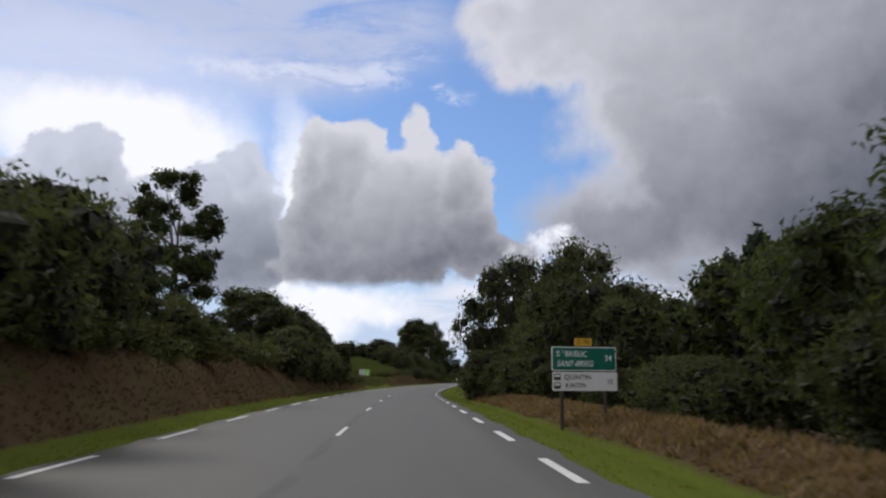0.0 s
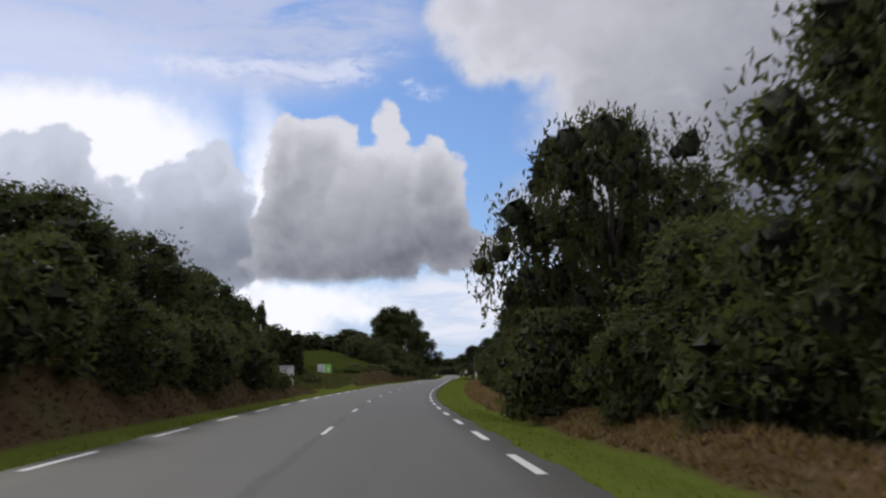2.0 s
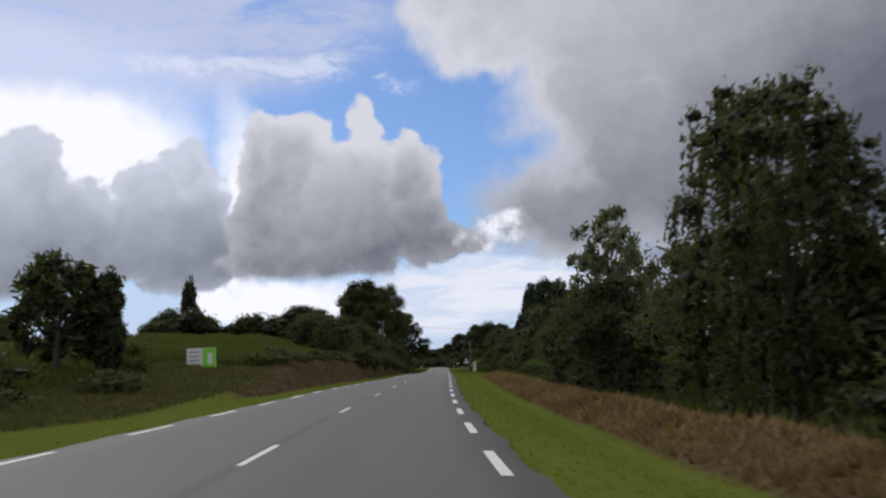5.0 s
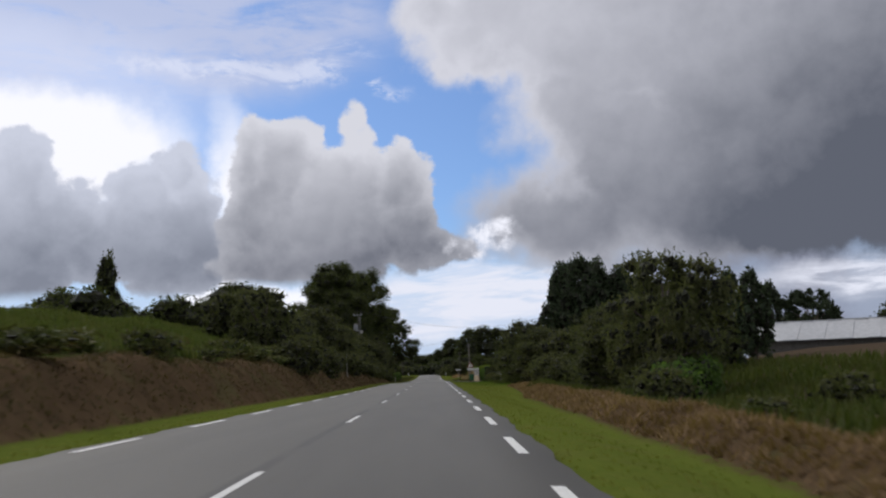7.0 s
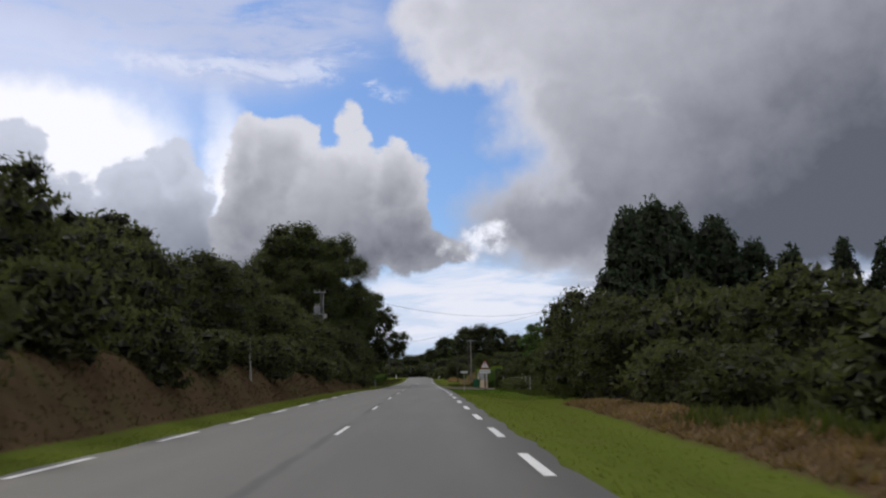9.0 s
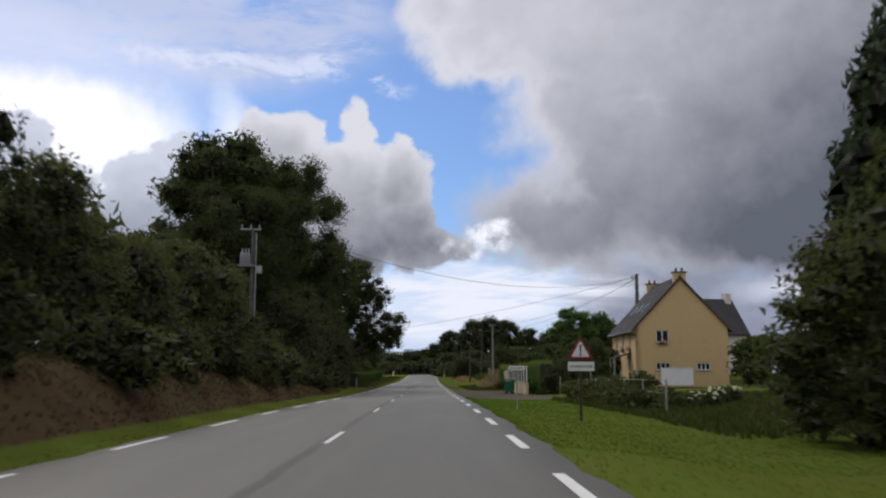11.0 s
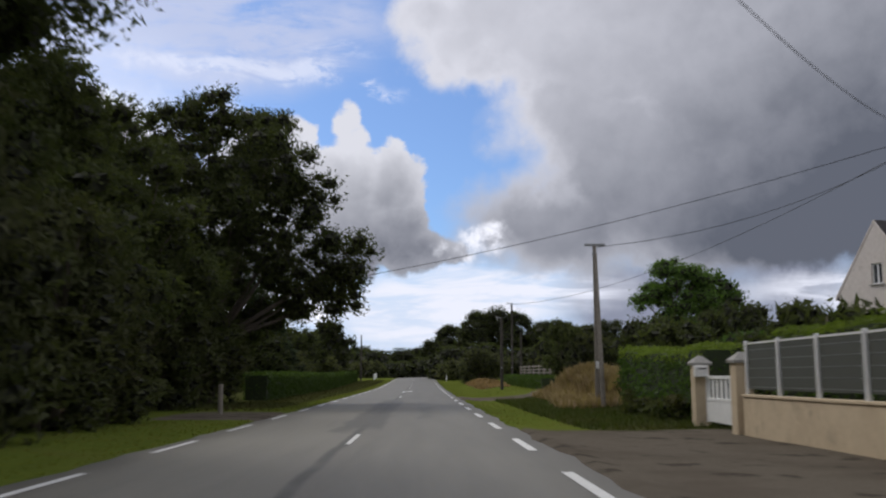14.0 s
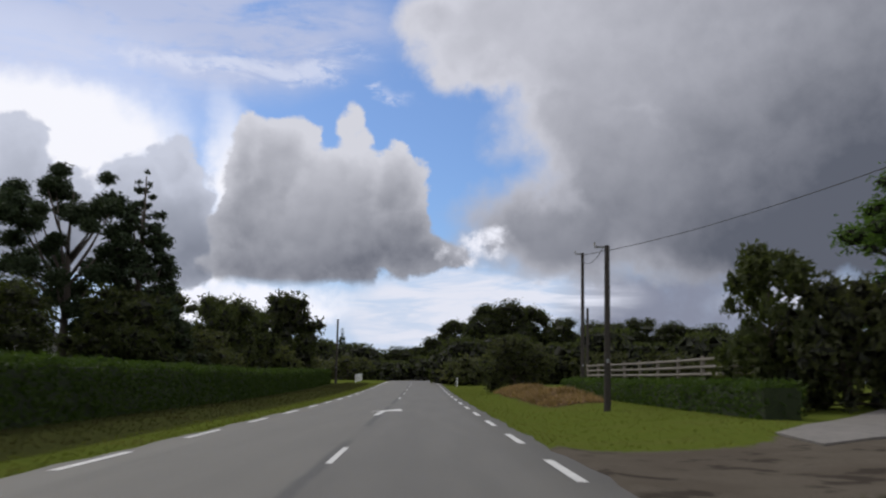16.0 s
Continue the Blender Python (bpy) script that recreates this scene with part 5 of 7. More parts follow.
# -- the direction sign --
def direction_sign():
    z0 = ground_at(11.8, 33.0)
    t = thing("direction_sign", 11.80, 33.2, z0, 17, "green and white road direction sign on two brown posts", "road sign")
    for x in (-0.62, 0.62):
        p = part("post", box(0.08, 0.08, 2.02 - z0, (x, 0.05, -0.15), 0.01), METAL_BROWN, t, "dark brown steel post")
    zg, hg, w = 1.70 - z0, 0.64, 1.86
    plate = part("green_panel", move(prism(rounded(w, hg, 0.05), 0.025), pose(0, -0.03, zg)), SIGN_WHITE, t, "green panel with white rim")
    part("panel_face", move(prism(rounded(w - 0.05, hg - 0.05, 0.035), 0.004), pose(0, -0.035, zg)), SIGN_GREEN, plate, "green face")
    lettering("lettering", "S", 0.215, -0.80, zg + 0.125, -0.037, INK_WHITE, plate)
    lettering("lettering", "T", 0.11, -0.665, zg + 0.175, -0.037, INK_WHITE, plate)
    lettering("lettering", "BRIEUC", 0.215, -0.555, zg + 0.125, -0.037, INK_WHITE, plate, 0, 0.84)
    lettering("lettering", "SANT-BRIEG", 0.215, -0.79, zg - 0.135, -0.037, INK_WHITE, plate, 0.22, 0.83)
    lettering("lettering", "34", 0.215, 0.80, zg + 0.02, -0.037, INK_WHITE, plate, 0, 0.9, "RIGHT")
    zw, hw = 1.10 - z0, 0.50
    plate = part("white_panel", move(prism(rounded(w, hw, 0.03), 0.025), pose(0.02, -0.03, zw)), SIGN_WHITE, t, "white panel with black place names")
    lettering("lettering", "QUINTIN", 0.185, -0.58, zw + 0.105, -0.034, INK_BLACK, plate, 0, 0.95)
    lettering("lettering", "KINTIN", 0.185, -0.56, zw - 0.115, -0.034, INK_BLACK, plate, 0.22, 0.9)
    lettering("lettering", "15", 0.185, 0.83, zw - 0.01, -0.034, INK_BLACK, plate, 0, 0.9, "RIGHT")
    for dz in (0.115, -0.115):
        part("pictogram", move(prism(rounded(0.19, 0.17, 0.02), 0.004), pose(-0.78, -0.034, zw + dz)), METAL_BROWN, plate, "small dark pictogram square")
        part("pictogram_mark", move(prism(rounded(0.15, 0.06, 0.01), 0.004), pose(-0.78, -0.038, zw + dz + 0.03)), SIGN_WHITE, plate, "pale pictogram bar")
    plate = part("road_number_plate", move(prism(rounded(0.50, 0.20, 0.02), 0.02), pose(-0.02, -0.03, zg + 0.45)), SIGN_YELLOW, t, "small yellow road number plate")
    lettering("lettering", "D 790", 0.17, -0.02, zg + 0.45, -0.033, INK_BLACK, plate, 0, 0.82, "CENTER")
    part("plate_bracket", box(0.05, 0.03, 0.5, (-0.02, 0.0, zg + 0.10)), METAL_BROWN, t)


direction_sign()


# -- the signs seen from behind, across the road --
def back_sign():
    x, y = -9.72, 128.0
    z0 = ground_at(x, y)
    t = thing("direction_sign", x, y, z0, 4, "pale grey back of a two-panel road sign on one post", "road sign")
    part("post", box(0.09, 0.06, 2.36 - z0, (0, 0, -0.1), 0.008), METAL_GREY, t, "grey steel post")
    for zc, h, w in ((1.70, 0.98, 1.36), (0.64, 0.98, 1.30)):
        p = part("panel", move(prism(rounded(w, h, 0.04), 0.03), pose(0, 0.035, zc - z0)), SIGN_BACK, t)
        for dz in (0.34, -0.34):
            part("rail", box(w - 0.12, 0.03, 0.05, (0, 0.018, zc - z0 + dz - 0.025)), METAL_GREY, p, "grey stiffening rail")
        part("rim", box(w, 0.02, 0.03, (0, 0.02, zc - z0 + h / 2 - 0.03)), METAL_GREY, p, "rim")


back_sign()


def lime_sign():
    x, y = -10.6, 156.5
    z0 = ground_at(x, y)
    t = thing("roadside_sign", x, y, z0, 0, "white and lime green sign on a grey post", "road sign")
    part("post", box(0.07, 0.05, 2.5 - z0, (0, 0.03, -0.1), 0.008), METAL_GREY, t)
    w, h, zc = 1.62, 1.16, 2.02 - z0
    plate = part("panel", move(prism(rounded(w, h, 0.03), 0.025), pose(0, 0.0, zc)), SIGN_WHITE, t)
    part("lime_half", move(prism(rounded(w * 0.44, h - 0.04, 0.02), 0.004), pose(w * 0.265, -0.005, zc)), SIGN_LIME, plate, "lime green half with a pale mark")
    part("pale_mark", move(prism(rounded(0.26, 0.62, 0.10), 0.004), pose(w * 0.30, -0.009, zc - 0.02)), SIGN_WHITE, plate, "pale mark")
    for i, dz in enumerate((0.36, 0.12, -0.1, -0.32)):
        part("text_bar", move(prism(rounded(0.55 - 0.08 * (i % 2), 0.07, 0.01), 0.003), pose(-0.38, -0.004, zc + dz)), METAL_GREY, plate, "grey bar of unreadable writing")


lime_sign()


def warning_sign():
    x, y = 6.25, 258.3
    z0 = ground_at(x, y)
    t = thing("warning_sign", x, y, z0, 3, "triangular red-rimmed warning sign on a dark post", "road sign")
    part("post", box(0.08, 0.05, 2.35, (0, 0.04, -0.15), 0.008), METAL_BROWN, t, "dark brown post")

    def tri(h, z, y0, d, cut):
        w = h / math.sin(radians(60))
        pts = []
        for px, pz in ((0, h), (-w / 2, 0), (w / 2, 0)):
            for q in (-1, 1):
                a = math.atan2(h / 3 - pz, -px) + q * 0.5
                pts.append((px + cut * math.cos(a), pz + cut * math.sin(a)))
        order = [pts[1], pts[0], pts[2], pts[3], pts[4], pts[5]]
        cx, cz = 0, h / 3
        order.sort(key=lambda p: math.atan2(p[1] - cz, p[0] - cx))
        return move(prism(order, d), pose(0, y0, z))

    zb = 1.78
    rim = part("triangle_plate", tri(0.70, zb, 0.0, 0.02, 0.05), INK_BLACK, t, "black edged triangle plate")
    part("red_rim", tri(0.655, zb + 0.016, -0.004, 0.003, 0.04), SIGN_RED, rim, "dark red rim")
    part("triangle_face", tri(0.47, zb + 0.078, -0.008, 0.003, 0.03), SIGN_WHITE, rim, "white face")
    part("exclamation_bar", move(prism([(-0.018, 0.0), (0.018, 0.0), (0.036, 0.22), (-0.036, 0.22)], 0.003), pose(0, -0.012, zb + 0.21)), INK_BLACK, rim, "black exclamation bar")
    part("exclamation_dot", move(prism(rounded(0.07, 0.07, 0.03), 0.003), pose(0, -0.012, zb + 0.145)), INK_BLACK, rim, "black exclamation dot")
    zp = 1.58
    plate = part("text_plate", move(prism(rounded(0.78, 0.27, 0.03), 0.02), pose(0.02, 0.0, zp)), SIGN_WHITE, t, "white plate under the triangle")
    for i in range(9):
        part("text_bar", move(prism(rounded(0.052, 0.08, 0.01), 0.003), pose(-0.29 + i * 0.074 + (0.02 if i > 4 else 0), -0.004, zp)), METAL_GREY, plate, "grey bar of unreadable writing")


warning_sign()


# -- poles and wires --
def transformer_pole():
    x, y = -9.3, 289.5
    z0 = ground_at(x, y)
    t = thing("utility_pole", x, y, z0, 0, "weathered concrete pole with a grey transformer", "utility pole")
    top = 10.25 - z0
    bm = bmesh.new()
    for i in range(9):
        a, b = i * top / 9, (i + 1) * top / 9
        ra, rb = 0.145 - 0.055 * a / top, 0.145 - 0.055 * b / top
        box(2 * ra, ra * 1.3, b - a - 0.05, (0, 0, a - (0.3 if i == 0 else 0)), 0.02, bm)
        box(2 * rb * 0.86, rb * 1.1, 0.06, (0, 0, b - 0.055), 0, bm)
    part("shaft", bm, CONCRETE_DARK, t, "ribbed concrete shaft")
    tr = part("transformer", box(0.62, 0.5, 0.75, (-0.42, -0.1, top - 2.35), 0.05), METAL_GREY, t, "grey transformer box")
    part("transformer_base", box(1.0, 0.6, 0.10, (-0.38, -0.1, top - 2.46), 0.01), METAL_GREY, tr)
    for i in range(3):
        part("insulator", rod((-0.62 + 0.2 * i, -0.1, top - 1.60), (-0.62 + 0.2 * i, -0.1, top - 1.30), 0.05, 0.03), CONCRETE, tr, "pale insulator")
    for i in range(4):
        part("cooling_fin", box(0.03, 0.12, 0.6, (-0.62 + 0.14 * i, -0.42, top - 2.28)), METAL_GREY, tr)
    sw = part("switch_box", box(0.34, 0.3, 0.5, (0.44, -0.05, top - 2.9), 0.06), CONCRETE, t, "pale rounded switch box")
    part("conduit", rod((0.24, -0.12, top - 6.0), (0.24, -0.12, top - 0.3), 0.04), METAL_GREY, t, "grey conduit")
    part("crossarm", box(1.3, 0.1, 0.1, (-0.15, 0, top - 0.12), 0.01), METAL_GREY, t)
    for i in range(3):
        part("insulator", rod((-0.7 + 0.55 * i, 0, top - 0.02), (-0.7 + 0.55 * i, 0, top + 0.24), 0.05, 0.035), CONCRETE, t, "pale insulator")


transformer_pole()


def lattice_pole():
    x, y, top = 25.8, 337.2, 12.5
    z0 = ground_at(x, y)
    t = thing("utility_pole", x, y, z0, 8, "tall dark ribbed concrete utility pole", "utility pole")
    h = top - z0
    bm = bmesh.new()
    n = 14
    for i in range(n):
        a, b = i * h / n, (i + 1) * h / n
        ra = 0.30 - 0.13 * a / h
        box(2 * ra, 1.2 * ra, b - a - 0.14, (0, 0, a - (0.3 if i == 0 else 0)), 0.02, bm)
        box(1.35 * ra, 0.9 * ra, 0.16, (0, 0, b - 0.15), 0, bm)
    part("shaft", bm, CONCRETE_DARK, t, "ribbed concrete shaft")
    part("cap", box(0.46, 0.3, 0.12, (-0.02, 0, h - 0.06), 0.02), METAL_GREY, t)
    br = part("bracket", box(0.55, 0.1, 0.1, (-0.38, 0, h - 0.55), 0.01), METAL_GREY, t)
    for i in range(2):
        part("insulator", rod((-0.42 - 0.2 * i, 0, h - 0.42), (-0.42 - 0.2 * i, 0, h - 0.12), 0.06, 0.04), CONCRETE, br, "pale insulator")


lattice_pole()


def strutted_pole():
    x, y = 8.97, 333.9
    z0 = ground_at(x, y)
    t = thing("utility_pole", x, y, z0, 0, "grey utility pole with a raking strut and crossarm", "utility pole")
    h = 6.42 - z0
    part("shaft", rod((0, 0, -0.3), (0.0, 0, h), 0.115, 0.075, 12), WOOD_GREY, t, smooth=False)
    part("strut", rod((-0.03, -1.34, -0.2), (0.02, -0.1, h - 0.35), 0.10, 0.06, 10), WOOD_GREY, t, "raking strut")
    part("crossarm", box(0.88, 0.12, 0.10, (0.02, 0, h - 0.02), 0.01), METAL_GREY, t)
    part("collar", rod((0, 0, h - 0.42), (0, 0, h - 0.32), 0.11), METAL_GREY, t)
    part("sleeve", box(0.16, 0.05, 0.30, (0, -0.13, 1.45), 0.01), PAINT_WHITE, t, "small pale plate")


strutted_pole()


def wooden_pole(x, y, top, r=0.13, arm=0.5, label="dark wooden utility pole"):
    z0 = ground_at(x, y)
    t = thing("utility_pole", x, y, z0, 0, label, "utility pole", "wooden poles along the road")
    h = top - z0
    part("shaft", rod((0, 0, -0.3), (0.03, 0, h), r, r * 0.7, 12), WOOD_DARK, t)
    if arm:
        part("crossarm", box(arm, 0.08, 0.08, (-arm / 2 + 0.06, 0, h - 0.10), 0.01), METAL_GREY, t)
        part("insulator", rod((-arm + 0.08, 0, h - 0.02), (-arm + 0.08, 0, h + 0.12), 0.04, 0.03), CONCRETE, t, "pale insulator")
    part("tag", box(0.10, 0.01, 0.14, (0, -r - 0.005, 1.7)), METAL_GREY, t)


wooden_pole(8.2, 371.3, 5.75)
wooden_pole(11.3, 394.2, 8.65)
wooden_pole(-7.8, 443, 7.4, 0.14, 0.0)
wooden_pole(13.2, 288.2 + 115, 6.0, 0.12, 0.0)


def wire(a, b, sag, r=0.018, label="thin dark overhead wire"):
    """A sagging wire between two poles."""
    a, b = np.array(a, float), np.array(b, float)
    q = np.linspace(0, 1, 40)[:, None]
    p = a + (b - a) * q
    p[:, 2] -= 4 * sag * (q * (1 - q))[:, 0]
    v, f = tube(p, [r] * 40, 5)
    ob = add_mesh("overhead_wire", v, f, CABLE, True, label=label, category="wire", group="overhead wires")
    return ob


# -- the ochre house --
def wall_with_holes(w, h_pts, holes, thick, bm=None):
    """A wall in x and z (its outline h_pts) with rectangular holes cut through it; its outer face at y 0, its inner at y thick."""
    xs = sorted({p[0] for p in h_pts} | {v for q in holes for v in (q[0], q[2])})
    bm = bmesh.new()

    def roof(x):
        top = [p for p in h_pts]
        ups = sorted((p for p in top if p[1] > 0.01), key=lambda p: p[0])
        return float(np.interp(x, [p[0] for p in ups], [p[1] for p in ups]))

    for x0, x1 in zip(xs[:-1], xs[1:]):
        if x1 - x0 < 1e-6:
            continue
        cuts = sorted((q[1], q[3]) for q in holes if q[0] <= x0 + 1e-6 and q[2] >= x1 - 1e-6)
        z = -0.3
        spans = []
        for c0, c1 in cuts:
            spans.append((z, z, c0, c0))
            z = c1
        spans.append((z, z, roof(x0), roof(x1)))
        for a0, a1, b0, b1 in spans:
            prism([(x0, a0), (x1, a1), (x1, b1), (x0, b0)], thick, bm)
    bmesh.ops.remove_doubles(bm, verts=bm.verts, dist=1e-5)
    return bm


def window(house, x0, z0, x1, z1, m, bars=2, name="window", frame_mat=PAINT_WHITE, sill=True, surround=None):
    """A framed window in a wall; m carries the wall's own frame (outer face at y 0) into the house."""
    w, h = x1 - x0, z1 - z0
    fr = 0.07
    bm = bmesh.new()
    for a in (box(w, 0.06, fr, ((x0 + x1) / 2, 0.12, z0)), box(w, 0.06, fr, ((x0 + x1) / 2, 0.12, z1 - fr)), box(fr, 0.06, h - 2 * fr, (x0 + fr / 2, 0.12, z0 + fr)), box(fr, 0.06, h - 2 * fr, (x1 - fr / 2, 0.12, z0 + fr))):
        tmp = bpy.data.meshes.new("t")
        a.to_mesh(tmp)
        a.free()
        bm.from_mesh(tmp)
        bpy.data.meshes.remove(tmp)
    win = part(name, move(bm, m), frame_mat, house, "")
    step = (w - fr) / bars
    for i in range(1, bars):
        part("mullion", move(box(0.09, 0.06, h - 2 * fr, (x0 + fr / 2 + step * i, 0.12, z0 + fr)), m), frame_mat, win)
    for i in range(bars):
        part("pane", move(box(step - 0.04, 0.012, h - 2 * fr, (x0 + fr / 2 + step * (i + 0.5), 0.14, z0 + fr)), m), GLASS, win, "dark reflecting glass")
    if sill:
        part("sill", move(box(w + 0.24, 0.24, 0.07, ((x0 + x1) / 2, 0.03, z0 - 0.07), 0.01), m), CONCRETE, win, "pale sill")
    if surround:
        part("lintel", move(box(w + 0.16, 0.02, 0.12, ((x0 + x1) / 2, -0.01, z1)), m), surround, win)
    return win


def slope_slates(house, roof, length, run_w, rise_h, m, row=0.42, col=0.55, name="slate"):
    """Courses of slates on one slope; they lap one another."""
    slope = math.hypot(run_w, rise_h)
    bm0 = box(col - 0.012, row * 1.25, 0.014, (0, 0, 0))
    me = bpy.data.meshes.new(name)
    bm0.to_mesh(me)
    bm0.free()
    me.materials.append(SLATE)
    pitch = math.degrees(math.atan2(rise_h, run_w))
    rows, cols = int(slope / row), int(length / col)
    for r in range(rows):
        for c in range(cols + (r % 2)):
            u = min(max((c + 0.5 - 0.5 * (r % 2)) * col, col * 0.3), length - col * 0.3)
            d = (r + 0.5) * row
            o = new(name, me)
            o.parent = roof
            o.matrix_basis = m @ pose(u, 0, 0) @ pose(0, 0, 0, pitch, 0, 0) @ pose(0, d, 0.03, -2.0, 0, random.uniform(-0.4, 0.4))


def flower_box(house, x, z, m, w=1.0):
    ob = part("flower_box", move(box(w, 0.2, 0.18, (x, -0.12, z), 0.02), m), SHUTTER_BROWN, house, "brown flower box under a window")
    rng = np.random.default_rng(int(x * 10) + 50)
    at = rng.normal(size=(90, 3)) * (w * 0.26, 0.09, 0.10) + (x, -0.14, z + 0.24)
    fl = leaf_mesh("flowers", at, 0.08, FLOWER_PINK, rng)
    p = new("flowers", fl)
    p.parent = ob
    p.matrix_basis = m


def ochre_house():
    x0, x1, y0, y1 = 20.0, 28.0, 312.3, 324.3
    z0 = 0.35
    t = thing("house", x0, y0, z0, -1.5, "ochre rendered house with slate roof and two chimneys", "house")
    W, D, E, R = x1 - x0, y1 - y0, 4.85, 9.15
    ident = Matrix.Identity(4)
    gable = part("gable_wall", wall_with_holes(W, [(0, 0), (W, 0), (W, E), (W / 2, R - 0.05), (0, E)], [(1.75, 3.55, 2.85, 4.62), (1.70, 1.15, 2.95, 1.80), (5.25, 1.15, 6.40, 1.80)], 0.3), RENDER_OCHRE, t, "ochre gable wall")
    window(t, 1.75, 3.55, 2.85, 4.62, ident, 2)
    window(t, 1.70, 1.15, 2.95, 1.80, ident, 3)
    window(t, 5.25, 1.15, 6.40, 1.80, ident, 3)
    flower_box(t, 2.3, 3.36, ident, 0.7)
    # the long wall towards the road: its frame runs from the near corner back along +y
    m = pose(0, D, 0, 0, 0, -90)
    holes = [(D - 3.4, 3.1, D - 2.5, 4.5), (D - 6.6, 3.1, D - 5.7, 4.5), (D - 9.9, 3.1, D - 9.0, 4.5), (D - 3.6, 0.3, D - 2.6, 1.9), (D - 8.6, 0.0, D - 7.5, 2.05)]
    part("side_wall", move(wall_with_holes(D, [(0, 0), (D, 0), (D, E), (0, E)], holes, 0.3), m), RENDER_OCHRE, t, "ochre side wall")
    for q in holes[:3]:
        window(t, *q, m, 2)
        flower_box(t, (q[0] + q[2]) / 2, q[1] - 0.25, m, 1.0)
    window(t, *holes[3], m, 2)
    d = part("door", move(box(1.1, 0.06, 2.05, ((holes[4][0] + holes[4][2]) / 2, 0.15, 0.0), 0.01), m), SHUTTER_BROWN, t, "brown wooden door")
    part("door_handle", move(box(0.12, 0.05, 0.03, (holes[4][0] + 0.2, 0.10, 1.0)), m), METAL_GREY, d)
    part("far_gable_wall", move(prism([(0, -0.3), (W, -0.3), (W, E), (W / 2, R - 0.05), (0, E)], 0.3), pose(0, D - 0.3, 0)), RENDER_OCHRE, t)
    part("back_wall", box(0.3, D - 0.6, E + 0.3, (W - 0.15, D / 2, -0.3)), RENDER_OCHRE, t)
    # roof: two slabs with verge boards, then slates
    over, lap = 0.38, 0.18
    k1 = (R - E) / (W / 2)
    for side in (0, 1):
        pts = [(-over, E - over * k1 + 0.02), (W / 2, R + 0.02), (W / 2, R + 0.20), (-over, E - over * k1 + 0.20)]
        if side:
            pts = [(W - a, b) for a, b in pts]
        slab = part("roof_slope", move(prism(pts, D + 2 * lap), pose(0, -lap, 0)), SLATE, t, "dark slate roof slope")
        bpts = [(p[0], p[1] - 0.03 if i < 2 else p[1] - 0.05) for i, p in enumerate(pts)]
        part("verge_board", move(prism(bpts, 0.04), pose(0, -lap - 0.04, 0)), SHUTTER_BROWN, t, "dark verge board")
        if side == 0:
            slope_slates(t, slab, D + 2 * lap, W / 2 + over, R - E + over * k1, pose(-over, D + lap, E - over * k1 + 0.19, 0, 0, -90))
            for v in (3.0, 5.6, 8.2):
                rl = part("roof_light", move(box(0.62, 0.95, 0.07, (0, 0, 0), 0.015), pose(-over, D + lap, E - over * k1 + 0.19, 0, 0, -90) @ pose(D - v, 0, 0) @ pose(0, 0, 0, math.degrees(math.atan(k1)), 0, 0) @ pose(0, 2.9, 0.05)), METAL_GREY, t, "grey framed roof light")
                part("roof_light_glass", move(box(0.48, 0.80, 0.01, (0, 0, 0.075)), pose(-over, D + lap, E - over * k1 + 0.19, 0, 0, -90) @ pose(D - v, 0, 0) @ pose(0, 0, 0, math.degrees(math.atan(k1)), 0, 0) @ pose(0, 2.9, 0.05)), GLASS, rl, "bright reflecting glass")
    part("ridge", rod((W / 2, -lap, R + 0.2), (W / 2, D + lap, R + 0.2), 0.11), SLATE, t)
    part("gutter", rod((-over - 0.05, -0.1, E - over * k1 + 0.08), (-over - 0.05, D + 0.1, E - over * k1 + 0.08), 0.06), METAL_GREY, t, "grey gutter")
    part("downpipe", rod((0.12, -0.06, 0), (0.12, -0.06, E - 0.5), 0.05), RENDER_OCHRE, t)
    part("downpipe_bend", rod((0.12, -0.06, E - 0.5), (-over, -0.06, E - over * k1), 0.05), RENDER_OCHRE, t)
    for yy in (0.42, D - 0.42):
        c = part("chimney", box(1.05, 0.62, 1.10, (W / 2, yy, R - 0.55), 0.02), RENDER_OCHRE, t, "ochre rendered chimney")
        part("chimney_cap", box(1.25, 0.82, 0.10, (W / 2, yy, R + 0.54), 0.01), CONCRETE_DARK, c)
        for q in (-0.26, 0.26):
            part("chimney_pot", rod((W / 2 + q, yy, R + 0.63), (W / 2 + q, yy, R + 0.98), 0.11, 0.09), SHUTTER_BROWN, c, "dark clay chimney pot")
    # the low lean-to and steps at the corner
    part("porch_roof", move(prism([(-1.6, 2.15), (0, 2.6), (0, 2.7), (-1.6, 2.25)], 2.2), pose(0, 2.4, 0)), SLATE, t, "small slate porch roof")
    for yy in (2.5, 4.5):
        part("porch_post", box(0.12, 0.12, 2.45, (-1.5, yy, -0.25), 0.01), CONCRETE, t)
    for i in range(4):
        part("step", box(0.3, 1.4, 0.18 * (i + 1), (-0.15 - 0.3 * (3 - i), 8.0, -0.3)), CONCRETE, t)


ochre_house()


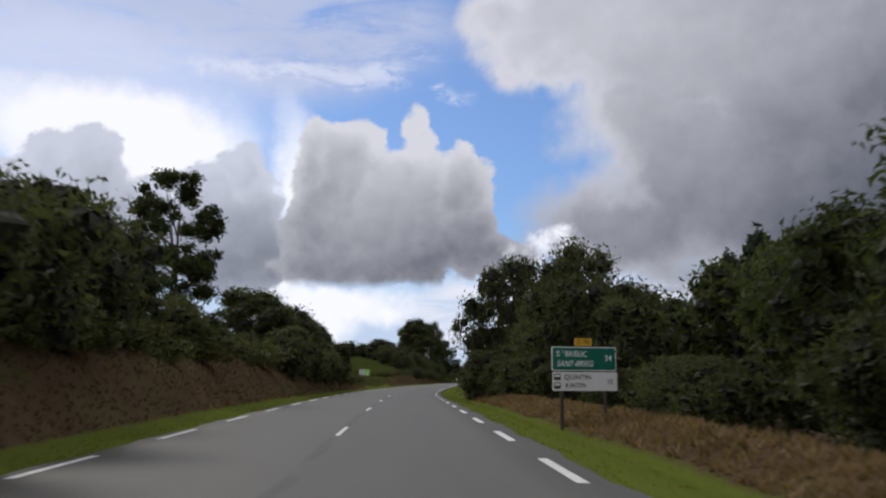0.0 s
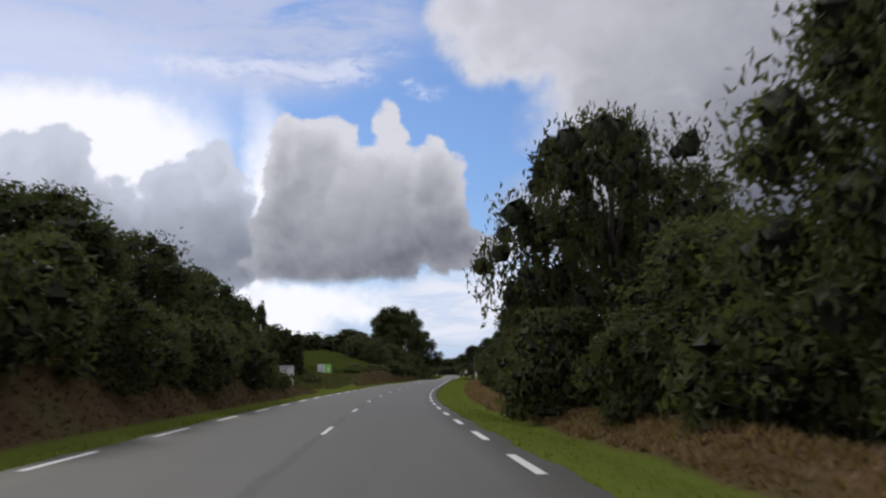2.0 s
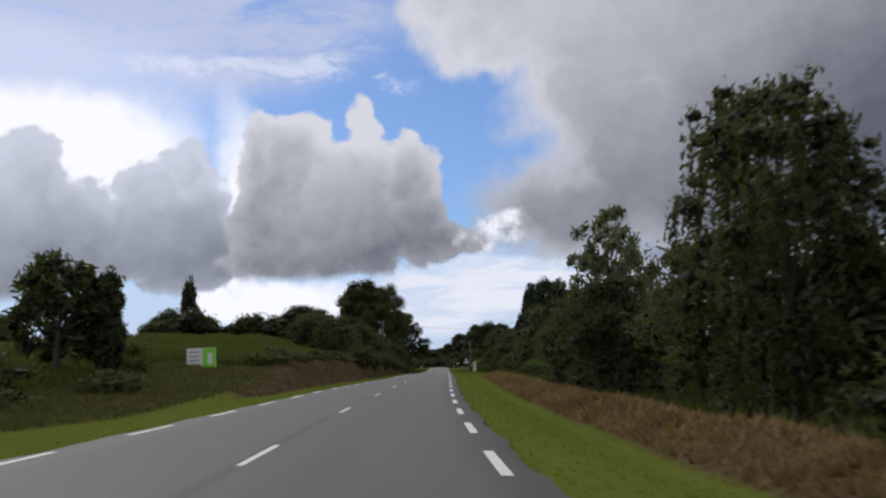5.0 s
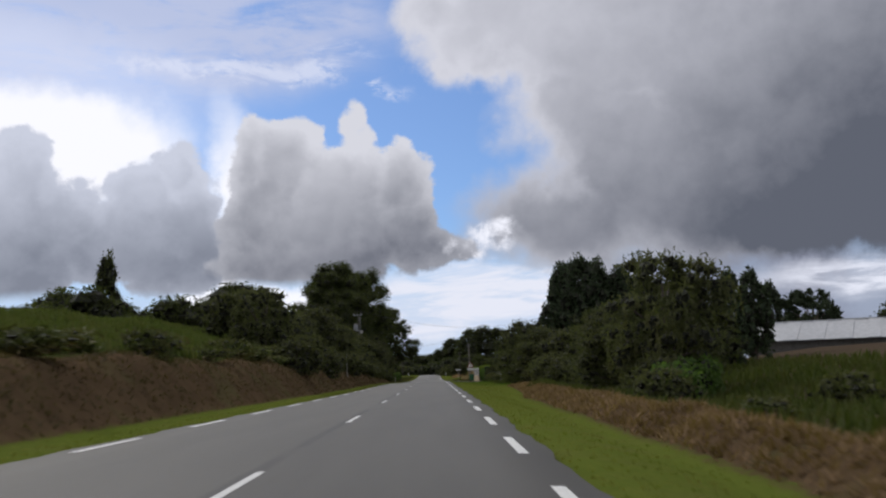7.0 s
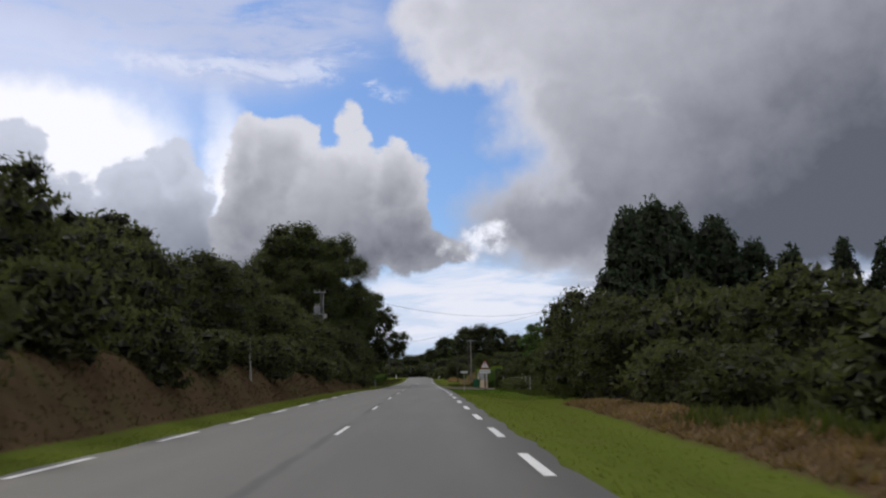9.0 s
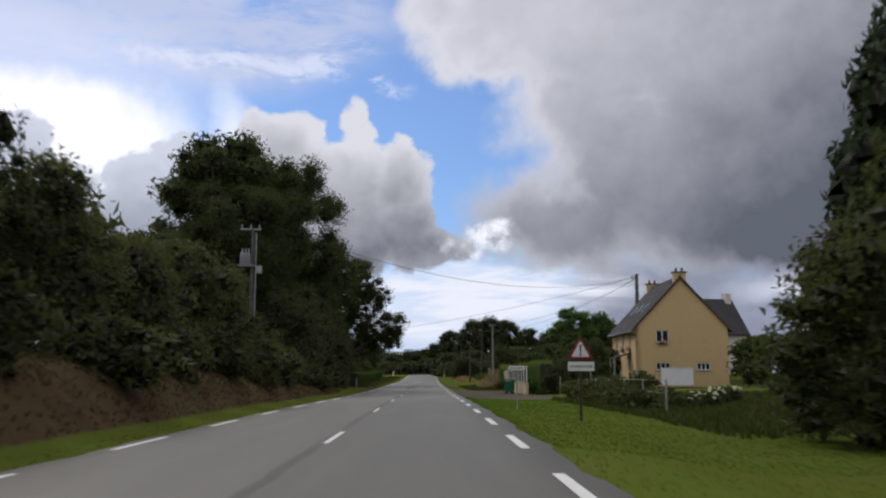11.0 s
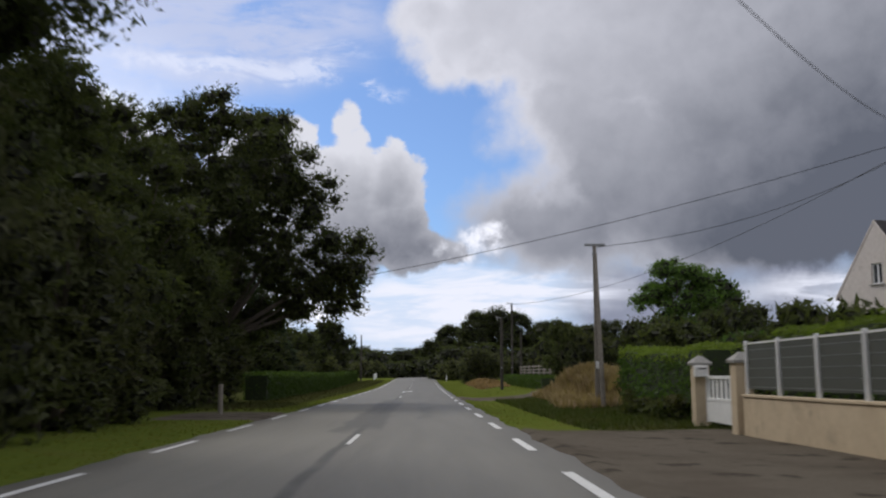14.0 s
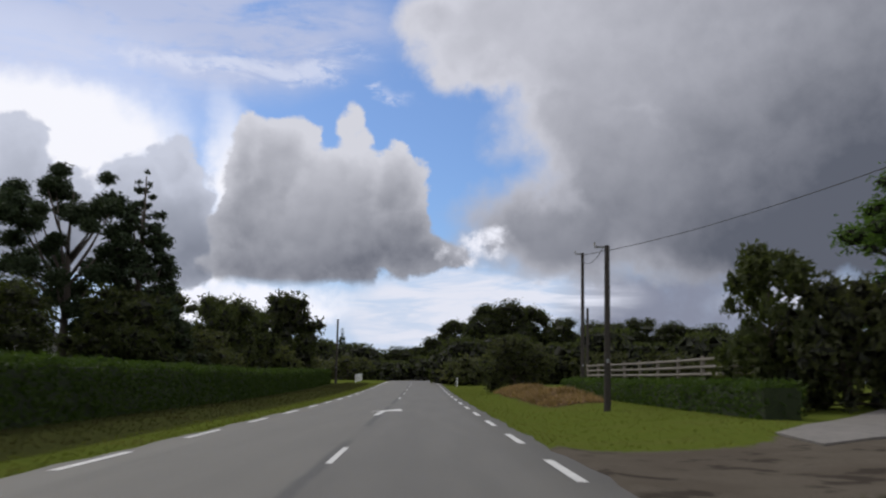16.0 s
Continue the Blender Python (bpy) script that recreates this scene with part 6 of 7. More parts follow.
def cream_house():
    """The pale house behind, gable to the road."""
    x0, y0, z0 = 31.7, 361.0, 0.3
    t = thing("house", x0, y0, z0, -76, "pale rendered house with grey slate roof", "house", "houses beyond the garden")
    t.scale = (1.3, 1.3, 1.3)
    W, D, E, R = 6.0, 9.0, 4.9, 8.4
    ident = Matrix.Identity(4)
    part("gable_wall", wall_with_holes(W, [(0, 0), (W, 0), (W, E), (W / 2, R), (0, E)], [(2.6, 5.2, 3.4, 6.3), (1.2, 1.0, 2.4, 3.2)], 0.3), RENDER_PALE, t)
    window(t, 2.6, 5.2, 3.4, 6.3, ident, 2)
    window(t, 1.2, 1.0, 2.4, 3.2, ident, 2, frame_mat=SHUTTER_BROWN)
    part("side_wall", box(0.3, D - 0.3, E + 0.3, (0.15, D / 2 + 0.15, -0.3)), RENDER_PALE, t)
    part("side_wall", box(0.3, D - 0.3, E + 0.3, (W - 0.15, D / 2 + 0.15, -0.3)), RENDER_PALE, t)
    part("back_wall", move(prism([(0.3, -0.3), (W - 0.3, -0.3), (W - 0.3, E), (W / 2, R - 0.3), (0.3, E)], 0.3), pose(0, D - 0.3, 0)), RENDER_PALE, t)
    for side in (0, 1):
        k1 = (R - E) / (W / 2)
        pts = [(-0.3, E - 0.3 * k1 + 0.02), (W / 2, R + 0.02), (W / 2, R + 0.2), (-0.3, E - 0.3 * k1 + 0.2)]
        if side:
            pts = [(W - a, b) for a, b in pts]
        part("roof_slope", move(prism(pts, D + 0.1), pose(0, 0.06, 0)), SLATE, t, "grey slate roof slope")
        part("verge_rim", move(prism(pts, 0.06), pose(0, -0.02, 0)), RENDER_PALE, t, "white verge rim")
    part("chimney", box(0.9, 0.6, 1.2, (W / 2, D - 0.5, R - 0.4), 0.02), RENDER_PALE, t)


cream_house()


def far_house(x, y, w, d, e, r, turn_by):
    z0 = ground_at(x, y)
    t = thing("house", x, y, z0, turn_by, "distant white house with dark roof among trees", "house", "houses beyond the garden")
    part("wall", move(prism([(0, -0.3), (w, -0.3), (w, e), (w / 2, r), (0, e)], d), pose(0, 0, 0)), RENDER_WHITE, t)
    k1 = (r - e) / (w / 2)
    for side in (0, 1):
        pts = [(-0.3, e - 0.3 * k1 + 0.02), (w / 2, r + 0.02), (w / 2, r + 0.2), (-0.3, e - 0.3 * k1 + 0.2)]
        if side:
            pts = [(w - a, b) for a, b in pts]
        part("roof_slope", move(prism(pts, d + 0.4), pose(0, -0.2, 0)), SLATE, t)
    for q in (0.25, 0.68):
        wn = part("window", box(1.0, 0.04, 1.2, (w * q + 0.3, -0.025, 1.1)), PAINT_WHITE, t)
        part("pane", box(0.8, 0.04, 1.0, (w * q + 0.3, -0.05, 1.2)), GLASS, wn)
    part("chimney", box(0.7, 0.6, 1.3, (w / 2, d * 0.8, r - 0.4)), RENDER_WHITE, t)


far_house(51.0, 345, 6.5, 8, 8.4, 10.2, 8)
far_house(54, 351, 8, 10, 8.8, 11.0, -10)
far_house(-28.6, 396, 6.4, 8, 3.0, 5.6, 10)


# -- the farm sheds across the field --
def farm_shed(x, y, w, d, e, r, turn_by, label):
    z0 = ground_at(x, y)
    t = thing("farm_shed", x, y, z0, turn_by, label, "shed", "farm sheds")
    part("end_wall", prism([(0, -0.5), (w, -0.5), (w, e), (w / 2, r), (0, e)], 0.2), SHEET_GREY, t)
    part("end_wall", move(prism([(0, -0.5), (w, -0.5), (w, e), (w / 2, r), (0, e)], 0.2), pose(0, d - 0.2, 0)), SHEET_GREY, t)
    for xx in (0.1, w - 0.1):
        part("side_wall", box(0.2, d - 0.4, e + 0.45, (xx, d / 2, -0.5)), CONCRETE_DARK, t, "dull grey side wall")
    k1 = (r - e) / (w / 2)
    n = 24
    for side in (0, 1):
        under = [(-0.4, e - 0.4 * k1 + 0.02), (w / 2, r + 0.02), (w / 2, r + 0.06), (-0.4, e - 0.4 * k1 + 0.06)]
        slope = part("roof_slope", move(prism([(w - a, b) for a, b in under] if side else under, d + 0.4), pose(0, -0.2, 0)), SHEET_GREY, t, "pale corrugated roof slope")
        for i in range(n):
            pts = [(-0.42, e - 0.42 * k1 + 0.065), (w / 2, r + 0.065), (w / 2, r + 0.085 + 0.04 * (i % 2)), (-0.42, e - 0.42 * k1 + 0.085 + 0.04 * (i % 2))]
            part("roof_sheet", move(prism([(w - a, b) for a, b in pts] if side else pts, (d + 0.4) / n - 0.01), pose(0, -0.2 + i * (d + 0.4) / n, 0)), SHEET_GREY, slope)
    part("ridge_cap", box(0.4, d + 0.4, 0.08, (w / 2, d / 2, r + 0.06), 0.02), SHEET_GREY, t)
    part("shed_door", box(0.06, 2.6, 2.0, (-0.04, d * 0.65, -0.3), 0.01), METAL_BROWN, t, "dark sliding door")


# -- the low wall, its railing, the gate and the bin --
def garden_wall():
    x, ya, yb = 9.2, 300.7, 316.6
    z0 = ground_at(x, 308) + 0.10
    t = thing("garden_wall", x, ya, z0, 0, "low cream wall with white posts and mesh panels", "wall")
    L = yb - ya
    part("wall_body", box(0.22, L, 1.25, (0, L / 2, -0.50), 0.02), RENDER_CREAM, t, "cream rendered low wall")
    part("coping", box(0.28, L + 0.04, 0.06, (0, L / 2, 0.75), 0.012), RENDER_CREAM, t)
    n = 8
    for i in range(n + 1):
        y = 0.10 + (L - 0.2) * i / n
        part("railing_post", box(0.07, 0.09, 1.24, (-0.02, y, 0.80), 0.008), PAINT_WHITE, t, "white post")
    for i in range(n):
        a, b = 0.10 + (L - 0.2) * i / n + 0.05, 0.10 + (L - 0.2) * (i + 1) / n - 0.05
        p = part("panel_frame", box(0.03, b - a, 0.04, (0, (a + b) / 2, 1.96)), PAINT_WHITE, t)
        part("mesh_panel", box(0.012, b - a, 1.02, (0, (a + b) / 2, 0.93)), SHEET_SCREEN, p, "grey green screen mesh")
        for j in range(5):
            part("mesh_bar", box(0.02, b - a, 0.012, (0, (a + b) / 2, 0.98 + 0.21 * j)), METAL_GREY, p)


SHEET_SCREEN = surface("screen_mesh", (0.051, 0.057, 0.045), (0.078, 0.084, 0.069), 12, 0.7, 0.2)
garden_wall()


def gate_pillar(x, y, label, letter_box=False):
    z0 = ground_at(x, y) + 0.12
    t = thing("gate_pillar", x, y, z0, 0, label, "gate pillar", "gate pillars")
    part("shaft", box(0.42, 0.42, 1.90, (0, 0, -0.35), 0.02), RENDER_CREAM, t)
    cap = bmesh.new()
    bmesh.ops.create_cone(cap, cap_ends=True, segments=4, radius1=0.40, radius2=0.06, depth=0.20, matrix=pose(0, 0, 1.72, 0, 0, 45))
    part("cap", cap, CONCRETE, t, "weathered pyramid cap")
    part("cap_slab", box(0.54, 0.54, 0.07, (0, 0, 1.555), 0.012), CONCRETE, t)
    if letter_box:
        b = part("letter_box", box(0.36, 0.26, 0.32, (-0.08, -0.36, 1.22), 0.03), RENDER_WHITE, t, "cream letter box")
        part("slot", box(0.22, 0.012, 0.03, (-0.08, -0.495, 1.44)), METAL_BROWN, b)


gate_pillar(9.22, 317.0, "cream gate pillar with a pyramid cap")
gate_pillar(9.42, 321.0, "cream gate pillar with a letter box", True)


def garden_gate():
    x, y = 9.36, 317.35
    z0 = ground_at(x, y + 1.5) + 0.06
    t = thing("garden_gate", x, y, z0, -2, "white picket garden gate with solid lower half", "gate")
    L = 3.2
    part("lower_panel", box(0.05, L, 0.55, (0, L / 2, 0.08), 0.008), PAINT_WHITE, t)
    part("rail", box(0.07, L, 0.09, (0, L / 2, 0.63), 0.008), PAINT_WHITE, t)
    part("rail", box(0.07, L, 0.09, (0, L / 2, 1.22), 0.008), PAINT_WHITE, t)
    for i in range(8):
        part("picket", box(0.03, 0.20, 0.52, (0, 0.2 + (L - 0.4) * i / 7, 0.71), 0.004), PAINT_WHITE, t)
    for yy in (0.05, L - 0.05):
        part("stile", box(0.08, 0.1, 1.28, (0, yy, 0.06), 0.008), PAINT_WHITE, t)
    part("latch", box(0.06, 0.12, 0.05, (-0.06, 0.12, 0.95)), METAL_GREY, t)
    part("lamp_post", rod((0.5, 1.6, 0), (0.5, 1.6, 1.75), 0.03), PAINT_WHITE, t)


garden_gate()


def wheeled_bin():
    x, y = 8.2, 304.4
    z0 = ground_at(x, y)
    t = thing("wheeled_bin", x, y, z0, 78, "green plastic wheeled refuse bin with lid closed", "bin")
    bm = bmesh.new()
    pts0, pts1 = rounded(0.92, 0.62, 0.08), rounded(1.12, 0.74, 0.10)
    lo = [bm.verts.new((a, b, 0.16)) for a, b in pts0]
    hi = [bm.verts.new((a, b, 0.98)) for a, b in pts1]
    n = len(lo)
    for i in range(n):
        bm.faces.new((lo[i], lo[(i + 1) % n], hi[(i + 1) % n], hi[i]))
    bm.faces.new(lo[::-1])
    bm.faces.new(hi)
    body = part("body", bm, PLASTIC_GREEN, t, "green tapered body")
    for q in (-0.3, 0.0, 0.3):
        part("rib", box(0.04, 0.03, 0.72, (q, -0.355, 0.2), 0.008), PLASTIC_GREEN, body)
    part("rim", move(prism(rounded(1.20, 0.80, 0.10), 0.06), pose(0, 0, 0.95, 90, 0, 0) @ pose(0, -0.06, 0)), PLASTIC_GREEN, t)
    lid = part("lid", box(1.20, 0.82, 0.12, (0, 0.0, 1.02), 0.05), PLASTIC_GREEN, t, "green lid")
    part("handle", rod((-0.5, -0.44, 1.02), (0.5, -0.44, 1.02), 0.02), PLASTIC_GREEN, lid)
    part("label_patch", box(0.20, 0.006, 0.16, (0.22, -0.375, 0.72)), RUBBER, body, "dark label patch")
    for wx in (-0.38, 0.38):
        for wy in (-0.24, 0.24):
            wh = part("wheel", rod((wx - 0.03, wy, 0.09), (wx + 0.03, wy, 0.09), 0.09, None, 14), RUBBER, t, "black wheel")
            part("fork", box(0.08, 0.05, 0.1, (wx, wy, 0.10)), METAL_GREY, wh)


wheeled_bin()


# -- hedges --
def hedge(x0, y0, x1, y1, h, w, material, label, seed, density=260, sunk=0.1, leaf=0.11, lit_top=None):
    """A clipped hedge: a core coloured as inner shade, under a skin of leaves."""
    L = math.hypot(x1 - x0, y1 - y0)
    ang = math.degrees(math.atan2(y1 - y0, x1 - x0))
    zs = [ground_at(x0 + (x1 - x0) * q, y0 + (y1 - y0) * q) for q in (0, 0.5, 1)]
    rng = np.random.default_rng(seed)
    t = thing("hedge", x0, y0, 0, ang, label, "hedge", "clipped hedges")
    n = max(int(L / 1.0), 2)
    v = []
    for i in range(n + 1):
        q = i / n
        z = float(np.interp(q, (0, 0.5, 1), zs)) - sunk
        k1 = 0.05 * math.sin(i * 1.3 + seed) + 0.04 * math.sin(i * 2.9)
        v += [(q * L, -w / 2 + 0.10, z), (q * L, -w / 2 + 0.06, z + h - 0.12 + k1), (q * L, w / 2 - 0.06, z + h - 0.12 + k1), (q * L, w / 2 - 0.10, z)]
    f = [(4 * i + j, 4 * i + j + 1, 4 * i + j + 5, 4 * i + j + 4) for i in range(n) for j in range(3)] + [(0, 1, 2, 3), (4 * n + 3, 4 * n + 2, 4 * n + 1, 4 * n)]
    core = add_mesh("hedge_core", v, f, HEDGE_CORE, parent=t, label="dark core coloured like the shade inside the hedge")
    cnt = int(L * (2 * h + w) * density * 0.5)
    side = rng.choice(4, cnt, p=np.array([h, h, w, 0.5 * w * h / L * 2]) / (2 * h + w + w * h / L))
    u = rng.uniform(0, L, cnt)
    z = rng.uniform(0, 1, cnt) * h
    yy = np.where(side == 0, -w / 2, np.where(side == 1, w / 2, rng.uniform(-w / 2, w / 2, cnt)))
    z = np.where(side == 2, h, z)
    u = np.where(side == 3, rng.choice([0.0, L], cnt), u)
    k1 = 0.05 * np.sin(u * 1.3 + seed) + 0.04 * np.sin(u * 2.9)
    base = np.interp(u / L, (0, 0.5, 1), zs) - sunk
    at = np.stack([u + rng.normal(0, 0.05, cnt), yy + rng.normal(0, 0.05, cnt), base + z * (1 + k1 / h) + rng.normal(0, 0.045, cnt)], 1)
    # leaves near the top get the colour painted as lit
    near_top = (z > h * 0.86) if lit_top else np.zeros(cnt, bool)
    for name, which, mat in (("hedge_leaves", ~near_top, material), ("new_growth", near_top, lit_top)):
        if which.any():
            o = new(name, leaf_mesh(name, at[which], leaf, mat, rng))
            o.parent = t


hedge(-7.4, 346.5, -8.9, 441.5, 1.55, 1.3, LEAF_HEDGE, "long clipped dark green roadside hedge", 3, 240)
hedge(10.6, 300.6, 10.6, 317.5, 2.5, 0.9, LEAF_FRESH, "trimmed light green hedge behind the wall", 5, 220, lit_top=LEAF_LIT_TOP)
hedge(10.4, 321.6, 10.4, 333.0, 2.3, 1.4, LEAF_FRESH, "tall green hedge with lighter top beside the gate", 7, 200, lit_top=LEAF_LIT_TOP)
hedge(10.7, 361.6, 11.2, 398.0, 1.0, 1.1, LEAF_HEDGE, "low clipped dark green hedge on a grass verge", 9, 220)


def rail_fence(x0, y0, x1, y1, n, h, label):
    t = thing("paddock_fence", x0, y0, 0, 0, label, "fence")
    P = [(x0 + (x1 - x0) * i / n, y0 + (y1 - y0) * i / n) for i in range(n + 1)]
    for i, (x, y) in enumerate(P):
        z = ground_at(x, y)
        part("fence_post", box(0.14, 0.14, h + 0.15, (x - x0, y - y0, z - 0.1), 0.01), WOOD_GREY, t)
        if i < n:
            x2, y2 = P[i + 1]
            z2 = ground_at(x2, y2)
            for q in (0.62, 0.78, 0.95):
                a, b = Vector((x - x0, y - y0, z + h * q)), Vector((x2 - x0, y2 - y0, z2 + h * q))
                part("fence_rail", rod(a, b, 0.06, None, 6), WOOD_GREY, t)


rail_fence(13.0, 402, 13.8, 371, 9, 1.9, "weathered wooden rail fence behind a hedge")


def marker_post(x, y, h, r, material, label, group="", tilt=0.0):
    z0 = ground_at(x, y)
    t = thing("post", x, y, z0, 0, label, "post", group)
    bm = rod((0, 0, -0.15), (tilt, 0, h), r, r * 0.9, 10)
    part("shaft", bm, material, t)
    part("cap", move(rod((0, 0, 0), (0, 0, 0.02), r * 0.9, r * 0.4, 10), pose(tilt, 0, h)), material, t)
    return t


marker_post(-5.5, 228.6, 1.75, 0.05, CONCRETE, "slim pale marker post on the bank", tilt=-0.10)
marker_post(-5.55, 328.7, 1.05, 0.09, WOOD_GREY, "short weathered wooden gate post")
for i in range(6):
    marker_post(-6.2 - 0.1 * i, 452 + 4 * i, 0.95, 0.07, PAINT_WHITE, "small white roadside marker post", "white marker posts")
for i in range(3):
    marker_post(5.6 + 0.1 * i, 440 + 8 * i, 0.95, 0.07, PAINT_WHITE, "small white roadside marker post", "white marker posts")


# -- the wire fence of the house's garden, with its shrubs --
def garden_fence():
    pts = [(10.2, 264.0), (10.4, 272), (10.6, 280), (10.9, 287.5)]
    t = thing("wire_fence", pts[0][0], pts[0][1], 0, 0, "wire fence with pale concrete posts round a garden", "fence")
    flat = []
    for (xa, ya), (xb, yb) in zip(pts[:-1], pts[1:]):
        flat += [(xa + (xb - xa) * q, ya + (yb - ya) * q) for q in (0, 0.5)]
    flat.append(pts[-1])
    for i, (x, y) in enumerate(flat):
        z = ground_at(x, y)
        part("fence_post", box(0.06, 0.06, 1.40, (x - pts[0][0], y - pts[0][1], z - 0.2), 0.012), CONCRETE, t)
        if i + 1 < len(flat):
            x2, y2 = flat[i + 1]
            z2 = ground_at(x2, y2)
            for q in (0.3, 0.75, 1.2):
                part("fence_wire", rod((x - pts[0][0], y - pts[0][1], z + q), (x2 - pts[0][0], y2 - pts[0][1], z2 + q), 0.004, None, 4), METAL_GREY, t)


garden_fence()
for i, (x, y, h) in enumerate(((10.4, 291.8, 1.3), (12.6, 293.0, 1.5), (14.8, 294.0, 1.5))):
    marker_post(x, y, h, 0.035, CONCRETE, "slim pale garden gate post", "white garden posts")


def name_sign():
    """A small low name board beside the road, its writing unreadable."""
    x, y = 4.95, 264.2
    z0 = ground_at(x, y)
    t = thing("name_sign", x, y, z0, 0, "small white name board on a slim pale post", "sign")
    part("post", rod((0, 0.03, -0.1), (0, 0.03, 1.44 - z0), 0.025), CONCRETE, t)
    board = part("board", box(0.56, 0.025, 0.15, (0, 0, 1.31 - z0), 0.006), SIGN_WHITE, t)
    for q, w in ((-0.14, 0.2), (0.10, 0.2)):
        part("text_bar", box(w, 0.004, 0.05, (q, -0.015, 1.36 - z0)), METAL_GREY, board, "grey bar of unreadable writing")


name_sign()


def screen_panel(x, y, w, h, up, label):
    """A white board screen on two short posts in the garden."""
    z0 = ground_at(x, y)
    t = thing("garden_screen", x, y, z0, 2, label, "screen", "white garden screens")
    part("board", box(w, 0.05, h, (0, 0, up), 0.01), PAINT_WHITE, t)
    for q in (-w / 2 + 0.06, w / 2 - 0.06):
        part("post", box(0.08, 0.08, up + h + 0.1, (q, 0.07, -0.1), 0.008), WOOD_GREY, t)
    part("capping", box(w + 0.06, 0.10, 0.04, (0, 0, up + h), 0.008), PAINT_WHITE, t)


screen_panel(18.1, 292.0, 2.1, 1.1, 0.45, "wide white board screen in a garden")
screen_panel(15.6, 292.4, 0.4, 1.0, 0.40, "narrow white board screen in a garden")


def rose_bush(x, y, h, w, seed):
    """A low garden bush with white blooms."""
    ob = plant("bush", x, y, h, w, 1, group="flowering garden bushes", label="low garden bush with white roses in bloom")
    rng = np.random.default_rng(seed)
    n = 22
    a = rng.uniform(0, 2 * math.pi, n)
    for i in range(n):
        r = 0.46 * math.sqrt(rng.uniform(0.2, 1))
        p = np.array([[r * math.cos(a[i]), r * math.sin(a[i]), rng.uniform(0.6, 1.0)]]) + rng.normal(0, 0.02, (14, 3))
        bl = new("bloom", leaf_mesh("bloom", p, 0.06, FLOWER_WHITE, rng))
        bl.parent = ob


rose_bush(12.6, 268.0, 0.75, 1.6, 5)
rose_bush(14.4, 270.5, 0.8, 1.5, 8)

def concrete_drive():
    """A pale concrete drive that climbs away from the road."""
    n = 14
    a = np.linspace(8.6, 26, n)
    lo, hi = 355.0 + (a - 8) * 0.6, 356.9 + (a - 8) * 1.28
    v = []
    for q in range(n):
        for s in (lo[q], (lo[q] + hi[q]) / 2, hi[q]):
            p = on_road(s, a[q])
            v.append((p[0], p[1], p[2] + float(land(s, a[q])) + 0.05))
    f = grid_faces(n, 3)
    t = add_mesh("drive", v, f, DRIVE, kind="structure", label="pale concrete driveway beside a clipped hedge", category="driveway")
    m = t.modifiers.new("slab", "SOLIDIFY")
    m.thickness = 0.12
    m.offset = 1.0


concrete_drive()

farm_shed(31.7, 231.6, 9.0, 24.0, 1.5, 3.0, -118, "long low grey farm shed with a pale corrugated roof")
farm_shed(46.0, 252.0, 10.0, 26.0, 3.6, 5.2, -111, "pale farm shed behind another")
wire((25.6, 337.1, 12.2), (-9.7, 289.4, 11.0), 2.6)
wire((25.6, 337.1, 12.2), (-24.0, 358.0, 4.9), 1.5)
wire((25.6, 337.1, 12.0), (11.2, 394.2, 8.5), 1.7)
wire((25.6, 337.1, 11.9), (8.97, 333.9, 6.35), 0.9, 0.014)
wire((11.2, 394.2, 8.4), (8.1, 371.3, 5.7), 0.5, 0.012)

# ---- grass on verges and banks ----
def blades(name, s, w, size, material, rng, lean, label, category):
    """Tufts of grass: three blades each, rooted in the ground."""
    p = on_road(s, w)
    p[:, 2] += land(s, w) - 0.01
    n = len(p)
    q = np.repeat(p, 3, 0)
    a = rng.uniform(0, 2 * math.pi, 3 * n)
    h = size * rng.uniform(0.5, 1.3, 3 * n)
    out = np.stack([np.cos(a), np.sin(a), np.zeros(3 * n)], 1)
    side = np.stack([-np.sin(a), np.cos(a), np.zeros(3 * n)], 1)
    root = q + out * (0.03 * rng.normal(size=(3 * n, 1)))
    tip = root + out * (h * lean * rng.uniform(0.3, 1.2, 3 * n))[:, None] + np.stack([np.zeros(3 * n), np.zeros(3 * n), h], 1)
    wd = (0.12 * h + 0.005)[:, None]
    v = np.stack([root - side * wd, root + side * wd, tip], 1).reshape(-1, 3)
    me = bpy.data.meshes.new(name)
    me.vertices.add(len(v))
    me.vertices.foreach_set("co", np.ascontiguousarray(v, dtype=np.float32).ravel())
    me.loops.add(9 * n)
    me.loops.foreach_set("vertex_index", np.arange(9 * n, dtype=np.int32))
    me.polygons.add(3 * n)
    me.polygons.foreach_set("loop_start", np.arange(0, 9 * n, 3, dtype=np.int32))
    me.update(calc_edges=True)
    me.materials.append(material)
    ob = new(name, me)
    return tagged(ob, label, category, kind="stuff")


rng = np.random.default_rng(11)


def scatter(count, s0, s1, w0, w1, keep):
    s, w = rng.uniform(s0, s1, count), rng.uniform(w0, w1, count)
    ok = keep(s, w)
    return s[ok], w[ok]


def is_verge(s, w):
    d, so, g, rank = covers(s, w)
    return (d < 0.45) & (so < 0.5) & (g < 0.35)


def is_mown(s, w):
    return is_verge(s, w) & (covers(s, w)[3] < 0.5)


def is_rank(s, w):
    return is_verge(s, w) & (covers(s, w)[3] > 0.4)


def is_dry(s, w):
    d, so, g, rank = covers(s, w)
    return d > 0.55


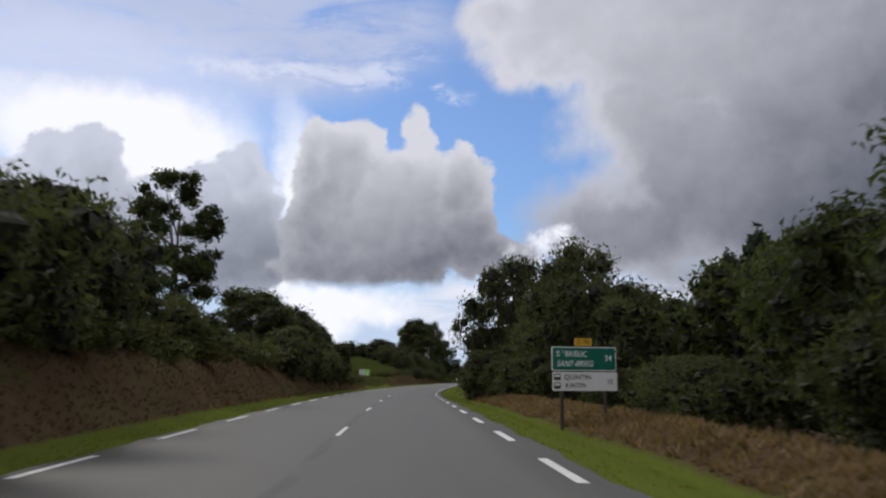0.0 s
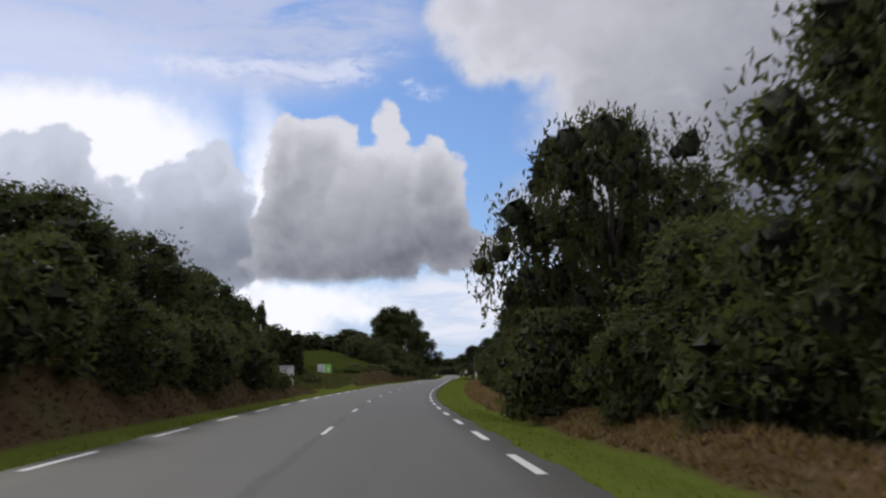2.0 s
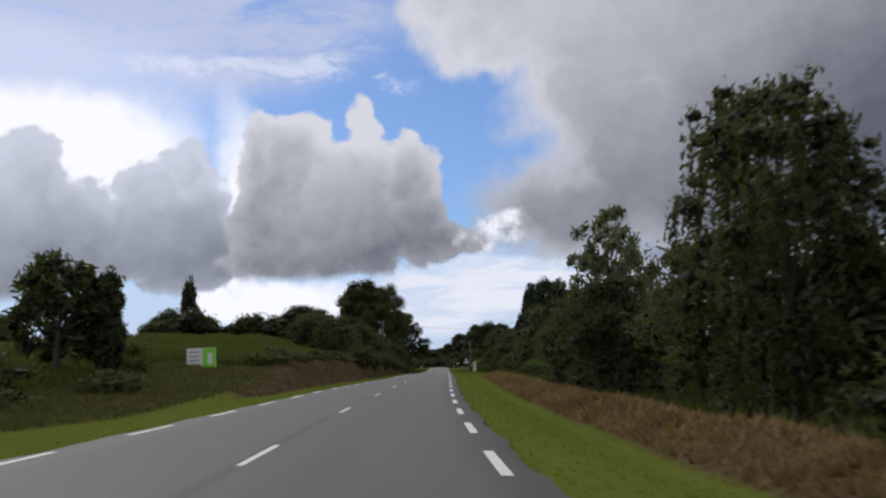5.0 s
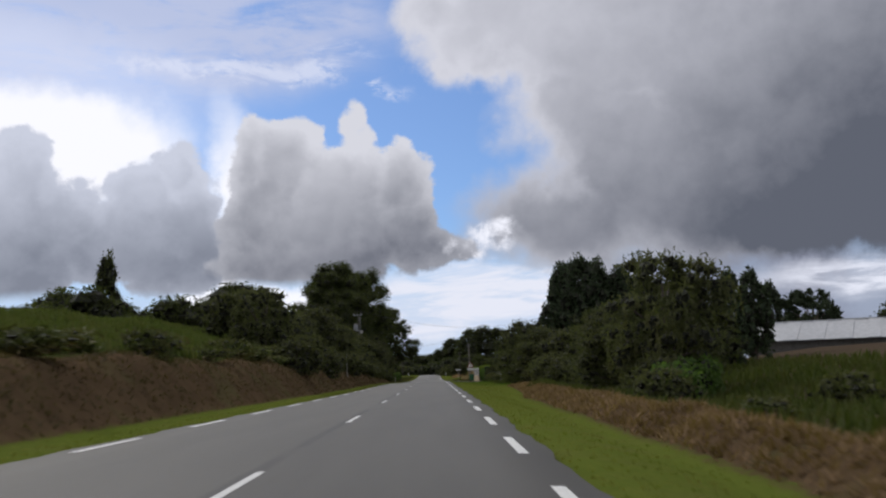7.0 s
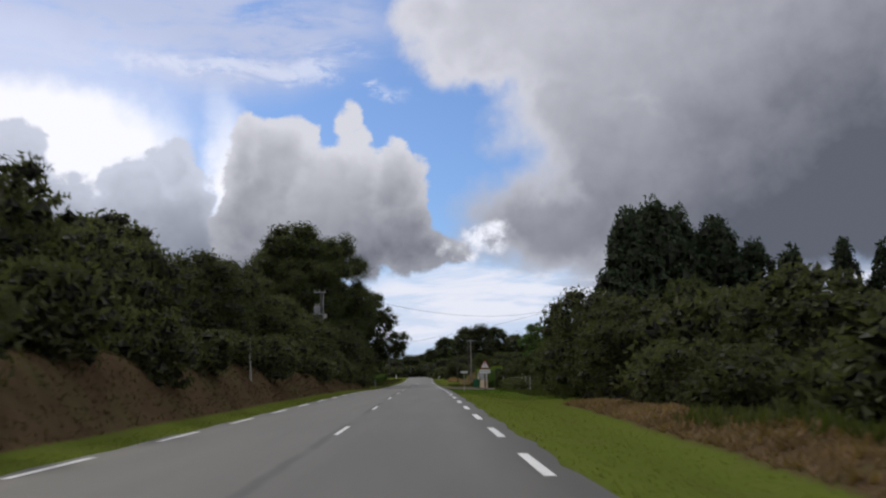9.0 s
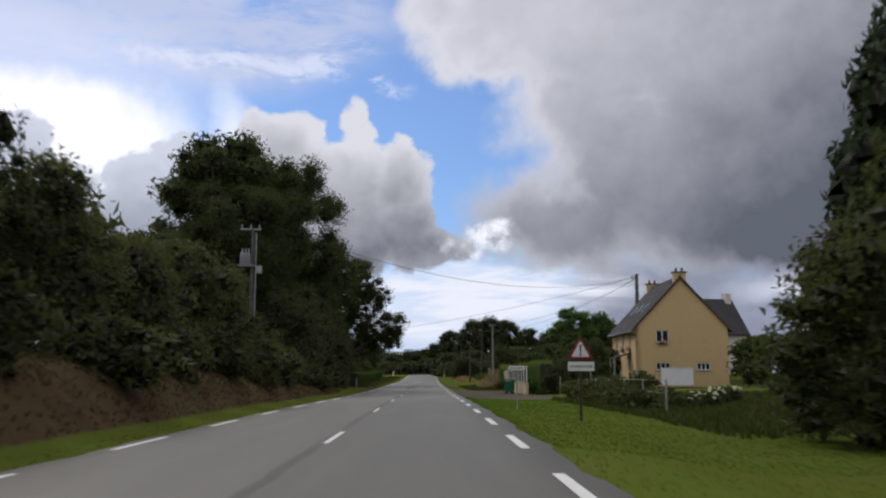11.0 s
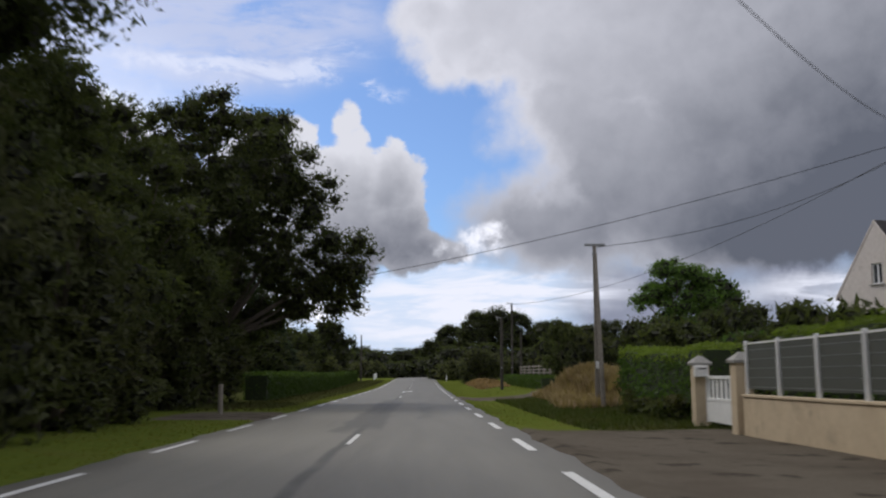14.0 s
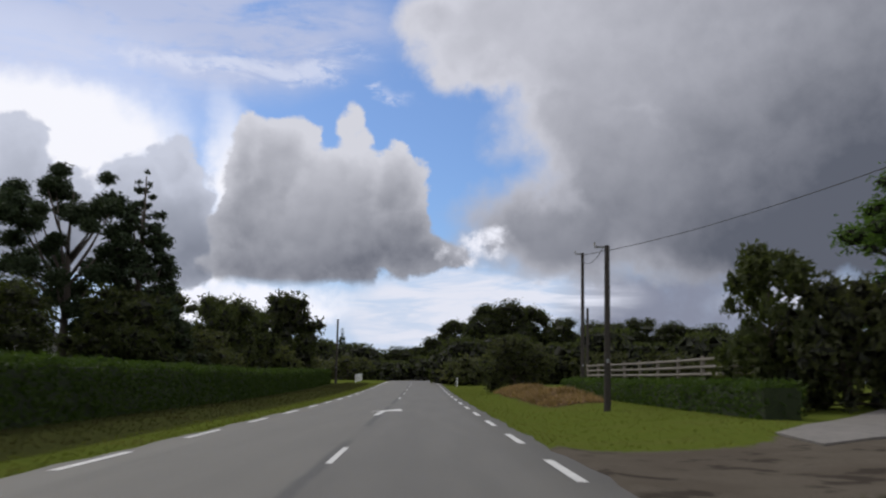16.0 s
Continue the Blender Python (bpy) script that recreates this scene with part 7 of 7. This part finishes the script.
blades("verge_grass", *scatter(26000, 0, 260, 3.5, 8.5, is_verge), 0.05, GRASS_GREEN, rng, 0.7, "short yellow-green grass on the road verge", "grass")
blades("verge_grass", *scatter(24000, 0, 330, -6.4, -3.35, is_verge), 0.05, GRASS_GREEN, rng, 0.7, "short green grass on the road verge", "grass")
blades("lawn_grass", *scatter(30000, 246, 292, 3.5, 11, is_mown), 0.035, GRASS_LAWN, rng, 0.6, "mown bright green lawn beside the road", "grass")
blades("verge_grass", *scatter(16000, 320, 440, 3.5, 10.5, is_mown), 0.05, GRASS_GREEN, rng, 0.7, "short green grass on the road verge", "grass")
blades("verge_grass", *scatter(7000, 330, 450, -7.6, -4.7, is_verge), 0.08, GRASS_DULL, rng, 0.7, "dull uncut grass before the hedge", "grass")
blades("verge_grass", *scatter(6000, 330, 450, -4.7, -3.35, is_verge), 0.05, GRASS_GREEN, rng, 0.7, "short green grass on the road verge", "grass")
blades("dry_grass", *scatter(52000, 5, 245, 4.6, 11.4, is_dry), 0.19, GRASS_DRY, rng, 1.3, "dead brown grass on the roadside bank", "dry grass")
blades("dry_grass", *scatter(60000, 5, 315, -9.5, -4.2, is_dry), 0.10, GRASS_BROWN, rng, 1.5, "dead brown grass and roots on the cut bank", "dry grass")
blades("dry_grass", *scatter(9000, 330, 352, 6.3, 14, is_dry), 0.38, STRAW, rng, 0.8, "dead brown bracken and grass on a mound", "dry grass")
blades("dry_grass", *scatter(6000, 336, 350, 8.6, 13, lambda s, w: rng.uniform(0, 1, len(s)) < ease(w, 8.4, 10.2) * (1 - ease(s, 347, 350))), 0.75, STRAW, rng, 0.5, "tall straw-coloured dry grass on a mound", "dry grass")
blades("dry_grass", *scatter(5000, 372, 410, 6.0, 10.0, is_dry), 0.22, GRASS_DRY, rng, 1.2, "dead brown grass on a low roadside mound", "dry grass")
# rank grass on the bank above the cutting and on the field
blades("field_grass", *scatter(30000, 128, 245, -22, -7.4, lambda s, w: is_verge(s, w) & ~((s < 158) & (w > -12.5))), 0.42, GRASS_FIELD, rng, 0.4, "rank green grass on the field above the cutting", "grass")
blades("field_grass", *scatter(9000, 50, 100, -16, -7.0, is_verge), 0.5, BRACKEN, rng, 0.4, "rough grass and bracken above the bank", "grass")
blades("field_grass", *scatter(16000, 90, 215, 8.4, 24, lambda s, w: np.interp(s, [90, 110, 160, 175], [0.5, 0.4, 0.5, 1]) > rng.uniform(0, 1, len(s))), 0.45, GRASS_FIELD, rng, 0.5, "rough grass behind the bank", "grass")
blades("field_grass", *scatter(9000, 316, 350, 4.8, 10.4, is_rank), 0.16, GRASS_FIELD, rng, 0.6, "rough uncut grass before a hedge", "grass")
blades("field_grass", *scatter(14000, 252, 289, 8.6, 26, is_rank), 0.22, GRASS_FIELD, rng, 0.6, "rough garden grass behind a wire fence", "grass")
blades("field_grass", *scatter(12000, 92, 158, -13, -5.3, is_rank), 0.15, BRACKEN, rng, 0.6, "low rough grass and dead stems beside the road", "grass")
